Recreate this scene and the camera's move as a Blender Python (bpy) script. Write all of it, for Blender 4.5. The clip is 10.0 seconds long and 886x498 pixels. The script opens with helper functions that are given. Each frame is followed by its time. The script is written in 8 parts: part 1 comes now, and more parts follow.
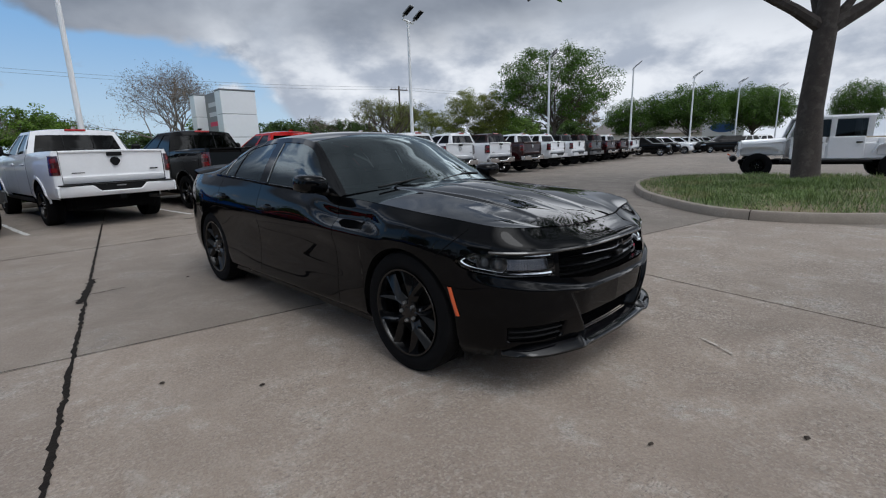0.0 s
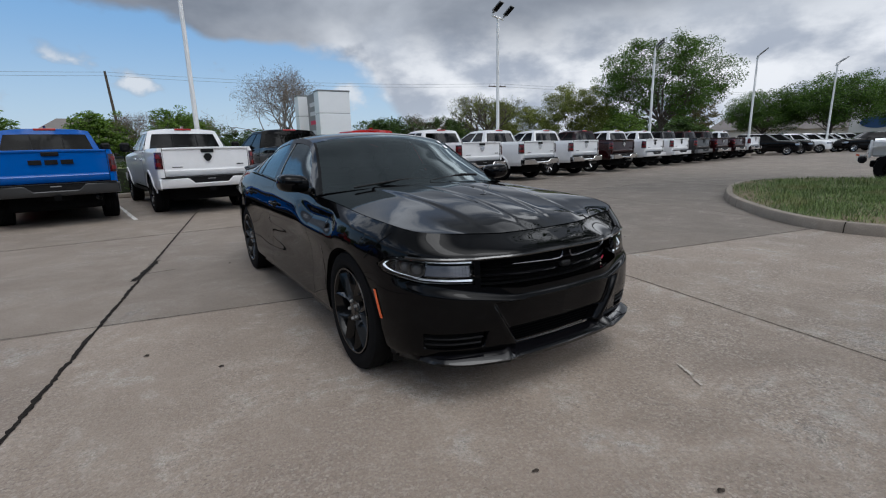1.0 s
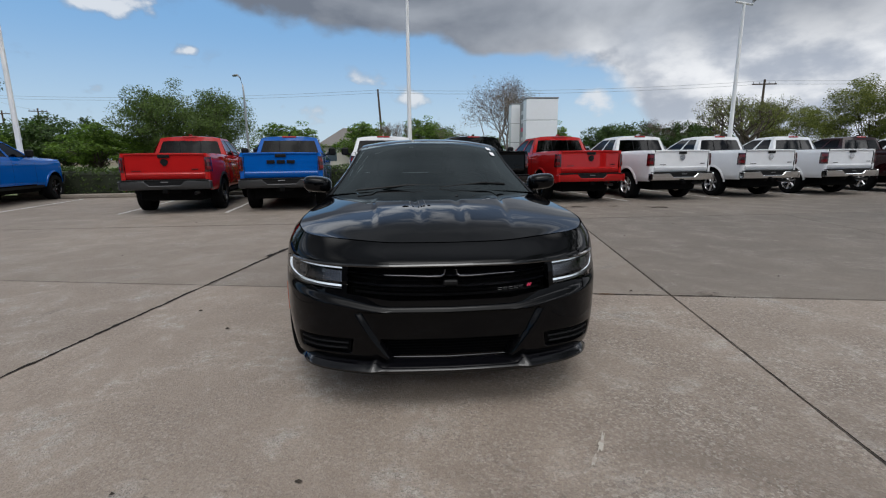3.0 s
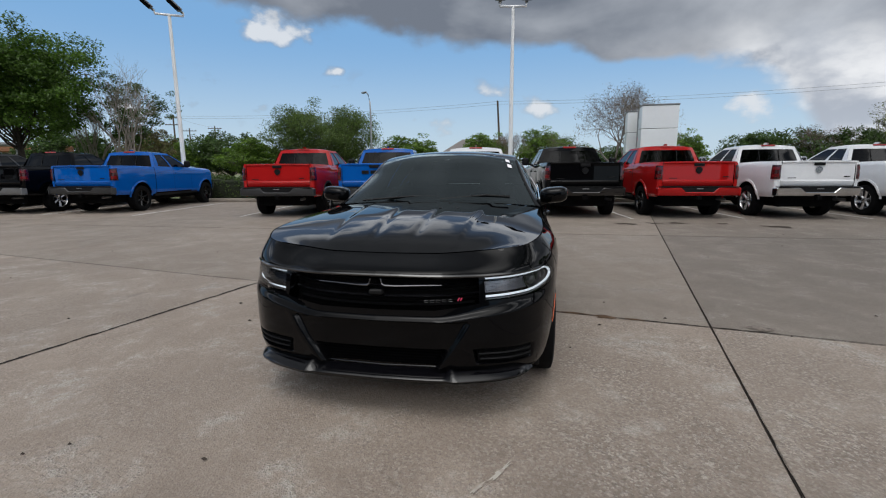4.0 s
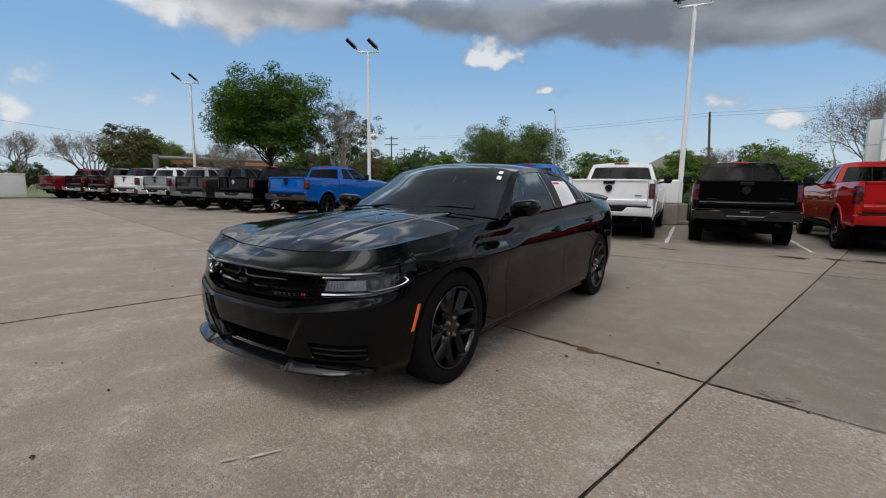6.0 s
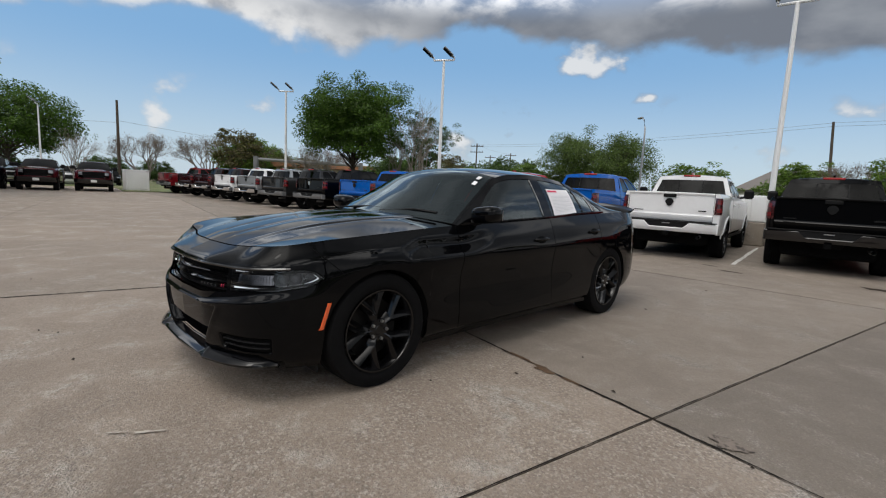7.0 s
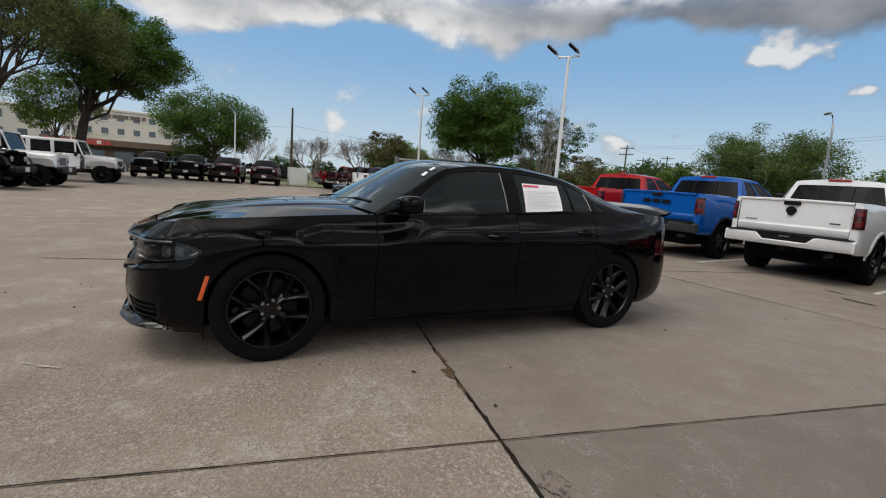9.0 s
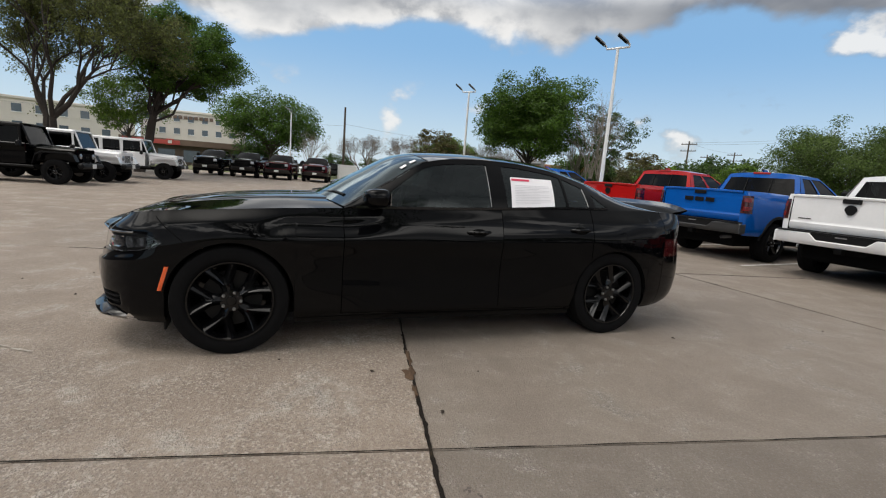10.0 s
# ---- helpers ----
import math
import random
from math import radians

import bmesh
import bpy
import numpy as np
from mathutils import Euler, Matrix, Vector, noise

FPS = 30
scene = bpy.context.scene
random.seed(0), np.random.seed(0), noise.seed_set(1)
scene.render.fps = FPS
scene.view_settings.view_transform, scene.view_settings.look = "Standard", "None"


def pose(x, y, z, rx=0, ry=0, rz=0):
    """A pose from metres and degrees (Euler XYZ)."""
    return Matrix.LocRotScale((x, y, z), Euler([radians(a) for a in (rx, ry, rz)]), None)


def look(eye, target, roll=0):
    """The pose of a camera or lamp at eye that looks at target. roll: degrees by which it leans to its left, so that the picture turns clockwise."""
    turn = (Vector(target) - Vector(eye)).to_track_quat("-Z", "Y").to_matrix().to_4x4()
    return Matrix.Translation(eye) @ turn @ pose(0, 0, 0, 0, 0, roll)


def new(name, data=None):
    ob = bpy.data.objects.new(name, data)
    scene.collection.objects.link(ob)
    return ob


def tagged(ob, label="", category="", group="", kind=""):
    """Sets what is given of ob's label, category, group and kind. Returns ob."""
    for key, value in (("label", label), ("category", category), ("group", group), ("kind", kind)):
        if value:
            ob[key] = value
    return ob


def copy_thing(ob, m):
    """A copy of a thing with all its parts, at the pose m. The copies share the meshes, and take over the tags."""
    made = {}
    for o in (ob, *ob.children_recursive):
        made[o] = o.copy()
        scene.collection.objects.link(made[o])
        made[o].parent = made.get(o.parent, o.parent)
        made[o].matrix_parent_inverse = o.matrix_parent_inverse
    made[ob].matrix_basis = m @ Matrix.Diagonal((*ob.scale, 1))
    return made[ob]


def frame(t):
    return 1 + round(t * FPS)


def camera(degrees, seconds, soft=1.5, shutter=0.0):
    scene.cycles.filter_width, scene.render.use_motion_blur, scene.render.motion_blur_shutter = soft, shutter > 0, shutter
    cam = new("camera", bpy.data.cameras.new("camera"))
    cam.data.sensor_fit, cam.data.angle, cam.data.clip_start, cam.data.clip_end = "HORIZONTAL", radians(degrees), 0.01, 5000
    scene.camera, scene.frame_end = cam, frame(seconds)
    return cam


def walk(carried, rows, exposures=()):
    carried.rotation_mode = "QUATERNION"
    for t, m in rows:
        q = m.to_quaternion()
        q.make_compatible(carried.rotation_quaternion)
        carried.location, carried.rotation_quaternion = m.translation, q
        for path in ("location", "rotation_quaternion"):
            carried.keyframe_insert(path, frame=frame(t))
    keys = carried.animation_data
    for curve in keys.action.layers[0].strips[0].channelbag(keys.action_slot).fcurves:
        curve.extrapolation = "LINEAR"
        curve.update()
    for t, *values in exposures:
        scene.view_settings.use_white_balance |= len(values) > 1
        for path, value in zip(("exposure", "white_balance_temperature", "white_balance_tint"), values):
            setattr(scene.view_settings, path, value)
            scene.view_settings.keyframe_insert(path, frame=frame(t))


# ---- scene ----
cam = camera(87.2, 10.0, 1.15)
PATH = [
    (0, (0.53, 0.644, 1.321), (1.626, 2.26, 0.892), -1.6),
    (0.5, (0.876, 0.391, 1.33), (1.814, 2.103, 0.894), -1.4),
    (1, (1.332, 0.22, 1.335), (2.061, 2.032, 0.903), -1.4),
    (1.5, (1.737, 0.044, 1.335), (2.275, 1.923, 0.913), -0.9),
    (2, (2.216, -0.007, 1.316), (2.508, 1.926, 0.892), -0.4),
    (2.2, (2.389, -0.019, 1.311), (2.584, 1.927, 0.891), -0.1),
    (3.3, (3.364, 0.062, 1.31), (3.003, 1.993, 0.939), -0.6),
    (3.5, (3.565, 0.079, 1.315), (3.106, 1.992, 0.957), -0.5),
    (4, (4.022, 0.239, 1.317), (3.314, 2.078, 0.973), -0.3),
    (4.5, (4.427, 0.394, 1.318), (3.527, 2.149, 0.984), 0.0),
    (5, (4.859, 0.628, 1.302), (3.755, 2.263, 0.969), 0.3),
    (5.5, (5.197, 0.896, 1.298), (3.933, 2.411, 0.972), 0.4),
    (5.7, (5.373, 0.997, 1.279), (4.052, 2.468, 0.976), 0.5),
    (6.8, (6.055, 1.832, 1.264), (4.463, 3.016, 1.006), 2.4),
    (7, (6.17, 1.976, 1.27), (4.536, 3.099, 1.013), 2.8),
    (7.5, (6.343, 2.355, 1.268), (4.619, 3.335, 1.008), 3.4),
    (8, (6.574, 2.757, 1.278), (4.771, 3.581, 1.014), 4.0),
    (8.5, (6.654, 3.12, 1.286), (4.8, 3.819, 1.018), 4.2),
    (9, (6.775, 3.487, 1.275), (4.879, 4.057, 0.99), 4.3),
    (9.5, (6.795, 3.778, 1.266), (4.874, 4.247, 0.966), 4.3),
    (10, (6.761, 4.092, 1.283), (4.817, 4.446, 0.972), 4.4),
]
# the camera opens a little and warms towards the end
EXPOSURES = [(0, -0.17, 6060, 10), (0.5, -0.25, 6060, 10), (1.2, -0.14, 6130, 10), (3.5, -0.10, 6310, 10), (7.0, -0.07, 6600, 10), (8.5, -0.08, 6720, 10), (9.5, -0.07, 6740, 10), (10, 0.11, 6780, 10)]
walk(cam, [(t, look(eye, target, roll)) for t, eye, target, roll in PATH], EXPOSURES)

# ---- light: a bright, mostly clouded spring sky with a veiled sun behind the camera ----
SUN_AZ, SUN_EL = -80.0, 64.0
sun = new("sun", bpy.data.lights.new("sun", "SUN"))
sun.data.energy, sun.data.angle, sun.data.color = 0.68, radians(26), (1.0, 0.97, 0.93)
sun.matrix_world = look((0, 0, 30), (-math.cos(radians(SUN_AZ)) * math.cos(radians(SUN_EL)), -math.sin(radians(SUN_AZ)) * math.cos(radians(SUN_EL)), 30 - math.sin(radians(SUN_EL))))

world = bpy.data.worlds.new("sky")
scene.world = world
world.use_nodes = True


class Graph:
    """Short hand for building node trees."""

    def __init__(self, tree):
        self.tree = tree
        tree.nodes.clear()

    def node(self, kind):
        return self.tree.nodes.new(kind)

    def put(self, socket, value):
        if isinstance(value, bpy.types.NodeSocket):
            self.tree.links.new(value, socket)
        elif value is not None:
            socket.default_value = value

    def math(self, op, a, b=None, c=None, clamp=False):
        n = self.node("ShaderNodeMath")
        n.operation, n.use_clamp = op, clamp
        for socket, value in zip(n.inputs, (a, b, c)):
            self.put(socket, value)
        return n.outputs[0]

    def vmath(self, op, a, b=None, scale=None):
        n = self.node("ShaderNodeVectorMath")
        n.operation = op
        self.put(n.inputs[0], a)
        self.put(n.inputs[1], b)
        if scale is not None:
            self.put(n.inputs["Scale"], scale)
        return n.outputs["Value"] if op in ("DOT_PRODUCT", "LENGTH", "DISTANCE") else n.outputs[0]

    def ramp(self, x, lo, hi, a=0.0, b=1.0):
        n = self.node("ShaderNodeMapRange")
        n.interpolation_type = "SMOOTHSTEP"
        for socket, value in zip(n.inputs, (x, lo, hi, a, b)):
            self.put(socket, value)
        return n.outputs[0]

    def noise(self, vector, scale, detail=3.0, rough=0.55, distort=0.0):
        n = self.node("ShaderNodeTexNoise")
        self.put(n.inputs["Vector"], vector)
        for key, value in (("Scale", scale), ("Detail", detail), ("Roughness", rough), ("Distortion", distort)):
            n.inputs[key].default_value = value
        return n.outputs["Fac"]

    def mix(self, fac, a, b, blend="MIX"):
        n = self.node("ShaderNodeMix")
        n.data_type, n.blend_type = "RGBA", blend
        self.put(n.inputs[0], fac)
        for socket, value in ((n.inputs[6], a), (n.inputs[7], b)):
            self.put(socket, (*value, 1.0) if isinstance(value, tuple) and len(value) == 3 else value)
        return n.outputs[2]


g = Graph(world.node_tree)
way = g.node("ShaderNodeTexCoord").outputs["Generated"]
sep = g.node("ShaderNodeSeparateXYZ")
g.put(sep.inputs[0], way)
up = sep.outputs[2]
turn = g.math("FRACT", g.math("ADD", g.math("DIVIDE", g.math("ARCTAN2", sep.outputs[1], sep.outputs[0]), 2 * math.pi), 1.0))


def round_the_sky(stops):
    """A value that changes with the heading: stops are (degrees from east, value)."""
    n = g.node("ShaderNodeValToRGB")
    n.color_ramp.interpolation = "EASE"
    ends = n.color_ramp.elements
    while len(ends) < len(stops):
        ends.new(0.5)
    for e, (deg, value) in zip(ends, stops):
        e.position, e.color = deg / 360.0, (value, value, value, 1.0)
    g.put(n.inputs[0], turn)
    return n.outputs[0]


tall = g.vmath("MULTIPLY", way, (1.0, 1.0, 1.9))
big = g.noise(tall, 3.4, 8.0, 0.52, 0.15)
fine = g.noise(g.vmath("MULTIPLY", way, (1.0, 1.0, 2.2)), 2.6, 6.0, 0.50, 0.35)
puff = g.noise(g.vmath("MULTIPLY", way, (1.0, 1.0, 1.5)), 8.0, 6.0, 0.52)
# the flat base of the deck stands twelve to eighteen degrees up; to the north-east cloud reaches down to the horizon
rim = g.math("SUBTRACT", round_the_sky([(0, 0.0), (50, 0.0), (66, 0.08), (82, 0.28), (92, 0.31), (118, 0.33), (131, 0.355), (140, 0.375), (152, 0.36), (163, 0.345), (172, 0.36), (180, 0.345), (190, 0.325), (215, 0.335), (300, 0.34), (345, 0.0)]), 0.1)
dense = g.math("ADD", g.math("MULTIPLY", g.math("SUBTRACT", up, rim), 8.0), g.math("ADD", g.math("MULTIPLY", g.math("SUBTRACT", big, 0.5), 1.5), g.math("MULTIPLY", g.math("SUBTRACT", puff, 0.5), 0.7)))
veil = g.ramp(dense, 0.0, 0.30)
# how light the deck is, heading by heading
light = round_the_sky([(0, 0.75), (18, 0.9), (38, 0.85), (50, 0.45), (66, 0.40), (75, 0.62), (84, 0.18), (100, 0.06), (140, 0.08), (155, 0.30), (172, 0.60), (190, 0.52), (215, 0.55), (300, 0.6)])
tone = g.math("ADD", g.math("ADD", g.math("MULTIPLY", g.math("SUBTRACT", g.ramp(fine, 0.30, 0.70), 0.5), 0.55), g.math("MULTIPLY", g.math("SUBTRACT", puff, 0.5), 0.55)), light, clamp=True)
grey = g.mix(tone, (0.185, 0.21, 0.255), (0.66, 0.69, 0.73))
low_east = g.math("MULTIPLY", g.ramp(up, 0.27, 0.13), g.ramp(g.math("ABSOLUTE", g.math("SUBTRACT", turn, 0.12)), 0.18, 0.05))
grey = g.mix(low_east, grey, g.mix(g.ramp(g.noise(tall, 6.0, 7.0, 0.55), 0.36, 0.62), (0.46, 0.50, 0.57), (0.98, 0.98, 0.98)))
# sunlit rims where the deck breaks up
edge = g.math("MULTIPLY", g.math("MULTIPLY", g.ramp(dense, 0.02, 0.18), g.ramp(dense, 0.75, 0.25)), g.math("MULTIPLY", g.ramp(puff, 0.42, 0.58), g.ramp(light, 0.15, 0.5)))
cloud = g.mix(g.math("MULTIPLY", edge, 0.85), grey, (0.86, 0.87, 0.88))
# small clouds drifting below the deck
small = g.math("MULTIPLY", g.math("MULTIPLY", g.ramp(puff, 0.58, 0.70), g.ramp(up, 0.03, 0.07)), g.ramp(up, 0.20, 0.14))
ball = g.vmath("DISTANCE", g.vmath("MULTIPLY", way, (1.0, 1.0, 1.9)), (math.cos(radians(129)) * 0.97, math.sin(radians(129)) * 0.97, 0.240 * 1.9))
lone = g.ramp(g.math("ADD", ball, g.math("MULTIPLY", g.math("SUBTRACT", puff, 0.5), 0.30)), 0.066, 0.030)
scrap = g.vmath("DISTANCE", g.vmath("MULTIPLY", way, (1.0, 1.0, 1.9)), (math.cos(radians(123)) * 0.982, math.sin(radians(123)) * 0.982, 0.188 * 1.9))
lone = g.math("MAXIMUM", lone, g.ramp(g.math("ADD", scrap, g.math("MULTIPLY", g.math("SUBTRACT", puff, 0.5), 0.20)), 0.034, 0.014))
small = g.math("MAXIMUM", small, lone)
cloud = g.mix(g.math("MULTIPLY", small, g.ramp(dense, 0.35, 0.0)), cloud, (0.80, 0.82, 0.84))
veil = g.math("MAXIMUM", veil, g.math("MULTIPLY", small, 0.9))
# above the view the deck thins to pale blue-grey and closes again overhead; the sun glows through it in the south
cloud = g.mix(g.ramp(up, 0.52, 0.70), cloud, g.mix(g.ramp(fine, 0.3, 0.7), (0.27, 0.295, 0.32), (0.46, 0.48, 0.505)))
cloud = g.mix(g.math("MULTIPLY", g.math("MULTIPLY", g.ramp(up, 0.31, 0.40), g.ramp(up, 0.62, 0.46)), round_the_sky([(0, 0.3), (55, 0.3), (85, 0.7), (108, 1.0), (200, 1.0), (230, 0.4), (300, 0.3)])), cloud, g.mix(g.ramp(g.noise(tall, 6.0, 6.0, 0.55, 0.3), 0.44, 0.60), (0.34, 0.50, 0.78), (1.75, 1.82, 1.92)))
# towards the south-east the high cloud is broken, with sunlit heads
south = g.math("MULTIPLY", g.ramp(g.vmath("DOT_PRODUCT", way, (0.94, -0.34, 0.0)), 0.05, 0.40), g.math("MULTIPLY", g.ramp(up, 0.30, 0.40), g.ramp(up, 0.72, 0.56)))
cloud = g.mix(g.math("MULTIPLY", south, g.ramp(g.noise(tall, 4.6, 5.0, 0.5, 0.3), 0.46, 0.56)), cloud, (3.1, 3.1, 3.1))
sunward = g.vmath("DOT_PRODUCT", way, (math.cos(radians(SUN_AZ)) * math.cos(radians(SUN_EL)), math.sin(radians(SUN_AZ)) * math.cos(radians(SUN_EL)), math.sin(radians(SUN_EL))))
cloud = g.mix(g.math("MULTIPLY", g.ramp(sunward, 0.80, 0.99), g.ramp(fine, 0.25, 0.6, 0.55, 1.0)), cloud, (3.2, 3.15, 3.05))
sky = g.node("ShaderNodeTexSky")
sky.sky_type, sky.sun_disc, sky.sun_elevation, sky.sun_rotation = "NISHITA", False, radians(SUN_EL), radians(90 - SUN_AZ)
sky.air_density, sky.dust_density, sky.ozone_density = 1.3, 0.6, 1.5
clear, clouds, blend, out = g.node("ShaderNodeBackground"), g.node("ShaderNodeBackground"), g.node("ShaderNodeMixShader"), g.node("ShaderNodeOutputWorld")
blue = g.mix(g.ramp(up, 0.0, 0.27), (5.6, 7.2, 8.7), (2.3, 4.7, 8.0))
g.put(clear.inputs[0], g.mix(0.8, sky.outputs[0], blue))
clear.inputs[1].default_value = 0.10
g.put(clouds.inputs[0], g.mix(g.ramp(up, 0.0, 0.12), g.mix(0.35, cloud, (0.62, 0.70, 0.78)), cloud))
clouds.inputs[1].default_value = 1.0
g.put(blend.inputs[0], veil)
g.put(blend.inputs[1], clear.outputs[0])
g.put(blend.inputs[2], clouds.outputs[0])
g.put(out.inputs[0], blend.outputs[0])

# ---- materials ----
def material(name, color, rough=0.5, metal=0.0, coat=0.0, var=0.12, scale=4.0, bump=0.0, bump_scale=60.0, island=0.0, each=0.0, spots=None, emit=0.0, ior=1.5):
    """A worn surface: two scales of variation in colour, fine relief, and tints by piece."""
    m = bpy.data.materials.new(name)
    m.use_nodes = True
    g = Graph(m.node_tree)
    b, out = g.node("ShaderNodeBsdfPrincipled"), g.node("ShaderNodeOutputMaterial")
    g.put(out.inputs[0], b.outputs[0])
    at = g.node("ShaderNodeTexCoord").outputs["Object"]
    wide, fine = g.noise(at, scale, 4.0), g.noise(at, scale * 9.0, 3.0)
    amount = g.math("ADD", g.math("MULTIPLY", wide, 0.65), g.math("MULTIPLY", fine, 0.35))
    lo, hi = (tuple(c * (1 + k) for c in color) for k in (-2.2 * var, 2.2 * var))
    shade = g.mix(amount, lo, hi)
    if island:
        info = g.node("ShaderNodeNewGeometry").outputs["Random Per Island"]
        shade = g.mix(info, g.mix(1.0, shade, (1 - island,) * 3, "MULTIPLY"), g.mix(1.0, shade, (1 + island, 1 + island * 0.9, 1 - island * 0.2), "MULTIPLY"))
    if each:
        info = g.node("ShaderNodeObjectInfo").outputs["Random"]
        shade = g.mix(info, g.mix(1.0, shade, (1 - each,) * 3, "MULTIPLY"), g.mix(1.0, shade, (1 + each,) * 3, "MULTIPLY"))
    if spots:
        shade = g.mix(g.ramp(g.noise(at, spots[0], 5.0, 0.6), spots[1], spots[1] + 0.12, 0.0, spots[3]), shade, spots[2])
    g.put(b.inputs["Base Color"], shade)
    g.put(b.inputs["Roughness"], g.math("ADD", rough - 0.06 * rough, g.math("MULTIPLY", fine, 0.12 * rough)))
    b.inputs["Metallic"].default_value, b.inputs["IOR"].default_value = metal, ior
    if coat >= 1.0:
        b.inputs["Specular IOR Level"].default_value, b.inputs["Coat IOR"].default_value = 0.0, 1.27 if max(color) < 0.02 else 1.42
    b.inputs["Coat Weight"].default_value, b.inputs["Coat Roughness"].default_value = coat, 0.012
    if max(color) < 0.02 and rough > 0.4:
        b.inputs["Specular IOR Level"].default_value = 0.10 if rough > 0.7 else 0.2
    if emit:
        g.put(b.inputs["Emission Color"], (*color, 1.0))
        b.inputs["Emission Strength"].default_value = emit
    if bump:
        n = g.node("ShaderNodeBump")
        n.inputs["Strength"].default_value, n.inputs["Distance"].default_value = min(1.0, bump), 0.01
        g.put(n.inputs["Height"], g.noise(at, bump_scale, 4.0, 0.6))
        g.put(b.inputs["Normal"], n.outputs[0])
    return m


def paint(name, color, flake=0.15, coat=1.0):
    """Clear-coated car paint with a light film of dust."""
    return material(name, color, 0.30 if max(color) > 0.02 else 0.06, flake, coat, 0.05, 2.0)


def glass(name, tint, gloss=0.02, ior=1.42, sheen=(1.0, 1.0, 1.0)):
    """Tinted pane: what is behind shows darkened, and the sky mirrors in it at a slant."""
    m = bpy.data.materials.new(name)
    m.use_nodes = True
    g = Graph(m.node_tree)
    out, mixed, clear, shine, slant = g.node("ShaderNodeOutputMaterial"), g.node("ShaderNodeMixShader"), g.node("ShaderNodeBsdfTransparent"), g.node("ShaderNodeBsdfGlossy"), g.node("ShaderNodeFresnel")
    clear.inputs[0].default_value = (*tint, 1.0)
    shine.inputs[0].default_value, shine.inputs["Roughness"].default_value = (*sheen, 1.0), gloss
    slant.inputs[0].default_value = ior
    for socket, value in ((mixed.inputs[0], slant.outputs[0]), (mixed.inputs[1], clear.outputs[0]), (mixed.inputs[2], shine.outputs[0]), (out.inputs[0], mixed.outputs[0])):
        g.put(socket, value)
    return m


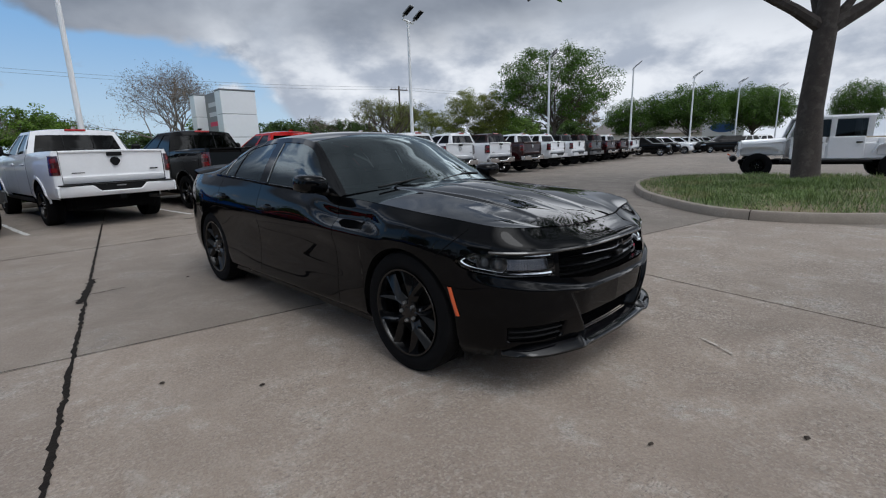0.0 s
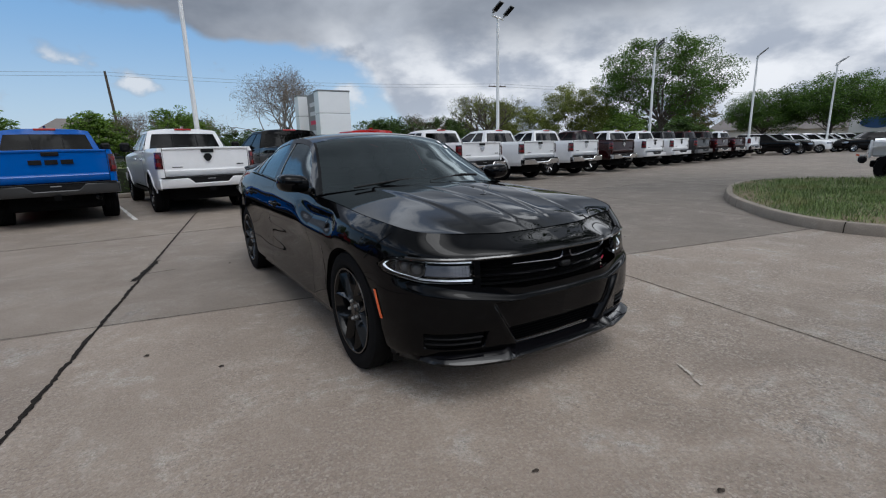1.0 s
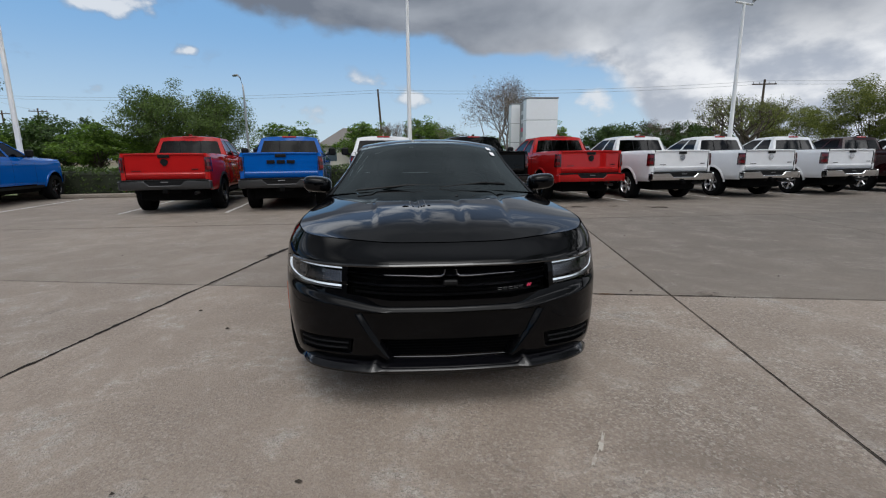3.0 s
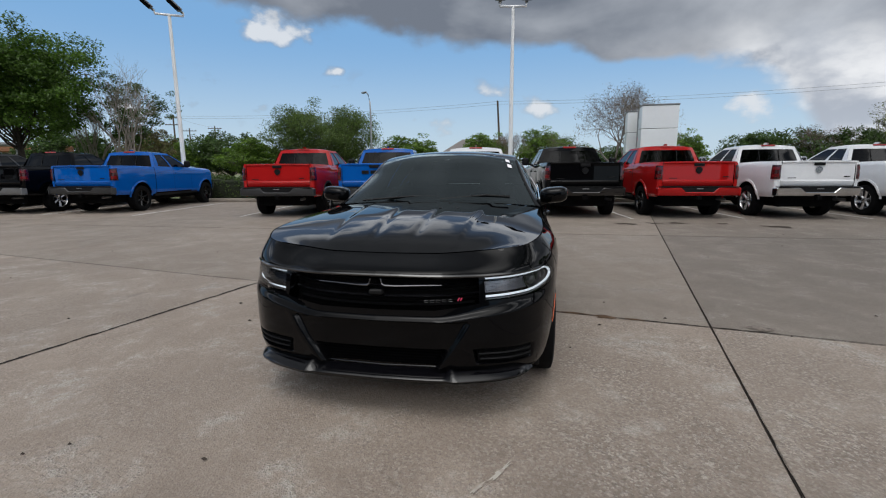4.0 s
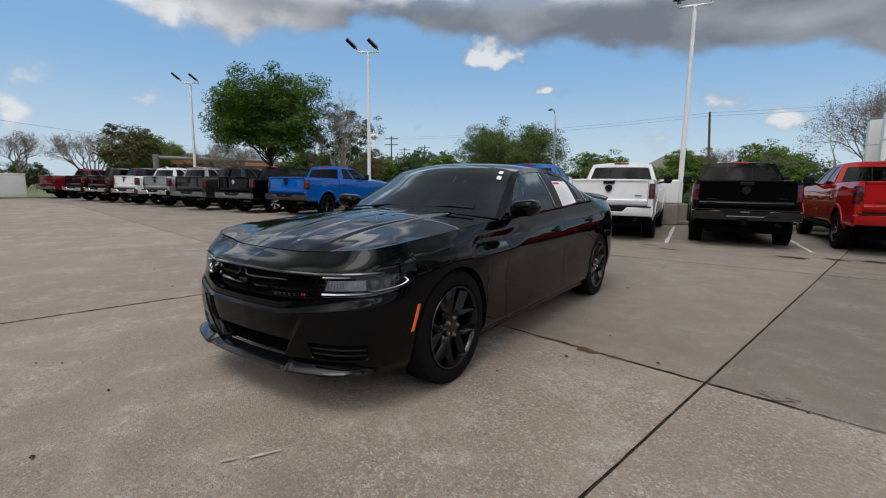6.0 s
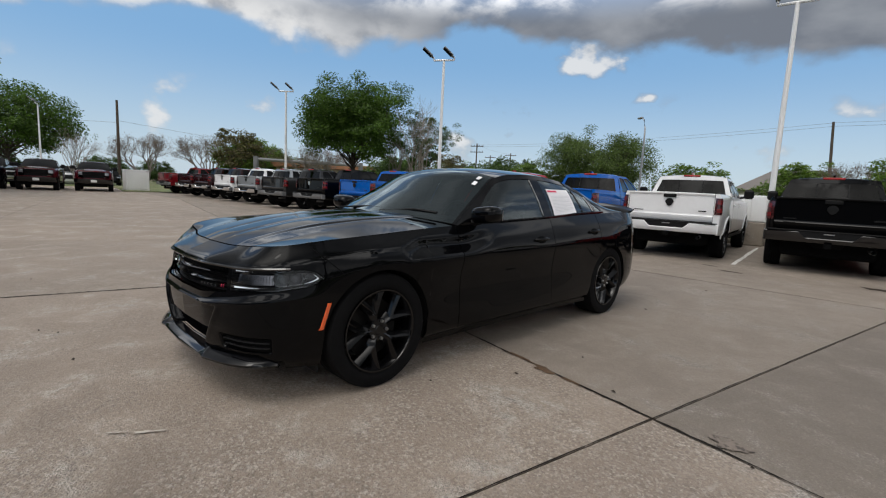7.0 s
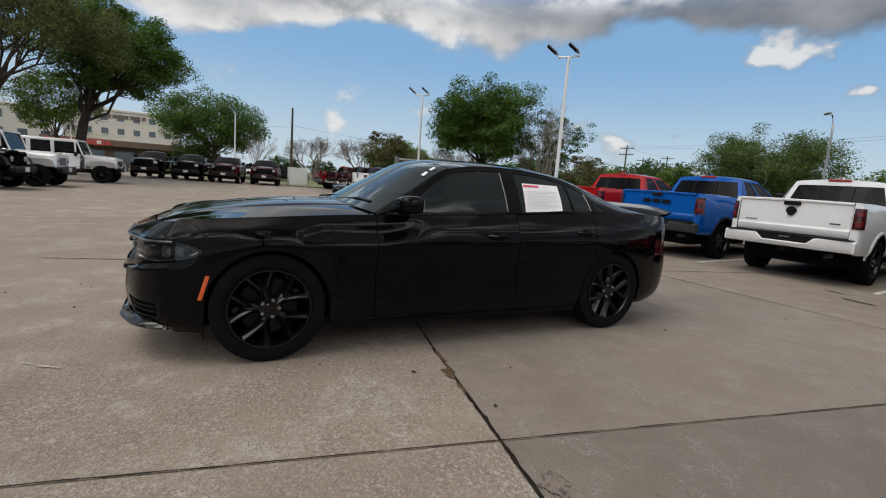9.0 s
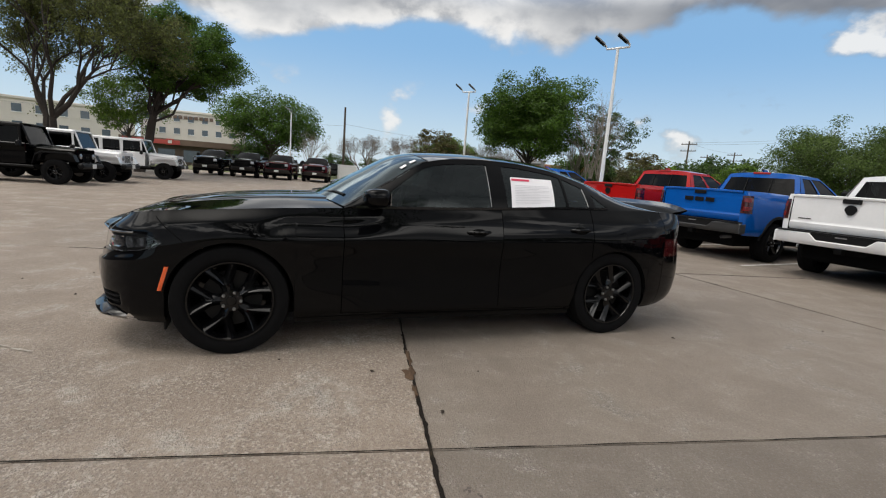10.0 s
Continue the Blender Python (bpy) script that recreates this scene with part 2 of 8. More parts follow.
def concrete(name, color, each=0.06, coarse=0.0, smeared=0.12):
    """Old broom-finished concrete: broad stains, worn patches where the stones show, fine grit."""
    m = bpy.data.materials.new(name)
    m.use_nodes = True
    g = Graph(m.node_tree)
    b, out = g.node("ShaderNodeBsdfPrincipled"), g.node("ShaderNodeOutputMaterial")
    g.put(out.inputs[0], b.outputs[0])
    at = g.node("ShaderNodeNewGeometry").outputs["Position"]
    broad, mid, small, grit = g.noise(at, 0.35, 5.0, 0.6), g.noise(at, 1.7, 6.0, 0.65, 0.4), g.noise(at, 9.0, 5.0, 0.7), g.noise(at, 75.0, 3.0, 0.7)
    tone = g.mix(broad, tuple(c * 0.66 for c in color), tuple(c * 1.34 for c in color))
    tone = g.mix(g.ramp(mid, 0.35, 0.68), g.mix(1.0, tone, (0.82, 0.80, 0.79), "MULTIPLY"), tone)
    worn = g.math("MULTIPLY", g.ramp(mid, 0.50, 0.66), g.ramp(small, 0.42, 0.60))
    tone = g.mix(g.math("MULTIPLY", worn, 0.75 if coarse else 0.22), tone, (0.50, 0.455, 0.41))
    tone = g.mix(g.math("MULTIPLY", g.ramp(grit, 0.40, 0.75), 0.45), tone, g.mix(1.0, tone, (0.55, 0.54, 0.52), "MULTIPLY"))
    stone = g.node("ShaderNodeTexVoronoi")
    g.put(stone.inputs["Vector"], at)
    stone.inputs["Scale"].default_value = 120.0
    speck = g.node("ShaderNodeSeparateColor")
    g.put(speck.inputs[0], stone.outputs["Color"])
    tone = g.mix(g.math("MULTIPLY", g.ramp(speck.outputs[0], 0.55, 1.0), g.math("ADD", 0.12, g.math("MULTIPLY", worn, 0.4))), tone, (0.10, 0.085, 0.075))
    tone = g.mix(g.math("MULTIPLY", g.ramp(speck.outputs[1], 0.7, 1.0), g.math("ADD", 0.08, g.math("MULTIPLY", worn, 0.35))), tone, (0.62, 0.58, 0.53))
    tone = g.mix(g.math("MULTIPLY", g.ramp(g.noise(at, 0.9, 4.0, 0.55, 1.2), 0.66, 0.80), 0.40), tone, (0.13, 0.11, 0.095))
    info = g.node("ShaderNodeObjectInfo").outputs["Random"]
    tone = g.mix(info, g.mix(1.0, tone, (1 - each, 1 - each, 1 - each * 0.9), "MULTIPLY"), g.mix(1.0, tone, (1 + each, 1 + each * 0.85, 1 + each * 0.8), "MULTIPLY"))
    if coarse:
        # worn down to the stones: pale and dark pebbles, pits between them
        pebble = g.node("ShaderNodeTexVoronoi")
        g.put(pebble.inputs["Vector"], at)
        pebble.inputs["Scale"].default_value = 85.0
        tint = g.node("ShaderNodeSeparateColor")
        g.put(tint.inputs[0], pebble.outputs["Color"])
        place = g.node("ShaderNodeSeparateXYZ")
        g.put(place.inputs[0], at)
        patchy = g.math("MULTIPLY", g.math("ADD", 0.35, g.math("MULTIPLY", g.ramp(g.noise(at, 2.3, 5.0, 0.6), 0.36, 0.66), 0.65)), g.ramp(place.outputs[0], 2.0, 4.2, 0.50, 1.0))
        tone = g.mix(g.math("MULTIPLY", g.math("MULTIPLY", g.ramp(tint.outputs[0], 0.55, 0.95), patchy), coarse), tone, (0.60, 0.55, 0.49))
        tone = g.mix(g.math("MULTIPLY", g.math("MULTIPLY", g.ramp(tint.outputs[1], 0.55, 0.95), patchy), coarse), tone, (0.11, 0.09, 0.078))
        tone = g.mix(g.math("MULTIPLY", g.math("MULTIPLY", g.ramp(g.noise(at, 34.0, 5.0, 0.8), 0.50, 0.62), patchy), coarse * 1.5), tone, (0.13, 0.105, 0.09))
    # short dark pits left by the broom, in drifts, and one broad darker patch
    pits = g.math("MULTIPLY", g.ramp(g.noise(g.vmath("MULTIPLY", at, (1.0, 2.6, 1.0)), 24.0, 4.0, 0.7), 0.585, 0.64), g.ramp(g.noise(at, 1.1, 4.0, 0.6), 0.44, 0.60))
    tone = g.mix(g.math("MULTIPLY", pits, 0.12 + coarse), tone, (0.085, 0.07, 0.06))
    smear = g.ramp(g.noise(g.vmath("MULTIPLY", at, (2.2, 0.8, 1.0)), 1.5, 6.0, 0.65, 0.6), 0.60, 0.74)
    tone = g.mix(g.math("MULTIPLY", g.math("MULTIPLY", smear, g.ramp(small, 0.40, 0.58)), smeared), tone, (0.47, 0.43, 0.385))
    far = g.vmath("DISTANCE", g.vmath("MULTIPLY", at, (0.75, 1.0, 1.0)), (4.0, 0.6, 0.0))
    dark_patch = g.ramp(g.math("ADD", far, g.math("MULTIPLY", g.math("SUBTRACT", mid, 0.5), 3.0)), 2.6, 0.8)
    tone = g.mix(g.math("MULTIPLY", dark_patch, 0.40), tone, g.mix(1.0, tone, (0.56, 0.57, 0.57), "MULTIPLY"))
    g.put(b.inputs["Base Color"], tone)
    g.put(b.inputs["Roughness"], g.math("ADD", 0.62, g.math("MULTIPLY", small, 0.3)))
    n = g.node("ShaderNodeBump")
    n.inputs["Strength"].default_value, n.inputs["Distance"].default_value = 0.9, 0.012
    g.put(n.inputs["Height"], g.math("ADD", g.math("MULTIPLY", grit, 0.6), g.math("ADD", g.math("MULTIPLY", stone.outputs["Distance"], g.math("ADD", 0.25, worn)), g.math("MULTIPLY", small, 0.5))))
    g.put(b.inputs["Normal"], n.outputs[0])
    return m


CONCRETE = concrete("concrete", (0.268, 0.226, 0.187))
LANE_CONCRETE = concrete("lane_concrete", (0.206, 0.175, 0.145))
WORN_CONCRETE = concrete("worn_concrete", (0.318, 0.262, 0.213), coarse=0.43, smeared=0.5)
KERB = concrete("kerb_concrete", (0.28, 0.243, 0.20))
SEALANT = material("joint_sealant", (0.016, 0.013, 0.011), 0.85, var=0.3, scale=9, bump=0.8, bump_scale=40, spots=(3.0, 0.60, (0.06, 0.045, 0.03), 0.6))
DIRT = material("dried_clay", (0.085, 0.05, 0.028), 0.95, var=0.3, scale=12, bump=1.0, bump_scale=50)
SOIL = material("soil", (0.16, 0.12, 0.075), 0.95, var=0.3, scale=0.6, bump=1.0, bump_scale=9, spots=(0.25, 0.5, (0.09, 0.12, 0.04), 0.8))
GRASS = material("grass_blades", (0.105, 0.165, 0.048), 0.6, var=0.3, scale=0.7, island=0.4, spots=(0.9, 0.55, (0.24, 0.21, 0.09), 0.6))
LINE = material("worn_line_paint", (0.66, 0.65, 0.62), 0.7, var=0.12, scale=8, spots=(14.0, 0.52, (0.30, 0.26, 0.22), 0.85))
BLACK = paint("black_car_paint", (0.0018, 0.0019, 0.0024), 0.0)
SPLITTER = material("gloss_black_splitter", (0.003, 0.003, 0.004), 0.05, var=0.1, scale=9, ior=1.40)
BLACK_TRIM = material("black_plastic_trim", (0.005, 0.005, 0.0055), 0.5, var=0.15, scale=9, bump=0.1, bump_scale=300)
GLOSS_TRIM = material("gloss_black_trim", (0.004, 0.004, 0.005), 0.12, coat=0.6, var=0.1, scale=9)
INNER = material("dark_inner_metal", (0.0028, 0.0028, 0.003), 0.9, var=0.2, scale=6)
RUBBER = material("tyre_rubber", (0.0055, 0.0055, 0.006), 0.85, var=0.25, scale=9, bump=0.25, bump_scale=90)
RIM_BLACK = material("gloss_black_alloy", (0.003, 0.003, 0.0035), 0.09, 0.0, 0.0, 0.15, 12, ior=1.42)
RIM_BRIGHT = material("machined_alloy", (0.55, 0.55, 0.56), 0.25, 1.0, var=0.1, scale=12)
CHROME = material("chrome", (0.72, 0.73, 0.75), 0.12, 1.0, var=0.08, scale=8)
DARK_STEEL = material("dark_disc", (0.02, 0.02, 0.02), 0.55, 0.8, var=0.2, scale=15)
DULL_STEEL = material("dull_steel", (0.16, 0.16, 0.165), 0.5, 0.9, var=0.2, scale=15)
STEEL = material("worn_steel", (0.33, 0.33, 0.33), 0.45, 0.9, var=0.2, scale=15)
DARK_GLASS = glass("dark_glass", (0.018, 0.022, 0.024), ior=1.30)
SIDE_GLASS = glass("tinted_glass", (0.17, 0.205, 0.205), ior=1.55, sheen=(0.88, 0.98, 1.0))
SCREEN_GLASS = glass("windscreen_glass", (0.15, 0.19, 0.19), ior=1.62, sheen=(0.84, 0.97, 1.0))
LENS = glass("clear_lens", (0.80, 0.82, 0.84), ior=1.5)
AMBER = material("amber_lens", (0.75, 0.11, 0.025), 0.18, coat=0.8, var=0.1, scale=30)
RED_LENS = material("red_lens", (0.14, 0.007, 0.009), 0.14, coat=0.8, var=0.15, scale=20)
SMOKED = material("smoked_red_lens", (0.05, 0.006, 0.007), 0.12, coat=0.8, var=0.15, scale=20)
GLOW = material("daylight_lamp", (0.62, 0.66, 0.70), 0.3, var=0.02, emit=1.2)
DARK_CHROME = material("dark_chrome", (0.15, 0.15, 0.16), 0.2, 1.0, var=0.1, scale=20)
PAPER = material("white_paper", (0.80, 0.79, 0.82), 0.7, var=0.04, scale=6)
PRINT_RED = material("red_print", (0.62, 0.04, 0.10), 0.7, var=0.1, scale=20)
PRINT_GREY = material("grey_print", (0.60, 0.60, 0.63), 0.7, var=0.1, scale=20)
PLATE = material("white_plate", (0.68, 0.68, 0.66), 0.5, var=0.08, scale=20)
SEAT = material("black_cloth", (0.014, 0.014, 0.015), 0.9, var=0.2, scale=20, bump=0.4, bump_scale=200)
WHITE_METAL = material("white_painted_steel", (0.76, 0.76, 0.75), 0.4, coat=0.2, var=0.06, scale=1.2, spots=(2.5, 0.62, (0.55, 0.52, 0.47), 0.5))
GREY_METAL = material("grey_painted_steel", (0.20, 0.205, 0.21), 0.45, 0.3, var=0.12, scale=3)
WHITE_PANEL = material("white_sign_panel", (0.78, 0.79, 0.80), 0.35, coat=0.2, var=0.04, scale=0.8, spots=(1.2, 0.6, (0.66, 0.65, 0.62), 0.5))
WOOD_POLE = material("weathered_pole", (0.075, 0.055, 0.04), 0.9, var=0.25, scale=3, bump=0.7, bump_scale=25)
BARK = material("grey_brown_bark", (0.085, 0.068, 0.055), 0.95, var=0.35, scale=5, bump=1.0, bump_scale=22, spots=(4.0, 0.55, (0.15, 0.135, 0.115), 0.7))
PALE_BARK = material("pale_bark", (0.23, 0.20, 0.175), 0.9, var=0.3, scale=6, bump=0.6, bump_scale=30)


def leafage(name, color, spread=0.45):
    """Thin leaves that let some of the light through."""
    m = material(name, color, 0.5, var=0.22, scale=0.5, island=spread)
    g2 = m.node_tree
    b = next(n for n in g2.nodes if n.type == "BSDF_PRINCIPLED")
    out = next(n for n in g2.nodes if n.type == "OUTPUT_MATERIAL")
    tr, mx = g2.nodes.new("ShaderNodeBsdfTranslucent"), g2.nodes.new("ShaderNodeMixShader")
    g2.links.new(b.inputs["Base Color"].links[0].from_socket, tr.inputs[0])
    mx.inputs[0].default_value = 0.5
    g2.links.new(b.outputs[0], mx.inputs[1])
    g2.links.new(tr.outputs[0], mx.inputs[2])
    g2.links.new(mx.outputs[0], out.inputs[0])
    return m


LEAF_OAK = leafage("oak_leaves", (0.068, 0.140, 0.019))
LEAF_DARK = leafage("dark_leaves", (0.055, 0.105, 0.026))
LEAF_FRESH = leafage("fresh_leaves", (0.125, 0.215, 0.04))
LEAF_YELLOW = leafage("yellow_green_leaves", (0.17, 0.20, 0.055))
LEAF_OLIVE = leafage("olive_leaves", (0.095, 0.15, 0.042))
LEAF_BROWN = leafage("withered_leaves", (0.12, 0.11, 0.055))
LEAF_SPRING = leafage("thin_spring_leaves", (0.105, 0.125, 0.045))
BUDS = leafage("reddish_buds", (0.17, 0.12, 0.10))
HEDGE = leafage("hedge_leaves", (0.06, 0.10, 0.026))

# ---- building helpers ----
class Form:
    """Collects vertices and faces for one mesh."""

    def __init__(self):
        self.v, self.f = [], []

    def grid(self, fn, us, vs, flip=False):
        """A sheet of fn(u, v)."""
        base, n = len(self.v), len(vs)
        self.v += [tuple(fn(u, v)) for u in us for v in vs]
        for i in range(len(us) - 1):
            for j in range(n - 1):
                a = base + i * n + j
                q = (a, a + n, a + n + 1, a + 1)
                self.f.append(q[::-1] if flip else q)
        return self

    def tube(self, path, radii, sides=8, caps=True):
        """A tapered tube along points."""
        path = [Vector(p) for p in path]
        base, n = len(self.v), len(path)
        ref = Vector((0, 0, 1))
        for i, p in enumerate(path):
            d = (path[min(i + 1, n - 1)] - path[max(i - 1, 0)]).normalized()
            side = d.cross(ref if abs(d.z) < 0.95 else Vector((1, 0, 0))).normalized()
            other = side.cross(d)
            r = radii[i] if isinstance(radii, (list, tuple)) else radii
            for k in range(sides):
                a = 2 * math.pi * k / sides
                self.v.append(tuple(p + side * (r * math.cos(a)) + other * (r * math.sin(a))))
        for i in range(n - 1):
            for k in range(sides):
                a, b = base + i * sides + k, base + i * sides + (k + 1) % sides
                self.f.append((a, a + sides, b + sides, b))
        if caps:
            self.f.append(tuple(base + k for k in range(sides)))
            self.f.append(tuple(base + (n - 1) * sides + k for k in range(sides))[::-1])
        return self

    def box(self, x, y, z, sx, sy, sz, r=0.01, turn=None):
        """A box about its middle, with chamfered edges; turn is a matrix."""
        base = len(self.v)
        h = (sx / 2, sy / 2, sz / 2)
        r = min(r, 0.49 * min(sx, sy, sz))
        index = {}
        for sgx in (-1, 1):
            for sgy in (-1, 1):
                for sgz in (-1, 1):
                    sg = (sgx, sgy, sgz)
                    for axis in range(3):
                        p = Vector([sg[k] * (h[k] - (0 if k == axis else r)) for k in range(3)])
                        if turn is not None:
                            p = turn @ p
                        index[sg, axis] = len(self.v)
                        self.v.append((p.x + x, p.y + y, p.z + z))
        def face(keys, out):
            ids = [index[k] for k in keys]
            a, b, c = (Vector(self.v[i]) for i in ids[:3])
            o = turn @ Vector(out) if turn is not None else Vector(out)
            self.f.append(tuple(ids if (b - a).cross(c - a).dot(o) > 0 else ids[::-1]))
        for axis in range(3):
            u, w = (axis + 1) % 3, (axis + 2) % 3
            for sg in (-1, 1):
                corner = []
                for a, b in ((-1, -1), (1, -1), (1, 1), (-1, 1)):
                    s3 = [0, 0, 0]
                    s3[axis], s3[u], s3[w] = sg, a, b
                    corner.append((tuple(s3), axis))
                out = [0, 0, 0]
                out[axis] = sg
                face(corner, out)
            for a in (-1, 1):
                for b in (-1, 1):
                    keys = []
                    for c, ax in ((-1, u), (1, u), (1, w), (-1, w)):
                        s3 = [0, 0, 0]
                        s3[axis], s3[u], s3[w] = c, a, b
                        keys.append((tuple(s3), ax))
                    out = [0, 0, 0]
                    out[u], out[w] = a, b
                    face(keys, out)
        for sgx in (-1, 1):
            for sgy in (-1, 1):
                for sgz in (-1, 1):
                    sg = (sgx, sgy, sgz)
                    face([(sg, 0), (sg, 1), (sg, 2)], sg)
        return self

    def lathe(self, profile, n=32, turn=None):
        """A profile of (radius, along y) spun about the y axis."""
        base, k = len(self.v), len(profile)
        for i in range(n):
            a = 2 * math.pi * i / n
            for r, y in profile:
                p = Vector((r * math.cos(a), y, r * math.sin(a)))
                self.v.append(tuple(turn @ p if turn is not None else p))
        for i in range(n):
            for j in range(k - 1):
                a, b = base + i * k + j, base + (i + 1) % n * k + j
                self.f.append((a, a + 1, b + 1, b))
        return self

    def prism(self, outline, lift):
        """A plate: outline points moved by lift, with side walls."""
        base, n = len(self.v), len(outline)
        self.v += [tuple(p) for p in outline] + [tuple(Vector(p) + Vector(lift)) for p in outline]
        self.f.append(tuple(base + i for i in range(n))[::-1])
        self.f.append(tuple(base + n + i for i in range(n)))
        for i in range(n):
            j = (i + 1) % n
            self.f.append((base + i, base + j, base + n + j, base + n + i))
        return self

    def mirrored(self):
        """The same form on the other side of y = 0."""
        other = Form()
        other.v = [(x, -y, z) for x, y, z in self.v]
        other.f = [q[::-1] for q in self.f]
        return other

    def add(self, other):
        base = len(self.v)
        self.v += other.v
        self.f += [tuple(base + i for i in q) for q in other.f]
        return self

    def mesh(self, name, mat, smooth=True, sharp=35.0):
        me = bpy.data.meshes.new(name)
        me.from_pydata(self.v, [], self.f)
        me.materials.append(mat)
        me.validate()
        if smooth:
            me.shade_smooth()
            me.set_sharp_from_angle(angle=radians(sharp))
        return me


def part(name, form, mat, parent=None, label="", smooth=True, at=None, sharp=35.0):
    """One mesh object, under a thing or under a part."""
    ob = new(name, form.mesh(name, mat, smooth, sharp) if isinstance(form, Form) else form)
    ob.parent = parent
    if at is not None:
        ob.matrix_basis = at
    return tagged(ob, label)


def thing(name, label, category, group="", at=None, kind=""):
    """An empty at the base of a thing; its parts hang under it."""
    ob = new(name)
    ob.empty_display_size = 0.2
    if at is not None:
        ob.matrix_basis = at
    return tagged(ob, label, category, group, kind)


def steps(a, b, n):
    return [a + (b - a) * i / n for i in range(n + 1)]


def hermite(keys, values):
    """A smooth curve through values at rising keys, with no overshoot."""
    k, v = np.asarray(keys, float), np.asarray(values, float)
    d = np.diff(v) / np.diff(k)
    m = np.empty_like(v)
    m[0], m[-1] = d[0], d[-1]
    for i in range(1, len(v) - 1):
        m[i] = 0.0 if d[i - 1] * d[i] <= 0 else 2 * d[i - 1] * d[i] / (d[i - 1] + d[i])
    def at(x):
        x = min(max(x, k[0]), k[-1])
        i = min(int(np.searchsorted(k, x, "right")) - 1, len(k) - 2)
        h = k[i + 1] - k[i]
        t = (x - k[i]) / h
        return float((1 + 2 * t) * (1 - t) ** 2 * v[i] + t * (1 - t) ** 2 * h * m[i] + t * t * (3 - 2 * t) * v[i + 1] + t * t * (t - 1) * h * m[i + 1])
    return at


class Hull:
    """The skin of a car's sides: a half outline from the nose to the tail, with heights and insets at each station."""

    def __init__(self, stations):
        xy = np.array([(s[0], s[1]) for s in stations], float)
        self.s = np.concatenate([[0], np.cumsum(np.hypot(*np.diff(xy, axis=0).T))])
        self.fx, self.fy = hermite(self.s, xy[:, 0]), hermite(self.s, xy[:, 1])
        self.zs = [hermite(self.s, [s[2][k][0] for s in stations]) for k in range(len(stations[0][2]))]
        self.os = [hermite(self.s, [s[2][k][1] for s in stations]) for k in range(len(stations[0][2]))]
        self.end = self.s[-1]
        ss = np.linspace(0, self.end, 800)
        self.table = ss, np.array([self.fx(s) for s in ss])
        self.cache = {}

    def s_at(self, x):
        """The place along the outline with that x."""
        return float(np.interp(-x, -self.table[1], self.table[0]))

    def column(self, s):
        key = round(s, 5)
        if key not in self.cache:
            e = 0.01
            dx, dy = self.fx(s + e) - self.fx(s - e), self.fy(s + e) - self.fy(s - e)
            if s < 0.012 or s > self.end - 0.012:
                dx = 0.0
            n = math.hypot(dx, dy) or 1.0
            zs = [z(s) for z in self.zs]
            self.cache[key] = (self.fx(s), self.fy(s), dy / n if s > self.end - 0.012 or s < 0.012 else dy / n, -dx / n, zs, hermite(zs, [o(s) for o in self.os]))
        return self.cache[key]

    def low(self, s):
        return self.column(s)[4][0]

    def top(self, s):
        return self.column(s)[4][-1]

    def at(self, s, z, out=0.0):
        x, y, nx, ny, zs, off = self.column(s)
        o = off(z) + out
        return (x + nx * o, max(y + ny * o, 0.0) if s < 0.012 or s > self.end - 0.012 else y + ny * o, z)


def arch_floor(hull, arches):
    """The lower edge of the skin, raised over the wheels: arches are (x, z, radius)."""
    def low(s):
        z = hull.low(s)
        x = hull.fx(s)
        for cx, cz, r in arches:
            if abs(x - cx) < r:
                z = max(z, cz + math.sqrt(r * r - (x - cx) ** 2))
        return z
    return low


def arch_marks(hull, arches, lo, hi, n):
    """Places along the outline from x = hi down to lo, packed at the ends of the arches."""
    xs = set(np.round(np.linspace(hi, lo, n + 1), 4))
    for cx, cz, r in arches:
        for k in range(25):
            x = round(cx + r * math.cos(math.pi * k / 24), 4)
            if lo < x < hi:
                xs.add(x)
    return [hull.s_at(x) for x in sorted(xs, reverse=True)]


def skin(hull, marks, low, high, nz=12, out=0.0):
    """A panel of the hull between two heights, which may change along it."""
    return Form().grid(lambda s, k: hull.at(s, low(s) + (high(s) - low(s)) * k, out), marks, steps(0, 1, nz))


def arch_liner(hull, arches, depth=0.28):
    """The dark round of a wheel arch, turned in from its lip."""
    f = Form()
    for cx, cz, r in arches:
        def edge(a, k):
            x = cx + (r - 0.003) * math.cos(a)
            s = hull.s_at(x)
            z = cz + (r - 0.003) * math.sin(a)
            p = hull.at(s, max(z, hull.low(s)))
            return (p[0], p[1] - depth * k - 0.004, p[2])
        f.grid(edge, steps(0, math.pi, 28), [0.0, 0.06, 1.0])
    return f


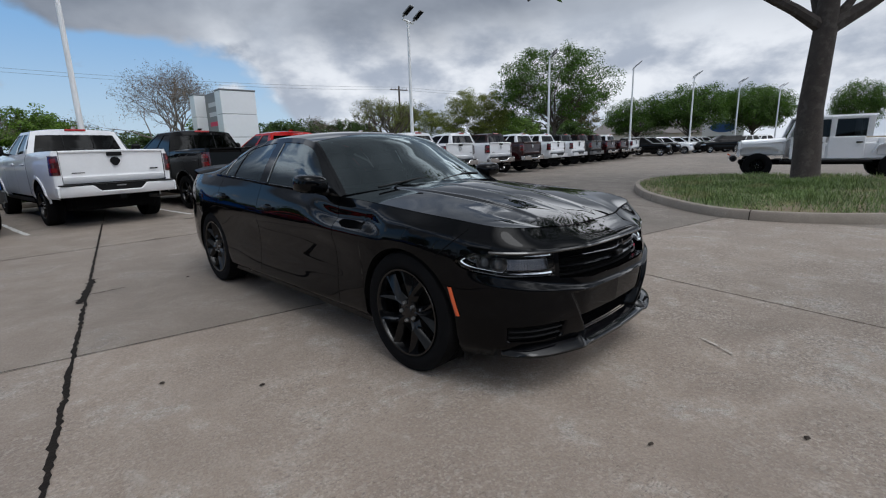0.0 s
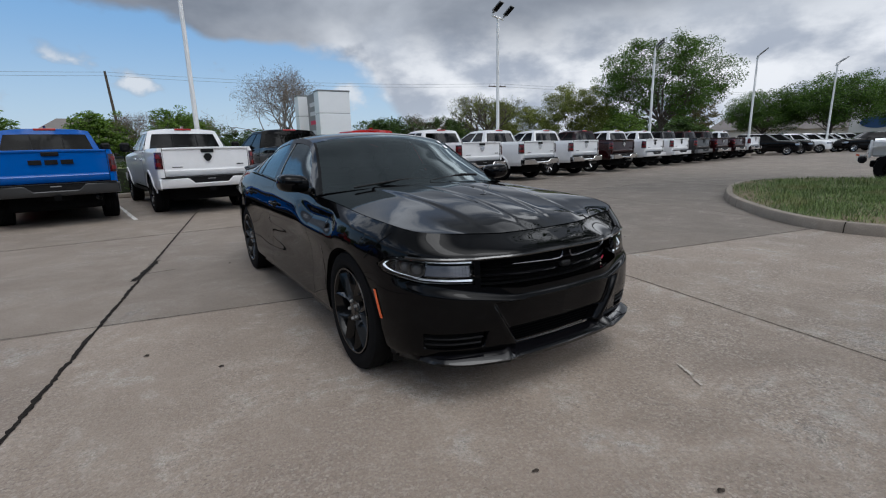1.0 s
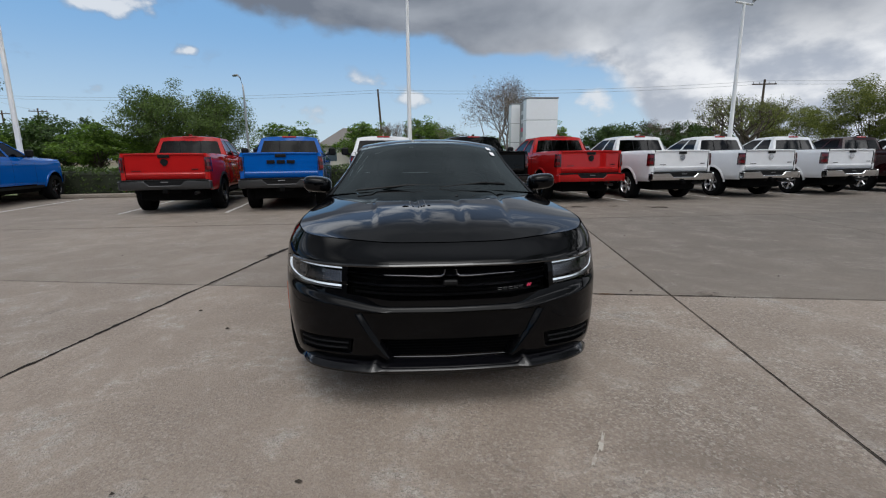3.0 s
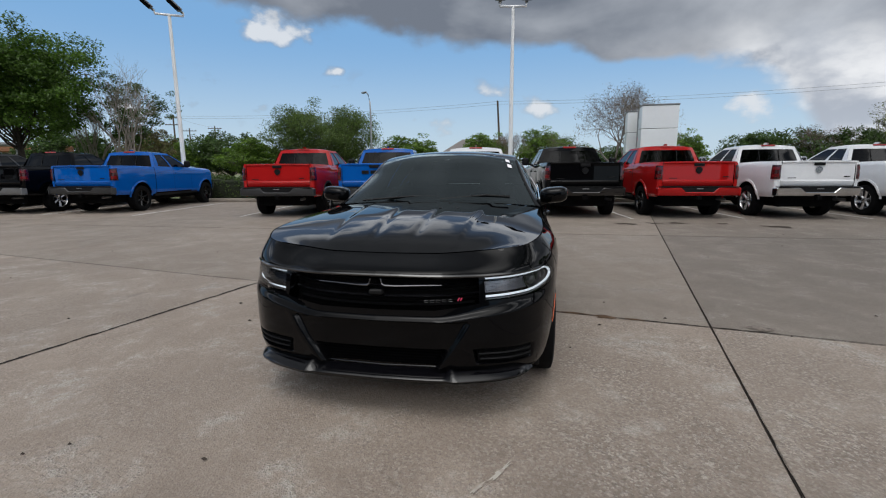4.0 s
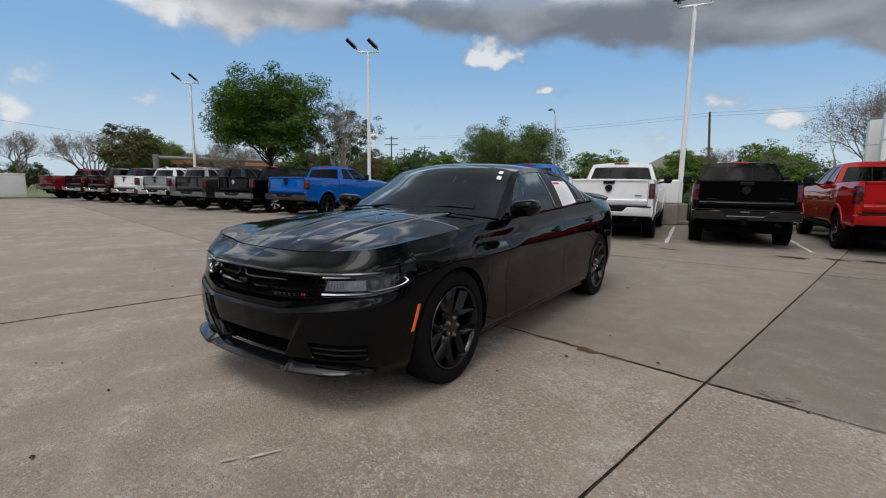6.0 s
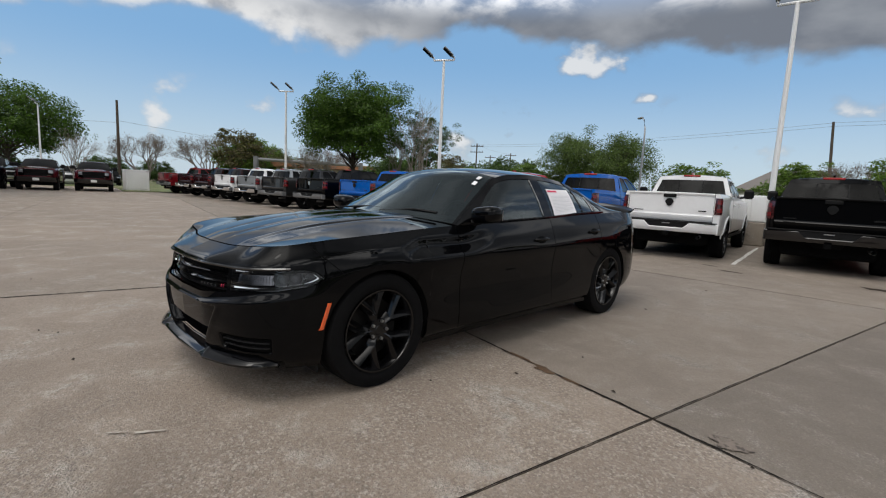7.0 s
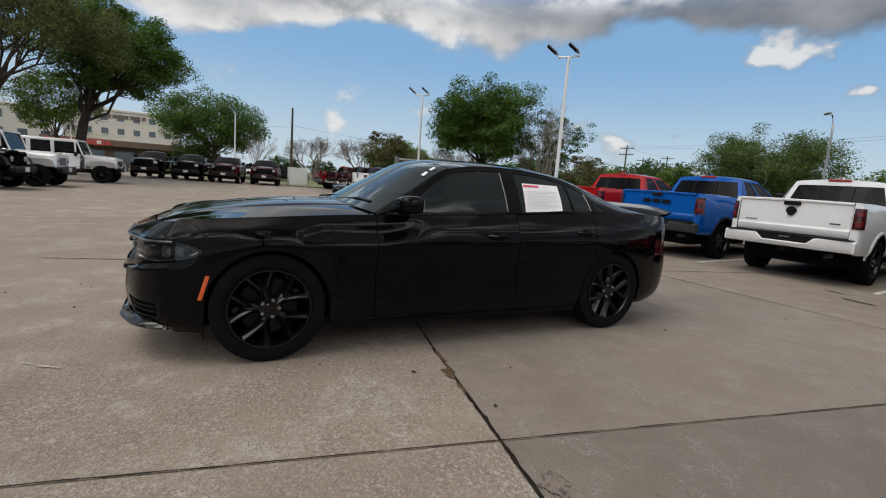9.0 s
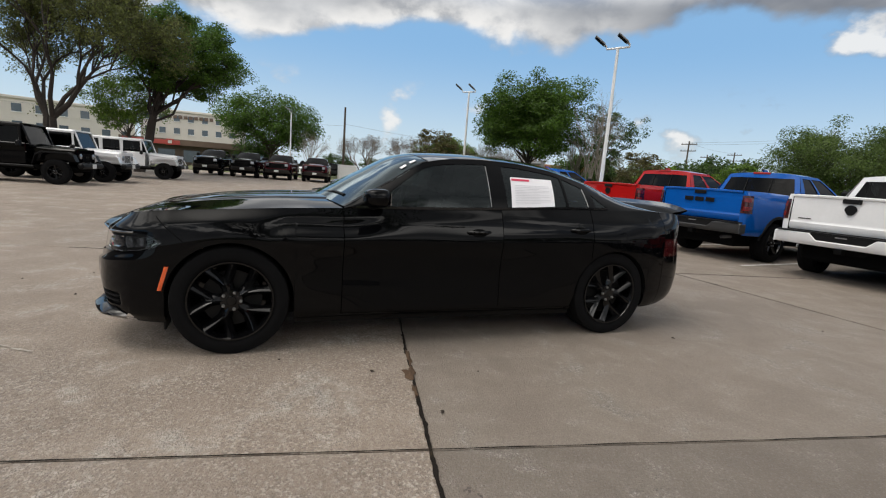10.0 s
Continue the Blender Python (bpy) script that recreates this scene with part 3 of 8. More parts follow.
def wheel_parts(radius, rim, width, spokes, tyre_mat, rim_mat, nut_mat, style="split", around=48):
    """Meshes of one wheel about its own y axis, the outer face towards +y."""
    h = width / 2
    tyre = Form().lathe([(rim, -h * 0.86), (rim + 0.012, -h * 0.95), (radius - 0.040, -h), (radius - 0.008, -h * 0.92), (radius, -h * 0.78), (radius, -h * 0.2), (radius - 0.008, -h * 0.18), (radius - 0.008, -h * 0.1), (radius, -h * 0.08), (radius, h * 0.08), (radius - 0.008, h * 0.1), (radius - 0.008, h * 0.18), (radius, h * 0.2), (radius, h * 0.78), (radius - 0.008, h * 0.92), (radius - 0.040, h), (rim + 0.03, h * 0.99), (rim + 0.012, h * 0.95), (rim, h * 0.86)], around)
    barrel = Form().lathe([(rim + 0.004, h * 0.95), (rim + 0.002, h * 0.99), (rim - 0.008, h * 0.98), (rim - 0.016, h * 0.86), (rim - 0.03, h * 0.2), (rim - 0.04, -h * 0.8), (0.05, -h * 0.82)], around)
    disc = Form().lathe([(0.03, h * 0.02), (rim * 0.72, h * 0.02), (rim * 0.72, h * 0.12), (0.03, h * 0.12)], 32)
    face = Form()
    y1, y0 = h * 0.72, h * 0.92
    for i in range(spokes):
        a = 2 * math.pi * i / spokes + math.pi / 2
        def arm(r, da, w, y, thick):
            c, s = math.cos(a + da), math.sin(a + da)
            return [(r * c - s * k * w, yy, r * s + c * k * w) for k, yy in ((-1, y - thick), (-0.66, y - 0.015), (0.0, y + 0.006), (0.66, y - 0.015), (1, y - thick))]
        if style == "split":
            lines = [[(0.03, 0, 0.044, y1 - 0.004), (rim * 0.30, 0, 0.038, y1 + 0.006), (rim * 0.44, 0, 0.044, y1 + 0.012), (rim * 0.58, 0, 0.050, y1 - 0.008)]]
            for sg in (-1, 1):
                lines.append([(rim * 0.40, sg * 0.06, 0.028, y1 + 0.008), (rim * 0.54, sg * 0.16, 0.034, y1 + 0.014), (rim * 0.75, sg * 0.27, 0.034, y1 + 0.018), (rim * 0.985, sg * 0.350, 0.040, y0)])
        else:
            lines = [[(0.04, 0, 0.034, y1), (rim * 0.5, 0, 0.030, y1 + 0.008), (rim * 0.985, 0, 0.042, y0)]]
        for line in lines:
            rows = [arm(*p, 0.035) for p in line]
            base = len(face.v)
            for row in rows:
                face.v += row
            for j in range(len(rows) - 1):
                for k in range(4):
                    q = base + j * 5 + k
                    face.f.append((q, q + 1, q + 6, q + 5))
    hub = Form().lathe([(0.0, y1 + 0.012), (0.028, y1 + 0.012), (0.033, y1 + 0.006), (0.070, y1 + 0.002), (0.076, y1 - 0.01), (0.076, y1 - 0.05)][::-1], 24)
    nut = Form().lathe([(0.0115, 0.0), (0.0115, 0.016), (0.009, 0.022), (0.0, 0.022)], 6)
    return {"barrel": barrel.mesh("wheel", rim_mat), "tyre": tyre.mesh("tyre", tyre_mat), "spokes": face.mesh("spokes", rim_mat, sharp=25.0), "hub": hub.mesh("hub", rim_mat), "lug_nut": nut.mesh("lug_nut", nut_mat), "face": y1, "brake_disc": disc.mesh("brake_disc", DARK_STEEL)}


def add_wheels(parent, meshes, places, label, turn=None):
    """Wheels of one set of meshes at (x, y, z); those on the right are turned about."""
    for x, y, z in places:
        w = part("wheel", meshes["barrel"], None, parent, label, at=pose(x, y, z, 0, turn if turn is not None and y > 0 and x > -1 else random.uniform(0, 70), 0 if y > 0 else 180))
        for key in ("tyre", "spokes", "hub", "brake_disc"):
            part("spoke_star" if key == "spokes" else key, meshes[key], None, w)
        for i in range(5):
            a = 2 * math.pi * (i + 0.5) / 5 + math.pi / 2
            part("lug_nut", meshes["lug_nut"], None, w, at=pose(0.058 * math.cos(a), meshes["face"] - 0.002, 0.058 * math.sin(a)))

# ---- ground ----
ground = tagged(part("ground", Form().grid(lambda x, y: (x, y, -0.16), steps(-900, 900, 30), steps(-900, 900, 30), flip=False), SOIL), "dry soil and rough grass reaching to the horizon", "ground", kind="structure")

PAVE = tagged(new("pavement"), "old concrete slabs of a car park with dark joints", "pavement", kind="structure")
BAY = 4.68
JOINT_X, JOINT_Y = 4.77, 4.47


def apron(x):
    """The slanting joint where the stalls' apron begins."""
    return 9.12 + 0.2 * x


def build_slabs():
    bed = Form().grid(lambda x, y: (x, y, -0.03), steps(-75, 75, 2), steps(-45, 55, 2))
    part("joint_bed", bed, SEALANT, PAVE)
    rows = [(lambda x, k=k: JOINT_Y - 5.12 * k) for k in range(8, -1, -1)] + [(lambda x, k=k: apron(x) + 5.1 * k) for k in range(0, 6)]
    e = 0.005
    for j in range(len(rows) - 1):
        for i in range(-14, 14):
            x0, x1 = JOINT_X + BAY * (i - 1) + e, JOINT_X + BAY * i - e
            ys = [rows[j](x0) + e, rows[j](x1) + e, rows[j + 1](x1) - e, rows[j + 1](x0) - e]
            if ys[2] - ys[1] < 0.3 or ys[3] - ys[0] < 0.3:
                ys[2], ys[3] = max(ys[2], ys[1] + 0.05), max(ys[3], ys[0] + 0.05)
            f = Form()
            for inset, z in ((0.0, -0.10), (0.0, -0.006), (0.005, 0.0)):
                for k, (cx, cy) in enumerate(zip((x0, x1, x1, x0), ys)):
                    f.v.append((cx - x0 + inset * (1 if k in (0, 3) else -1), cy - ys[0] + inset * (1 if k < 2 else -1), z))
            for r in range(2):
                for k in range(4):
                    p, q = r * 4 + k, r * 4 + (k + 1) % 4
                    f.f.append((p, q, q + 4, p + 4))
            f.f.append((8, 9, 10, 11))
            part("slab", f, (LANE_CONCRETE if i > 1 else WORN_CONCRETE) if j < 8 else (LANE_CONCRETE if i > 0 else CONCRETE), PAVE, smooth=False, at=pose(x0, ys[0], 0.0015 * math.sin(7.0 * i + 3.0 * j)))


build_slabs()


def ragged_strip(a, b, width, lift, wander=0.3, step=0.06, seed=1):
    """A ribbon with torn edges between two points on the ground."""
    rnd = random.Random(seed)
    a, b = Vector((*a, 0)), Vector((*b, 0))
    n = max(2, int((b - a).length / step))
    d = (b - a).normalized()
    side = Vector((-d.y, d.x, 0))
    f = Form()
    for i in range(n + 1):
        c = a + (b - a) * (i / n) + side * (0.012 * noise.noise(Vector((i * 0.21, seed, 0))))
        w = width * (0.55 + 0.5 * abs(noise.noise(Vector((i * 0.13, seed * 3.1, 5)))) + wander * rnd.random())
        for sg in (-1, 1):
            p = c + side * (sg * w * (0.7 + 0.6 * rnd.random()) / 2)
            f.v.append((p.x, p.y, lift))
    for i in range(n):
        f.f.append((2 * i + 1, 2 * i, 2 * i + 2, 2 * i + 3))
    return f


part("joint_filler", ragged_strip((0.09, 0.4), (0.09, 12.0), 0.021, 0.0045, 1.3, 0.035, seed=2)
     .add(ragged_strip((JOINT_X, -1.0), (JOINT_X, 12.2), 0.009, 0.0045, 0.5, seed=3))
     .add(ragged_strip((-25, JOINT_Y), (9.0, JOINT_Y), 0.010, 0.0060, 0.5, seed=4))
     .add(ragged_strip((3.2, JOINT_Y - 0.01), (5.3, JOINT_Y), 0.015, 0.0068, 0.9, 0.03, seed=5))
     .add(ragged_strip((-24, apron(-24)), (14, apron(14)), 0.012, 0.0045, 0.4, seed=6))
     .add(ragged_strip((0.09, 6.2), (0.40, 6.28), 0.012, 0.0052, 1.0, 0.03, seed=9))
     .add(ragged_strip((0.05, 5.9), (0.12, 6.9), 0.055, 0.0050, 1.2, 0.03, seed=12)), SEALANT, PAVE, smooth=False)


def blot(x, y, rx, ry, lift, seed, n=26, thick=0.0, turn=0.0):
    """An uneven flat patch; thick heaps it up in the middle."""
    f = Form()
    f.v.append((x, y, lift + thick))
    for ring, (k, t) in enumerate(((0.55, 0.75), (1.0, 0.0))):
        for i in range(n):
            a = 2 * math.pi * i / n
            r = k * max(0.3, 0.75 + 0.55 * noise.noise(Vector((math.cos(a) * 1.9 + seed, math.sin(a) * 1.9, seed * 0.7))) + 0.16 * math.sin(5 * a + seed * 2))
            px, py = r * rx * math.cos(a), r * ry * math.sin(a)
            c, s = math.cos(turn), math.sin(turn)
            f.v.append((x + px * c - py * s, y + px * s + py * c, lift + thick * t * (0.7 + 0.3 * noise.noise(Vector((i, seed, 1))))))
    for i in range(n):
        j = (i + 1) % n
        f.f.append((0, 1 + i, 1 + j))
        f.f.append((1 + i, 1 + n + i, 1 + n + j, 1 + j))
    return f


for i, (x, y, rx, ry, th) in enumerate([(3.93, 4.45, 0.10, 0.055, 0.018), (3.67, 4.47, 0.17, 0.022, 0.010), (4.17, 4.46, 0.12, 0.018, 0.008)]):
    tagged(part("clay_clod", blot(x, y, rx, ry, 0.007, 3.3 + i, thick=th), DIRT), "clump of dried brown clay lying in a concrete joint", "dirt")
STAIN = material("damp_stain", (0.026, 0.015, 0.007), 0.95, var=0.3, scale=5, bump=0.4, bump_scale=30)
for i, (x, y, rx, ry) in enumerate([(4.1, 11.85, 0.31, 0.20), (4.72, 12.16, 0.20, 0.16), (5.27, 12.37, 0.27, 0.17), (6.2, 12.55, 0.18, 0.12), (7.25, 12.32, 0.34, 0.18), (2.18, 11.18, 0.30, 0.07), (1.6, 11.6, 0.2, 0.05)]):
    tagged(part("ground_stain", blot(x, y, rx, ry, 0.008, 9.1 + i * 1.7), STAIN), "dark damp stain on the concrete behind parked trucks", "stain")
SPALL = material("spalled_concrete", (0.20, 0.165, 0.14), 0.9, var=0.3, scale=25, bump=1.0, bump_scale=70, spots=(30.0, 0.5, (0.06, 0.05, 0.045), 0.8))
tagged(part("spalled_patch", blot(5.15, 4.57, 0.12, 0.08, 0.0075, 21.0, thick=0.004), SPALL), "broken, spalled patch of concrete by a joint", "stain")
PALE = material("pale_scrape", (0.46, 0.42, 0.37), 0.8, var=0.2, scale=9, spots=(18.0, 0.5, (0.33, 0.28, 0.24), 0.8))
for i, (x, y, rx, ry, tr) in enumerate([(3.59, 2.04, 0.10, 0.014, 1.2), (3.53, 1.90, 0.05, 0.010, 1.2)]):
    tagged(part("scrape_mark", blot(x, y, rx, ry, 0.010 + 0.002 * i, 31 + i, turn=tr), PALE), "pale scrape on the concrete", "stain")
# bits of leaf and bark on the slabs
LITTER = material("dead_leaf", (0.035, 0.025, 0.018), 0.9, var=0.3, scale=30)
rnd = random.Random(11)
spots = [(0.557, 3.666), (2.887, 1.267), (1.59, 1.509), (2.30, 1.652), (3.725, 3.607), (3.901, 4.208), (3.908, 4.914), (1.47, 1.38)]
spots += [(rnd.uniform(-4, 7), rnd.uniform(0.3, 11)) for _ in range(26)]
for x, y in spots:
    r = rnd.uniform(0.008, 0.016)
    tagged(part("dead_leaf", blot(x, y, r * 1.5, r, 0.008, rnd.uniform(0, 50), 9, 0.010), LITTER), "small dead leaf on concrete", "leaf", "litter on the slabs")

# stall lines
def stall_line(x, y, length=5.0, heading=17.0):
    f = ragged_strip((x, y), (x - math.sin(radians(heading)) * length, y + math.cos(radians(heading)) * length), 0.115, 0.009, 0.06, 0.25, seed=int(abs(x) * 10) + 1)
    tagged(part("parking_line", f, LINE, PAVE, smooth=False), "worn white painted parking line")


for x, y in [(-5.9, 10.3), (-3.4, 10.75), (-0.95, 11.35), (1.72, 12.3), (4.30, 13.0), (6.95, 14.0), (9.9, 14.9), (13.0, 16.0), (16.1, 17.0), (19.2, 18.1), (22.2, 19.1)]:
    stall_line(x, y)
for i in range(8):
    stall_line(-9.1 - 2.95 * i, 9.5 - 0.66 * i)

# ---- the black saloon ----
def levels(zs, offs):
    return list(zip(zs, offs))


SALOON = Hull([
    (0.898, 0.00, levels((0.20, 0.25, 0.36, 0.47, 0.548, 0.572, 0.785, 0.866), (-0.12, -0.05, -0.02, -0.005, 0.0, -0.022, -0.035, -0.195))),
    (0.885, 0.30, levels((0.20, 0.25, 0.36, 0.47, 0.550, 0.574, 0.785, 0.868), (-0.12, -0.05, -0.02, -0.005, 0.0, -0.022, -0.038, -0.195))),
    (0.822, 0.54, levels((0.20, 0.25, 0.36, 0.47, 0.575, 0.604, 0.782, 0.878), (-0.12, -0.04, -0.015, 0.0, 0.0, -0.026, -0.060, -0.190))),
    (0.732, 0.715, levels((0.205, 0.26, 0.36, 0.47, 0.592, 0.645, 0.790, 0.895), (-0.10, -0.03, 0.0, 0.006, 0.004, -0.020, -0.042, -0.140))),
    (0.575, 0.845, levels((0.21, 0.27, 0.38, 0.48, 0.615, 0.675, 0.800, 0.915), (-0.07, -0.02, 0.0, 0.006, 0.006, -0.008, -0.026, -0.085))),
    (0.360, 0.908, levels((0.21, 0.28, 0.40, 0.50, 0.62, 0.72, 0.84, 0.942), (-0.06, -0.02, 0.0, 0.008, 0.010, 0.006, -0.014, -0.075))),
    (0.000, 0.938, levels((0.22, 0.28, 0.42, 0.54, 0.66, 0.78, 0.885, 0.965), (-0.06, -0.02, 0.0, 0.004, 0.010, 0.010, -0.018, -0.088))),
    (-0.40, 0.936, levels((0.22, 0.28, 0.42, 0.54, 0.66, 0.78, 0.885, 0.990), (-0.06, -0.015, 0.0, 0.0, 0.008, 0.010, -0.026, -0.092))),
    (-0.75, 0.930, levels((0.22, 0.28, 0.42, 0.54, 0.66, 0.78, 0.885, 1.005), (-0.06, -0.008, -0.006, -0.014, -0.008, 0.008, -0.024, -0.086))),
    (-1.30, 0.928, levels((0.22, 0.28, 0.42, 0.54, 0.66, 0.78, 0.890, 1.018), (-0.06, 0.0, -0.012, -0.022, -0.020, 0.000, -0.020, -0.080))),
    (-1.90, 0.930, levels((0.22, 0.28, 0.42, 0.54, 0.66, 0.79, 0.905, 1.042), (-0.06, 0.0, -0.010, -0.020, -0.016, 0.003, -0.024, -0.082))),
    (-2.45, 0.940, levels((0.22, 0.28, 0.42, 0.54, 0.67, 0.81, 0.935, 1.072), (-0.06, -0.005, -0.006, -0.008, -0.004, 0.005, -0.026, -0.092))),
    (-3.05, 0.952, levels((0.22, 0.28, 0.42, 0.56, 0.70, 0.83, 0.965, 1.092), (-0.06, -0.015, 0.0, 0.004, 0.008, 0.004, -0.034, -0.112))),
    (-3.45, 0.938, levels((0.22, 0.28, 0.42, 0.56, 0.70, 0.84, 0.975, 1.098), (-0.06, -0.02, 0.0, 0.004, 0.004, -0.004, -0.030, -0.13))),
    (-3.75, 0.885, levels((0.23, 0.29, 0.42, 0.56, 0.70, 0.84, 0.970, 1.092), (-0.08, -0.03, 0.0, 0.004, 0.0, -0.010, -0.030, -0.10))),
    (-3.95, 0.760, levels((0.24, 0.30, 0.42, 0.55, 0.68, 0.82, 0.960, 1.080), (-0.10, -0.03, 0.0, 0.010, 0.0, -0.02, -0.020, -0.05))),
    (-4.04, 0.50, levels((0.24, 0.30, 0.42, 0.55, 0.68, 0.82, 0.960, 1.075), (-0.10, -0.03, 0.0, 0.010, -0.01, -0.03, -0.02, -0.04))),
    (-4.07, 0.00, levels((0.24, 0.30, 0.42, 0.55, 0.68, 0.82, 0.960, 1.075), (-0.10, -0.03, 0.0, 0.010, -0.01, -0.03, -0.02, -0.04))),
])
SALOON_ARCHES = ((0.0, 0.362, 0.395), (-3.052, 0.358, 0.388))


def build_saloon(at):
    car = thing("saloon_car", "glossy black four-door saloon car with black alloy wheels, parked on concrete", "car", at=at)
    H = SALOON
    floor_line = arch_floor(H, SALOON_ARCHES)
    body = part("body", skin(H, arch_marks(H, SALOON_ARCHES, -4.07, 0.36, 70), floor_line, lambda s: H.top(s) - 0.02, 18, -0.03).add(skin(H, arch_marks(H, SALOON_ARCHES, -4.07, 0.36, 70), floor_line, lambda s: H.top(s) - 0.02, 18, -0.03).mirrored()), INNER, car)

    # openings of the front: the grille, then the lamps, which taper to a point at the wings
    s_gr, s_l0, s_l1 = 0.542, 0.572, H.s_at(0.385)
    def low_cut(s):
        return float(np.interp(s, [0, 0.30, s_gr, s_l0, H.s_at(0.65), H.s_at(0.5), H.s_at(0.43), s_l1], [0.606, 0.608, 0.634, 0.648, 0.662, 0.686, 0.706, 0.738]))
    def high_cut(s):
        return float(np.interp(s, [0, 0.35, s_gr, s_l0, H.s_at(0.6), H.s_at(0.5), H.s_at(0.44), s_l1], [0.780, 0.778, 0.772, 0.772, 0.786, 0.790, 0.774, 0.739]))
    # the panel under the crease lies back between two folds, the air intake and the corner vents deeper
    soft = lambda x: 0.0 if x <= 0 else 1.0 if x >= 1 else x * x * (3 - 2 * x)
    def dent(s, z):
        y = H.fy(s)
        w = float(np.interp(z, [0.26, 0.29, 0.42, 0.555], [0.33, 0.335, 0.42, 0.495]))
        d = -0.026 * soft((w - y) / 0.034) * soft((0.555 - z) / 0.016)
        d -= 0.055 * soft((w - 0.02 - y) / 0.03) * soft((0.400 - z) / 0.03)
        vent = soft((y - 0.49 - 0.25 * (0.42 - z)) / 0.02) * soft((0.80 - y) / 0.02) * soft((0.405 - z) / 0.012) * soft((z - 0.315) / 0.012)
        ridge = math.exp(-((y - w - 0.012) / 0.022) ** 2) * soft((z - 0.27) / 0.04) * soft((0.575 - z) / 0.03)
        return d - 0.035 * vent + 0.002 * ridge
    def nose_skin(marks, low, high, nz):
        def at(s, k):
            z = low(s) + (high(s) - low(s)) * k
            return H.at(s, z, dent(s, z))
        return Form().grid(at, marks, steps(0, 1, nz))
    marks = steps(0, s_gr, 90) + steps(s_gr, s_l0, 6)[1:] + steps(s_l0, s_l1, 50)[1:]
    seam = H.s_at(0.372)
    nose_marks = marks + [s for s in arch_marks(H, SALOON_ARCHES, -4, 0.384, 120) if s_l1 < s < seam] + [seam]
    bumper = Form()
    front_floor = lambda s: max(floor_line(s), 0.268) if H.fx(s) > 0.60 else floor_line(s)
    for piece in (nose_skin(nose_marks, front_floor, low_cut, 72), skin(H, marks + [seam], high_cut, H.top, 12), skin(H, [s_gr, 0.5 * (s_gr + s_l0), s_l0], low_cut, high_cut, 6)):
        bumper.add(piece).add(piece.mirrored())
    front = part("front_bumper", bumper, BLACK, car, sharp=50)

    # wings, doors, quarters, sills, rear bumper: shut lines of five millimetres between them
    gap = 0.0028
    fender_low = lambda s: max(floor_line(s), 0.262) if H.fx(s) < -0.2 else floor_line(s)
    sill_top = lambda s: 0.256
    def flare(s, z):
        x = H.fx(s)
        run = soft((-0.13 - x) / 0.22) * soft((1.18 + x) / 0.42)
        z0 = 0.800 + 0.050 * soft((-0.70 - x) / 0.45) - 0.03 * soft((0.36 + x) / 0.2)
        return run * (0.012 * soft((z - z0 + 0.16) / 0.15) - 0.036 * soft((z - z0) / 0.075) + 0.024 * soft((z - z0 - 0.080) / 0.07))
    def flank(marks, low, high, nz):
        def at(s, k):
            z = low(s) + (high(s) - low(s)) * k
            return H.at(s, z, flare(s, z))
        return Form().grid(at, marks, steps(0, 1, nz))
    def panel(name, x0, x1, low, high, nz=16, n=26):
        m = [s for s in arch_marks(H, SALOON_ARCHES, x1, x0, n)]
        m = [m[0] + gap] + [s for s in m if m[0] + gap + 1e-4 < s < m[-1] - gap - 1e-4] + [m[-1] - gap]
        piece = flank(m, low, high, nz)
        return part(name, piece, BLACK, car), part(name, piece.mirrored(), BLACK, car)
    def wing_high(s):
        return H.top(s)
    wing_marks = [s for s in arch_marks(H, SALOON_ARCHES, -0.72, 0.375, 40)]
    wing_set = [s for s in arch_marks(H, SALOON_ARCHES, -0.715, 0.372, 40)]
    wing_form = flank(wing_set[:-1] + [wing_set[-1] - gap], floor_line, wing_high, 40)
    wings = part("front_wing", wing_form, BLACK, car), part("front_wing", wing_form.mirrored(), BLACK, car)
    shut = Form()
    def shut_at(k, j):
        x, z = 0.265 + 0.185 * k, 0.745 + 0.155 * k
        p = H.at(H.s_at(x + 0.0035 * (j - 0.5) * 2), z, 0.0012)
        return p
    shut.grid(shut_at, steps(0.02, 1, 14), [0, 1], flip=True)
    for w, f in zip(wings, (shut, shut.mirrored())):
        part("shut_line", f, INNER, w)
    front_doors = panel("front_door", -0.715, -1.955, lambda s: 0.262, H.top, 56)
    rear_doors = panel("rear_door", -1.955, -2.80, lambda s: max(0.262, floor_line(s)), H.top, 18)
    panel("rear_quarter", -2.80, -3.62, floor_line, H.top, 18, 30)
    panel("side_sill", -0.40, -2.66, lambda s: H.low(s) - 0.03, sill_top, 4)
    tail_marks = steps(H.s_at(-3.62) + gap, H.end, 24)
    tail = skin(H, tail_marks, floor_line, lambda s: 0.70, 10)
    part("rear_bumper", tail.add(tail.mirrored()), BLACK, car)
    band = skin(H, tail_marks, lambda s: 0.704, lambda s: 0.86, 5)
    part("tail_lamp", band.add(band.mirrored()), SMOKED, car, "dark red full-width lamp")
    upper = skin(H, tail_marks, lambda s: 0.864, H.top, 5)
    part("boot_face", upper.add(upper.mirrored()), BLACK, car)
    for arch in SALOON_ARCHES:
        liner = arch_liner(H, (arch,))
        part("arch_liner", liner, INNER, car)
        part("arch_liner", liner.mirrored(), INNER, car)

    # bonnet: a crowned sheet with a raised middle and two creases
    s_corner = H.s_at(0.70)
    crown = hermite([-0.62, -0.3, 0.15, 0.40, 0.56, 0.705], [1.052, 1.040, 0.998, 0.955, 0.918, 0.866])
    side_s = lambda u: s_corner + (H.s_at(-0.74) - s_corner) * u
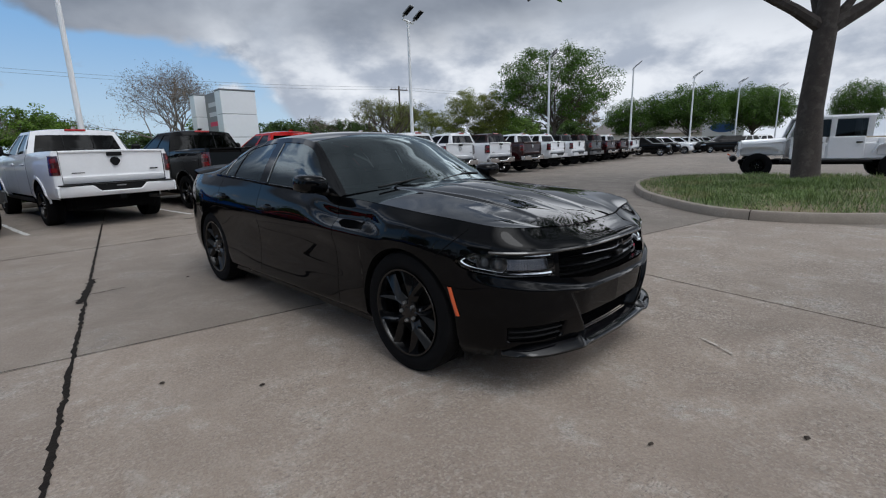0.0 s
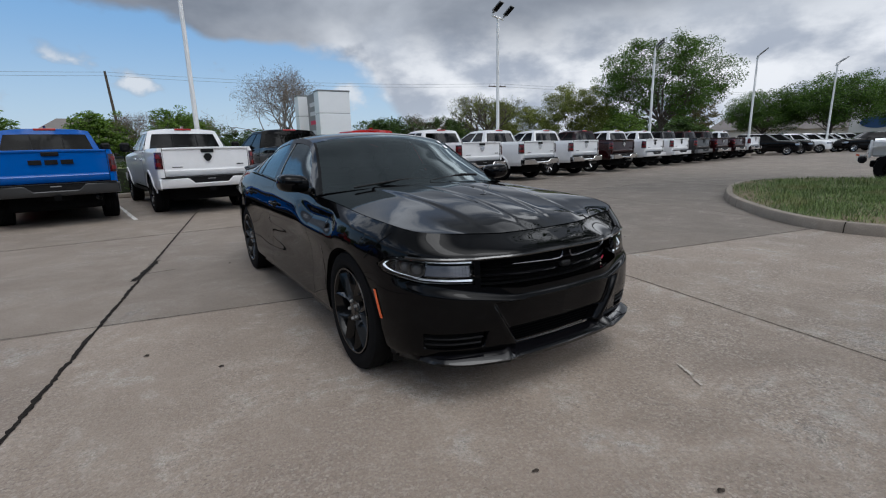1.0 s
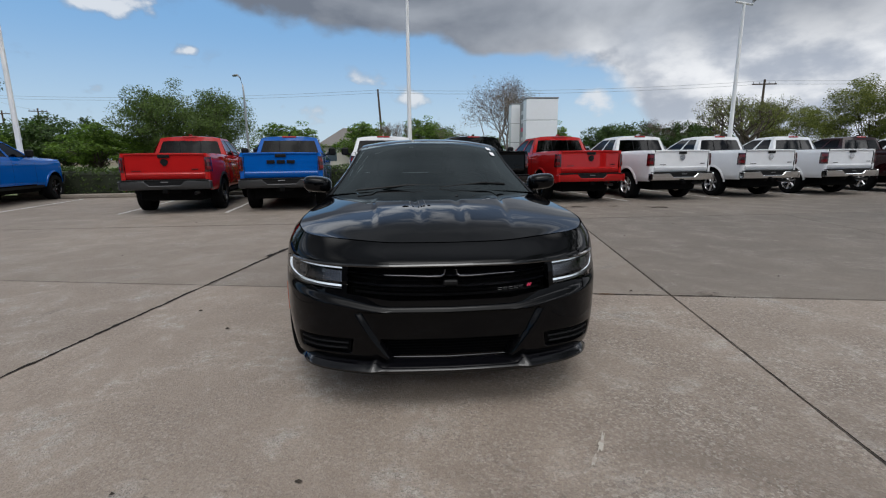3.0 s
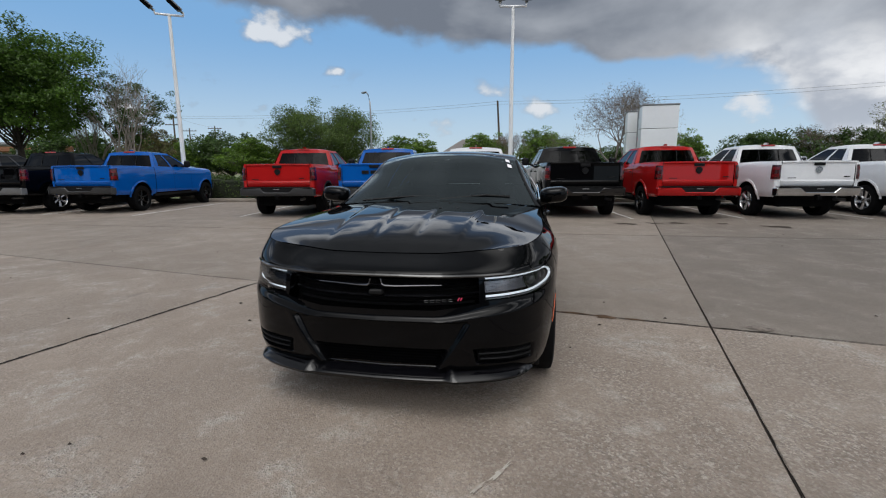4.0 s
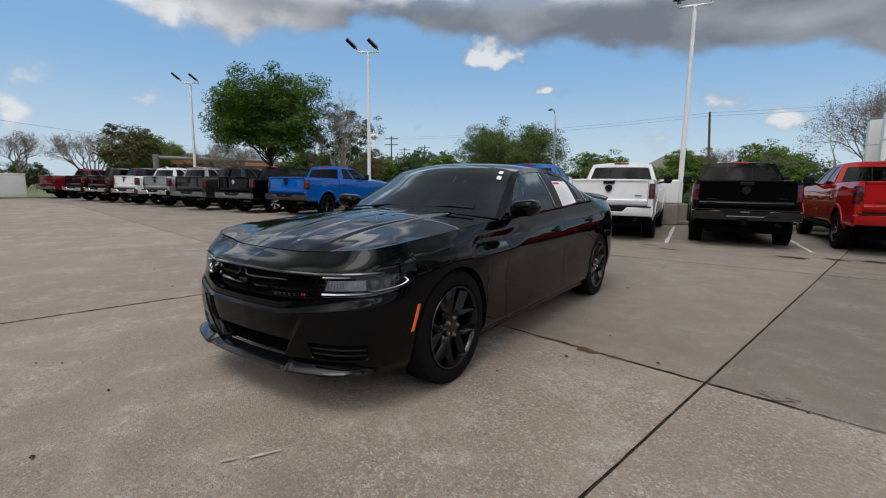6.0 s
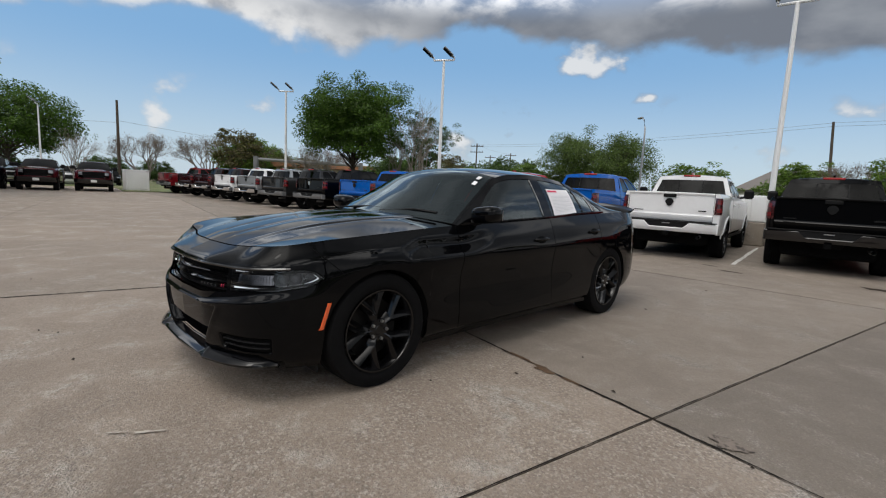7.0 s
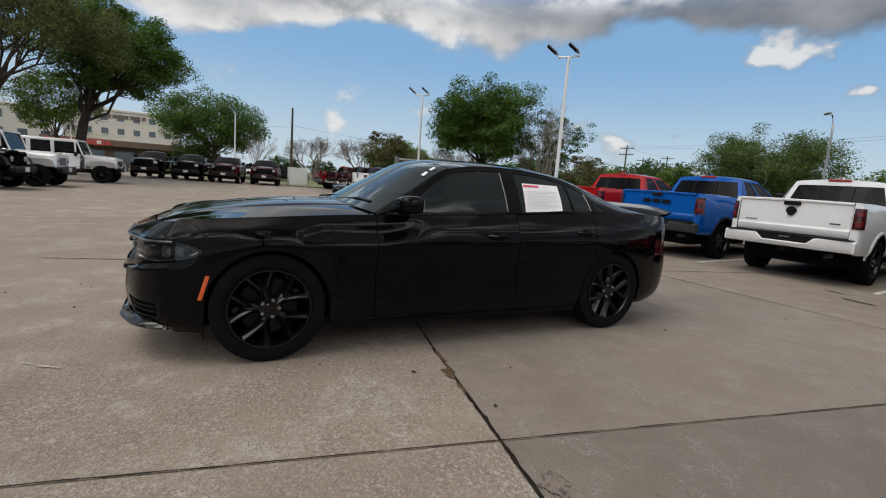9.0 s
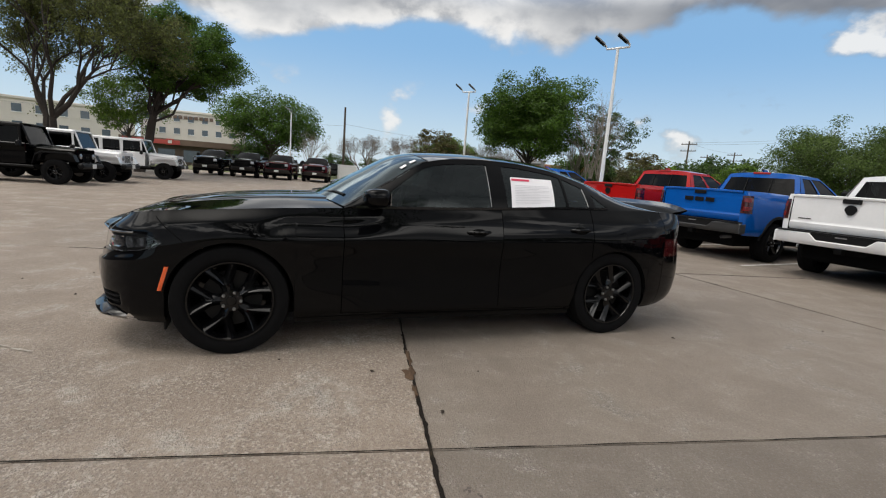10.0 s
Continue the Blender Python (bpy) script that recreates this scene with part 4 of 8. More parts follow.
    def bonnet(u, v):
        sf = s_corner * abs(v)
        fx, fy, fz = H.at(sf, H.top(sf))
        sx, sy, sz = H.at(side_s(u), H.top(side_s(u)))
        cx = -0.60 - 0.14 * abs(v) ** 2
        x = fx + (cx - fx) * u
        x = x * (1 - abs(v) ** 6) + sx * abs(v) ** 6
        y = v * sy
        w = abs(v) ** 2.4
        f0, f1 = H.top(0.0), H.top(s_corner)
        x_mid = H.at(0.0, f0)[0] + (-0.60 - H.at(0.0, f0)[0]) * u
        z = (1 - w) * crown(x_mid) + w * sz + (1 - u) ** 2 * (fz - ((1 - w) * f0 + w * f1))
        k = min(1.0, u * 2.2)
        rise = 0.011 * k * (1 / (1 + math.exp((abs(y) - (0.37 + 0.10 * u)) * 110)))
        dip = -0.0065 * k * math.exp(-((abs(y) - 0.11 - 0.05 * u) / 0.030) ** 2) * (1 - u * 0.45)
        return (x, y, z + rise + dip)
    vs = steps(-1, 1, 150)
    part("bonnet", Form().grid(bonnet, [0.006] + steps(0, 1, 44)[1:], [0.992 * v for v in vs], flip=True), BLACK, car, sharp=60)
    under = Form().grid(lambda u, v: tuple(Vector(bonnet(u, v)) - Vector((0, 0, 0.014))), steps(0, 1, 20), steps(-1, 1, 30), flip=True)
    part("bonnet_seam", under, INNER, car)
    for y in (0.26, 0.14):
        part("washer_jet", Form().box(-0.18, y, 1.036, 0.03, 0.022, 0.010, 0.003), BLACK_TRIM, car)

    # glasshouse: pillars from the belt to the roof rail, one crowned sheet above
    rail_z = hermite([-3.62, -3.3, -3.0, -2.8, -2.46, -2.05, -1.9, -1.64, -1.385, -1.12, -0.9, -0.72], [1.098, 1.150, 1.248, 1.315, 1.395, 1.432, 1.434, 1.424, 1.383, 1.235, 1.112, 1.012])
    rail_y = hermite([-3.62, -3.3, -2.9, -2.3, -1.7, -1.385, -1.05, -0.72], [0.76, 0.70, 0.635, 0.605, 0.61, 0.635, 0.72, 0.83])
    mid_z = hermite([-3.66, -3.4, -3.0, -2.6, -2.2, -1.85, -1.5, -1.3, -0.95, -0.58], [1.112, 1.20, 1.362, 1.452, 1.482, 1.484, 1.468, 1.438, 1.262, 1.050])
    bow = hermite([-3.62, -2.7, -1.5, -1.2, -0.72], [-0.05, -0.02, 0.02, 0.07, 0.14])
    def sheet(x, v, lift=0.0):
        y, z = rail_y(x), rail_z(x)
        xc = x + bow(x) * (1 - v * v)
        return (xc, v * y, z + (mid_z(x + bow(x)) - z) * (1 - abs(v) ** 2.3) + lift)
    part("windscreen", Form().grid(lambda x, v: sheet(x, v), steps(-0.725, -1.375, 18), [0.975 * v for v in steps(-1, 1, 28)], flip=True), SCREEN_GLASS, car).visible_shadow = False
    part("roof", Form().grid(sheet, steps(-1.385, -2.72, 24), steps(-1, 1, 36), flip=True), BLACK, car)
    part("rear_window", Form().grid(sheet, steps(-2.73, -3.50, 14), [0.94 * v for v in steps(-1, 1, 24)], flip=True), SIDE_GLASS, car).visible_shadow = False
    for a, b in ((0.94, 1.0), (-1.0, -0.94)):
        part("rear_pillar", Form().grid(sheet, steps(-2.72, -3.55, 14), steps(a, b, 3), flip=True), BLACK, car)
    part("rear_scuttle", Form().grid(sheet, steps(-3.50, -3.62, 3), steps(-1, 1, 24), flip=True), BLACK, car)
    for a, b in ((0.972, 1.0), (-1.0, -0.972)):
        part("front_pillar", Form().grid(lambda x, v: sheet(x, v, 0.004), steps(-0.72, -1.385, 14), steps(a, b, 2), flip=True), BLACK, car)
    belt_s = lambda x: H.s_at(x)
    def side(x, h):
        bx, by, bz = H.at(belt_s(x), H.top(belt_s(x)))
        y = by + (rail_y(x) - by) * h + 0.018 * math.sin(math.pi * h)
        return (x, y, bz + (rail_z(x) - bz) * h)
    wins = [(-0.93, -1.878), (-2.012, -2.575), (-2.598, -2.80), (-2.868, -2.99)]
    top_z = hermite([-2.985, -2.8, -2.46, -2.05, -1.9, -1.64, -1.385, -1.12, -0.93], [1.115, 1.255, 1.358, 1.392, 1.394, 1.384, 1.342, 1.180, 1.032])
    def h_of(x, z):
        bz = H.top(belt_s(x))
        return (z - bz) / max(0.02, rail_z(x) - bz)
    def limits(x):
        lo = h_of(x, H.top(belt_s(x)) + 0.022)
        return lo, max(lo + 0.004, min(0.95, h_of(x, top_z(x))))
    frame_form, panes = Form(), []
    edges = [-0.72, *[e for w in wins for e in w], -3.62]
    for a, b in zip(edges, edges[1:]):
        xs = steps(a, b, max(3, int(abs(b - a) / 0.035)))
        is_win = (a, b) in wins
        if is_win:
            frame_form.grid(lambda x, k: side(x, limits(x)[0] * k), xs, steps(0, 1, 2))
            frame_form.grid(lambda x, k: side(x, limits(x)[1] + (1 - limits(x)[1]) * k), xs, steps(0, 1, 3))
            panes.append(Form().grid(lambda x, k: tuple(Vector(side(x, limits(x)[0] + (limits(x)[1] - limits(x)[0]) * k)) - Vector((0, 0.006, 0))), xs, steps(0, 1, 8)))
        else:
            frame_form.grid(lambda x, k: side(x, k), xs, steps(0, 1, 10))
    part("side_frame", frame_form, BLACK, car)
    part("side_frame", frame_form.mirrored(), BLACK, car)
    for pane in panes:
        for f in (pane, pane.mirrored()):
            part("side_window", f, SIDE_GLASS, car).visible_shadow = False
    for x in (-1.870, -2.793):
        lo, hi = limits(x)
        strip = Form().tube([side(x, lo + (hi - lo) * k) for k in (0.02, 0.35, 0.7, 0.97)], 0.0035, 6)
        for f in (strip, strip.mirrored()):
            part("glass_channel", f, STEEL, car, "thin bright metal strip at the window edge")
    waist = Form().grid(lambda x, k: tuple(Vector(side(x, 0.0)) + Vector((0, 0.004 - 0.012 * (k > 1), 0.004 + 0.016 * min(k, 1)))), steps(-0.80, -2.99, 40), [0, 1, 2])
    for f in (waist, waist.mirrored()):
        part("waist_strip", f, GLOSS_TRIM, car)

    # boot lid with its wing
    s_a, s_b = H.s_at(-3.60), H.end
    deck_z = hermite([-4.02, -3.85, -3.6], [1.085, 1.112, 1.115])
    def boot(u, v):
        s = s_a + (H.s_at(-3.93) - s_a) * u
        sx, sy, sz = H.at(s, H.top(s))
        x = -3.58 + (-4.02 + 3.58 + 0.07 * v * v) * u
        return (x, v * sy * 0.985, sz + (max(deck_z(x), sz) - sz) * (1 - abs(v) ** 2.6))
    part("boot_lid", Form().grid(boot, steps(0, 1, 12), steps(-1, 1, 36), flip=True), BLACK, car)
    wing = Form()
    def fin(k, j):
        y = -0.74 + 1.48 * k
        bend = abs(y / 0.74) ** 4
        x0, z0 = -3.84 + 0.03 * bend, 1.112 - 0.03 * bend
        prof = [(0, -0.012), (-0.05, 0.014), (-0.12, 0.026), (-0.205, 0.044), (-0.212, 0.034), (-0.13, 0.004), (-0.06, -0.014), (0, -0.02)]
        px, pz = prof[j]
        return (x0 + px, y, z0 + 0.006 + 1.55 * pz * (1 - 0.35 * bend))
    wing.grid(fin, steps(0, 1, 30), list(range(8)))
    part("boot_spoiler", wing, BLACK, car)

    # radiator grille: dark back, bars, the forked middle, small maker's strip
    def nose(y, z, out):
        s = float(np.interp(abs(y), [H.fy(t) for t in steps(0, 0.95, 60)], steps(0, 0.95, 60)))
        p = H.at(s, z, out)
        return (p[0], y, z)
    deep = lambda y: -0.012 - 0.055 * (y / 0.45) ** 2
    ys = steps(-0.535, 0.535, 48)
    back = Form().grid(lambda y, z: nose(y, z, deep(y) - 0.06), ys, steps(0.58, 0.80, 4), flip=True)
    grille = part("grille", back, INNER, car, "black horizontal-bar radiator grille")
    half = lambda z: float(np.interp(z, [0.60, 0.63, 0.70, 0.79], [0.46, 0.500, 0.530, 0.530]))
    for z in (0.622, 0.646, 0.672, 0.699, 0.727, 0.755):
        big = z in (0.672, 0.727)
        t, o = (0.008, 0.0) if big else (0.004, -0.02)
        row = steps(-half(z), half(z), 44)
        bar = Form().grid(lambda y, k: nose(y, z + (t * 0.7, t, 0.0, -t)[k], deep(y) + o - (0.03, 0.010, 0.0, 0.012)[k]), row, [0, 1, 2, 3], flip=True)
        part("grille_bar", bar, GLOSS_TRIM if big else BLACK_TRIM, grille)
    mesh_bars = Form()
    for i in range(105):
        y = -0.52 + 1.04 * i / 104
        mesh_bars.tube([nose(y, 0.605, deep(y) - 0.04), nose(y, 0.70, deep(y) - 0.04), nose(y, 0.785, deep(y) - 0.04)], 0.0018, 4, False)
    part("grille_mesh", mesh_bars, BLACK_TRIM, grille)
    fork = Form()
    for sg in (-1, 1):
        fork.tube([nose(sg * 0.33, 0.729, deep(0.33) + 0.004), nose(sg * 0.10, 0.729, 0.0), nose(sg * 0.046, 0.731, 0.002), nose(sg * 0.031, 0.742, 0.004), nose(sg * 0.028, 0.766, 0.004)], [0.003, 0.004, 0.0055, 0.0055, 0.0045], 6)
    part("grille_fork", fork, DARK_CHROME, grille, "dark chrome forked trim")
    part("grille_block", Form().box(0.862, 0, 0.695, 0.03, 0.075, 0.030, 0.008), BLACK_TRIM, grille)
    badge = Form()
    for i in range(5):
        y = 0.255 + 0.030 * i
        p = nose(y, 0.648, deep(y) + 0.004)
        badge.box(p[0], p[1], p[2] + 0.005, 0.004, 0.018, 0.0022, 0.0008)
        badge.box(p[0], p[1], p[2] - 0.005, 0.004, 0.018, 0.0022, 0.0008)
        badge.box(p[0], p[1] - 0.009, p[2], 0.004, 0.0024, 0.010, 0.0008)
    part("badge", badge, DULL_STEEL, grille, "small silver maker's strip")
    slash = Form()
    for y in (0.414, 0.427):
        p = nose(y, 0.650, deep(y) + 0.005)
        slash.box(p[0], p[1], p[2], 0.004, 0.007, 0.020, 0.001, pose(0, 0, 0, -28))
    part("badge_stripe", slash, PRINT_RED, grille)
    s_brow = H.s_at(0.57)
    def brow(s, k):
        return H.at(s, high_cut(s) + (0.010, 0.003, -0.004, -0.006)[k], (0.0015, 0.006, 0.002, -0.02)[k])
    rim_bar = Form().grid(brow, steps(0, s_brow, 50), [0, 1, 2, 3], flip=True)
    part("grille_rim", rim_bar.add(rim_bar.mirrored()), GLOSS_TRIM, grille, "glossy lip over the grille and lamps")
    edge_bar = Form().grid(lambda y, k: nose(y, 0.606 + (0.006, 0.004, -0.006)[k], (-0.05, -0.014, -0.016)[k]), steps(-0.455, 0.455, 40), [0, 1, 2], flip=True)
    part("grille_lip", edge_bar, DARK_CHROME, grille)

    # headlamps: dark housing, ribbed inner reflector, projector bowl, lit guide round the edge, clear cover
    lamp_marks = [s for s in marks if s_l0 <= s <= s_l1 - 0.004]
    def lamp(s, k, out):
        return H.at(s, low_cut(s) + 0.004 + (high_cut(s) - low_cut(s) - 0.008) * k, out)
    s_mid, s_tip = H.s_at(0.655), s_l1 - 0.040
    for side_sign in (1, -1):
        keep = (lambda f: f) if side_sign > 0 else (lambda f: f.mirrored())
        housing = part("headlamp", keep(Form().grid(lambda s, k: lamp(s, k, -0.075 + 0.06 * (2 * k - 1) ** 4), lamp_marks, steps(0, 1, 10))), GLOSS_TRIM, car, "clear headlamp with a lit white light guide")
        path = [lamp(s, 0.90, -0.020) for s in steps(s_l0 + 0.012, s_tip - 0.045, 14)]
        path += [lamp(s_tip - 0.02, 0.86, -0.020), lamp(s_tip, 0.70, -0.020), lamp(s_tip + 0.004, 0.48, -0.020), lamp(s_tip - 0.006, 0.28, -0.020), lamp(s_tip - 0.03, 0.14, -0.020)]
        path += [lamp(s, 0.12, -0.020) for s in steps(s_tip - 0.06, s_l0 + 0.012, 16)]
        part("light_guide", keep(Form().tube(path, [0.0040] * 11 + [0.0050] * 4 + [0.0072] * 5 + [0.0058] * 17, 8)), GLOW, housing, "lit white daytime light guide")
        # added fins, no real lamp part: they block the guide's glow sideways
        fins = Form()
        for p, q in zip(path, path[1:]):
            n = max(1, int((Vector(q) - Vector(p)).length / 0.0042))
            for m in range(n):
                c = Vector(p).lerp(Vector(q), m / n)
                c.y += 0.011 * soft((H.column(H.s_at(c.x))[3] - 0.35) / 0.3)
                fins.v += [(c.x - 0.008, c.y, c.z - 0.008), (c.x + 0.002, c.y, c.z - 0.008), (c.x + 0.002, c.y, c.z + 0.008), (c.x - 0.008, c.y, c.z + 0.008)]
                fins.f.append(tuple(range(len(fins.v) - 4, len(fins.v))))
        part("glow_baffles", keep(fins), BLACK_TRIM, housing, "dark fins added to hide the light guide's glow from the side", smooth=False)
        plate = Form().grid(lambda s, k: lamp(s, 0.24 + 0.46 * k, -0.036 - 0.012 * k), steps(s_l0 + 0.015, s_mid, 8), steps(0, 1, 4))
        refl = part("reflector_plate", keep(plate), DARK_CHROME, housing, "grey ribbed reflector")
        ribs = Form()
        for i in range(14):
            s0 = s_l0 + 0.02 + (s_mid - s_l0 - 0.03) * i / 13
            ribs.tube([lamp(s0, 0.25, -0.033), lamp(s0, 0.69, -0.045)], 0.0011, 5)
        part("reflector_ribs", keep(ribs), DARK_CHROME, refl)
        proj = Form()
        for s in (s_mid + 0.055, s_mid + 0.135):
            c = Vector(lamp(s, 0.50, -0.050))
            col = H.column(s)
            q = pose(c.x, c.y, c.z) @ pose(0, 0, 0, 0, 0, -90 + math.degrees(math.atan2(0.45 * col[3], col[2])))
            proj.lathe([(0.046, 0.026), (0.043, 0.024), (0.036, 0.004), (0.030, 0.0), (0.029, 0.012), (0.018, 0.024), (0.0, 0.028)], 22, q)
        part("projector", keep(proj), DULL_STEEL, housing)
        fin = Form().grid(lambda s, k: lamp(s, 0.62 + 0.22 * k, -0.02 - 0.045 * (1 - k)), steps(s_mid + 0.01, s_tip - 0.06, 10), steps(0, 1, 3))
        part("upper_reflector", keep(fin), STEEL, housing)
        part("lamp_cover", keep(Form().grid(lambda s, k: lamp(s, k, 0.0), lamp_marks, steps(0, 1, 6))), LENS, housing).visible_shadow = False
        # side marker ahead of the wheel
        def mark(a, k):
            x0 = 0.412 - 0.045 * a
            c = H.at(H.s_at(x0 + 0.012 * (k - 0.5) * 2), 0.440 + 0.155 * a)
            return (c[0], c[1] + 0.004 + 0.003 * (0.25 - (k - 0.5) ** 2) * 4, c[2])
        part("side_marker", keep(Form().grid(mark, steps(0, 1, 8), steps(0, 1, 6))), AMBER, car, "orange side marker lens")
        # louvres in the bumper corner
        box = part("bumper_vent", keep(Form().grid(lambda y, z: nose(y + 0.25 * (0.42 - z) * 0.5, z, -0.030), steps(0.505, 0.785, 14), steps(0.322, 0.395, 4), flip=True)), INNER, car)
        for z in (0.345, 0.375):
            part("vent_slat", keep(Form().grid(lambda y, k: nose(y, z + (0.005, 0.004, -0.003, -0.005)[k], (-0.030, -0.008, -0.004, -0.022)[k]), steps(0.515 + 0.3 * (0.40 - z), 0.785, 14), [0, 1, 2, 3], flip=True)), BLACK_TRIM, box)

    intake = Form().grid(lambda v, k: nose(v * (0.300 + 0.075 * k), 0.282 + 0.105 * k, -0.074), steps(-1, 1, 30), steps(0, 1, 3), flip=True)
    low_grille = part("lower_intake", intake, INNER, car, "black mesh lower air intake")
    for i in range(6):
        z = 0.290 + 0.017 * i
        w = 0.298 + 0.6 * (z - 0.282)
        part("intake_bar", Form().grid(lambda y, k: nose(y, z + (0.004, 0.003, -0.003)[k], (-0.074, -0.058, -0.066)[k]), steps(-w, w, 30), [0, 1, 2], flip=True), GLOSS_TRIM, low_grille)
    rim_low = Form().tube([nose(0.296 * v, 0.284 - 0.004 * (1 - abs(v)), -0.052) for v in steps(-1, 1, 24)] + [nose(0.372, 0.386, -0.052)], 0.0035, 6, False)
    part("intake_rim", rim_low.add(Form().tube([nose(-0.296, 0.284, -0.052), nose(-0.372, 0.386, -0.052)], 0.0035, 6, False)), GLOSS_TRIM, low_grille)
    lip_marks = steps(0, H.s_at(0.63), 90)
    def lip(s, j):
        y = H.fy(s)
        wide = soft((y - 0.34) / 0.07)
        hook = math.exp(-((y - 0.385) / 0.022) ** 2)
        inner = (0.276 + 0.006 * wide + 0.013 * hook, -0.085 + 0.060 * wide)
        edge = (0.248 + 0.010 * wide * soft((y - 0.6) / 0.2), 0.010 + 0.020 * wide * (1 - soft((y - 0.76) / 0.1)))
        rows = [inner, (inner[0] - 0.004, inner[1] + 0.012), (edge[0] + 0.009, edge[1] - 0.008), edge, (edge[0] - 0.012, edge[1] - 0.004), (0.226, 0.0), (0.212, -0.08)]
        z, o = rows[j]
        o -= (0.030 + 0.02 * (j in (2, 3))) * (1 - soft((lip_marks[-1] - s) / 0.16))
        return H.at(s, z, o - H.column(s)[5](z))
    lip_form = Form().grid(lip, lip_marks, list(range(7)), flip=True)
    part("front_splitter", lip_form.add(lip_form.mirrored()), SPLITTER, car, "gloss black front splitter", sharp=40)

    # mirrors, handles, wipers
    for sg in (1, -1):
        keep = (lambda f: f) if sg > 0 else (lambda f: f.mirrored())
        def shell(a, b):
            ca, sa, cb, sb = math.cos(a), math.sin(a), math.cos(b), math.sin(b)
            sq = lambda t: math.copysign(abs(t) ** 0.62, t)
            x = -0.945 + (0.115 if sq(cb) * 1 > 0 else 0.06) * sq(cb) * abs(1)
            return (x, 0.955 + 0.112 * sq(sb) * sq(ca), 1.092 + 0.066 * sq(sb) * sq(sa) + 0.010 * sq(sb) * sq(ca))
        cap = Form().grid(shell, steps(0, 2 * math.pi, 24), steps(0.02, math.pi * 0.985, 16), flip=True)
        mir = part("door_mirror", keep(cap), BLACK, car, "black wing mirror", sharp=80)
        part("mirror_glass", keep(Form().prism([(-1.001, 0.87, 1.045), (-1.001, 1.045, 1.052), (-1.001, 1.048, 1.135), (-1.001, 0.875, 1.13)], (-0.004, 0, 0))), CHROME, mir)
        part("mirror_stalk", keep(Form().tube([(-0.90, 0.80, 1.015), (-0.925, 0.86, 1.032), (-0.945, 0.93, 1.05)], [0.034, 0.028, 0.024], 10)), BLACK_TRIM, mir)
        for x, z, door in ((-1.745, 0.872, front_doors), (-2.675, 0.918, rear_doors)):
            c = H.at(H.s_at(x), z)
            grip = Form().tube([(x + 0.095, c[1] + 0.0, z - 0.004), (x + 0.07, c[1] + 0.026, z), (x, c[1] + 0.034, z + 0.003), (x - 0.07, c[1] + 0.026, z + 0.004), (x - 0.095, c[1], z + 0.002)], [0.010, 0.014, 0.015, 0.014, 0.010], 10)
            part("door_handle", keep(grip), BLACK, door[0] if sg > 0 else door[1])
            cup = Form().grid(lambda i, j: (lambda p: (p[0], p[1] + 0.002, p[2]))(H.at(H.s_at(x + 0.068 * math.cos(i) * j), z - 0.006 + 0.031 * math.sin(i) * j)), steps(0, 2 * math.pi, 20), [0.05, 1.0], flip=True)
            part("handle_cup", keep(cup), INNER, door[0] if sg > 0 else door[1])
    wipers = [([(-0.62, -0.60, 1.055), (-0.66, -0.2, 1.088), (-0.655, 0.02, 1.086)],), ([(-0.62, 0.05, 1.068), (-0.70, 0.40, 1.098), (-0.745, 0.60, 1.085)],)]
    for (pts,) in wipers:
        w = part("wiper", Form().tube(pts, 0.008, 6), BLACK_TRIM, car)
        part("wiper_blade", Form().tube([(p[0] - 0.012, p[1], p[2] + 0.002) for p in pts[1:]], 0.006, 6), RUBBER, w)
    cowl = Form().grid(lambda v, k: (-0.585 - 0.14 * v * v - 0.035 * k, v * 0.80, 1.036 - 0.034 * v * v + 0.004 * k), steps(-1, 1, 24), [0, 0.5, 1.0])
    part("cowl_panel", cowl, BLACK_TRIM, car)

    # cabin: dash, wheel, seats, mirror
    part("dashboard", Form().box(-0.98, 0, 0.93, 0.42, 1.40, 0.22, 0.07), BLACK_TRIM, car)
    rim_pts = [(-1.18 - 0.07 * math.sin(a), 0.37 + 0.185 * math.cos(a), 0.99 + 0.17 * math.sin(a)) for a in steps(0, 2 * math.pi, 24)]
    part("steering_wheel", Form().tube(rim_pts, 0.016, 8, False), BLACK_TRIM, car)
    for x, ys_ in ((-1.72, (0.38, -0.38)), (-2.55, (0.36, -0.36))):
        for y in ys_:
            back = pose(0, 0, 0, 0, -14, 0).to_3x3()
            seat = part("seat", Form().box(x, y, 0.80, 0.16, 0.50, 0.62, 0.06, back), SEAT, car)
            part("headrest", Form().box(x - 0.10, y, 1.20, 0.10, 0.27, 0.18, 0.045, back), SEAT, seat)
    part("cabin_mirror", Form().box(-1.14, 0, 1.335, 0.03, 0.25, 0.07, 0.014), BLACK_TRIM, car)
    part("cabin_floor", Form().box(-1.75, 0, 0.50, 2.3, 1.60, 0.10, 0.03), INNER, car)
    part("underbody", Form().box(-1.55, 0, 0.28, 4.4, 1.40, 0.16, 0.05), INNER, car)
    for v, x0 in ((0.885, -1.20), (0.875, -1.275)):
        sticker = Form().grid(lambda a, b: tuple(Vector(sheet(x0 - 0.045 * a, v - 0.055 * b)) + Vector((0.004, 0, 0.006))), [0, 1], [0, 1])
        part("inspection_sticker", sticker, PAPER, car, "small white windscreen sticker")

    # price sheet on the left rear window
    def sheet_at(a, b, lift):
        x = -2.050 - 0.405 * a - 0.03 * b
        z = 1.068 + 0.03 * a + (0.245 - 0.03 * a) * b
        p = side(x, h_of(x, z))
        return (p[0], p[1] + lift, p[2])
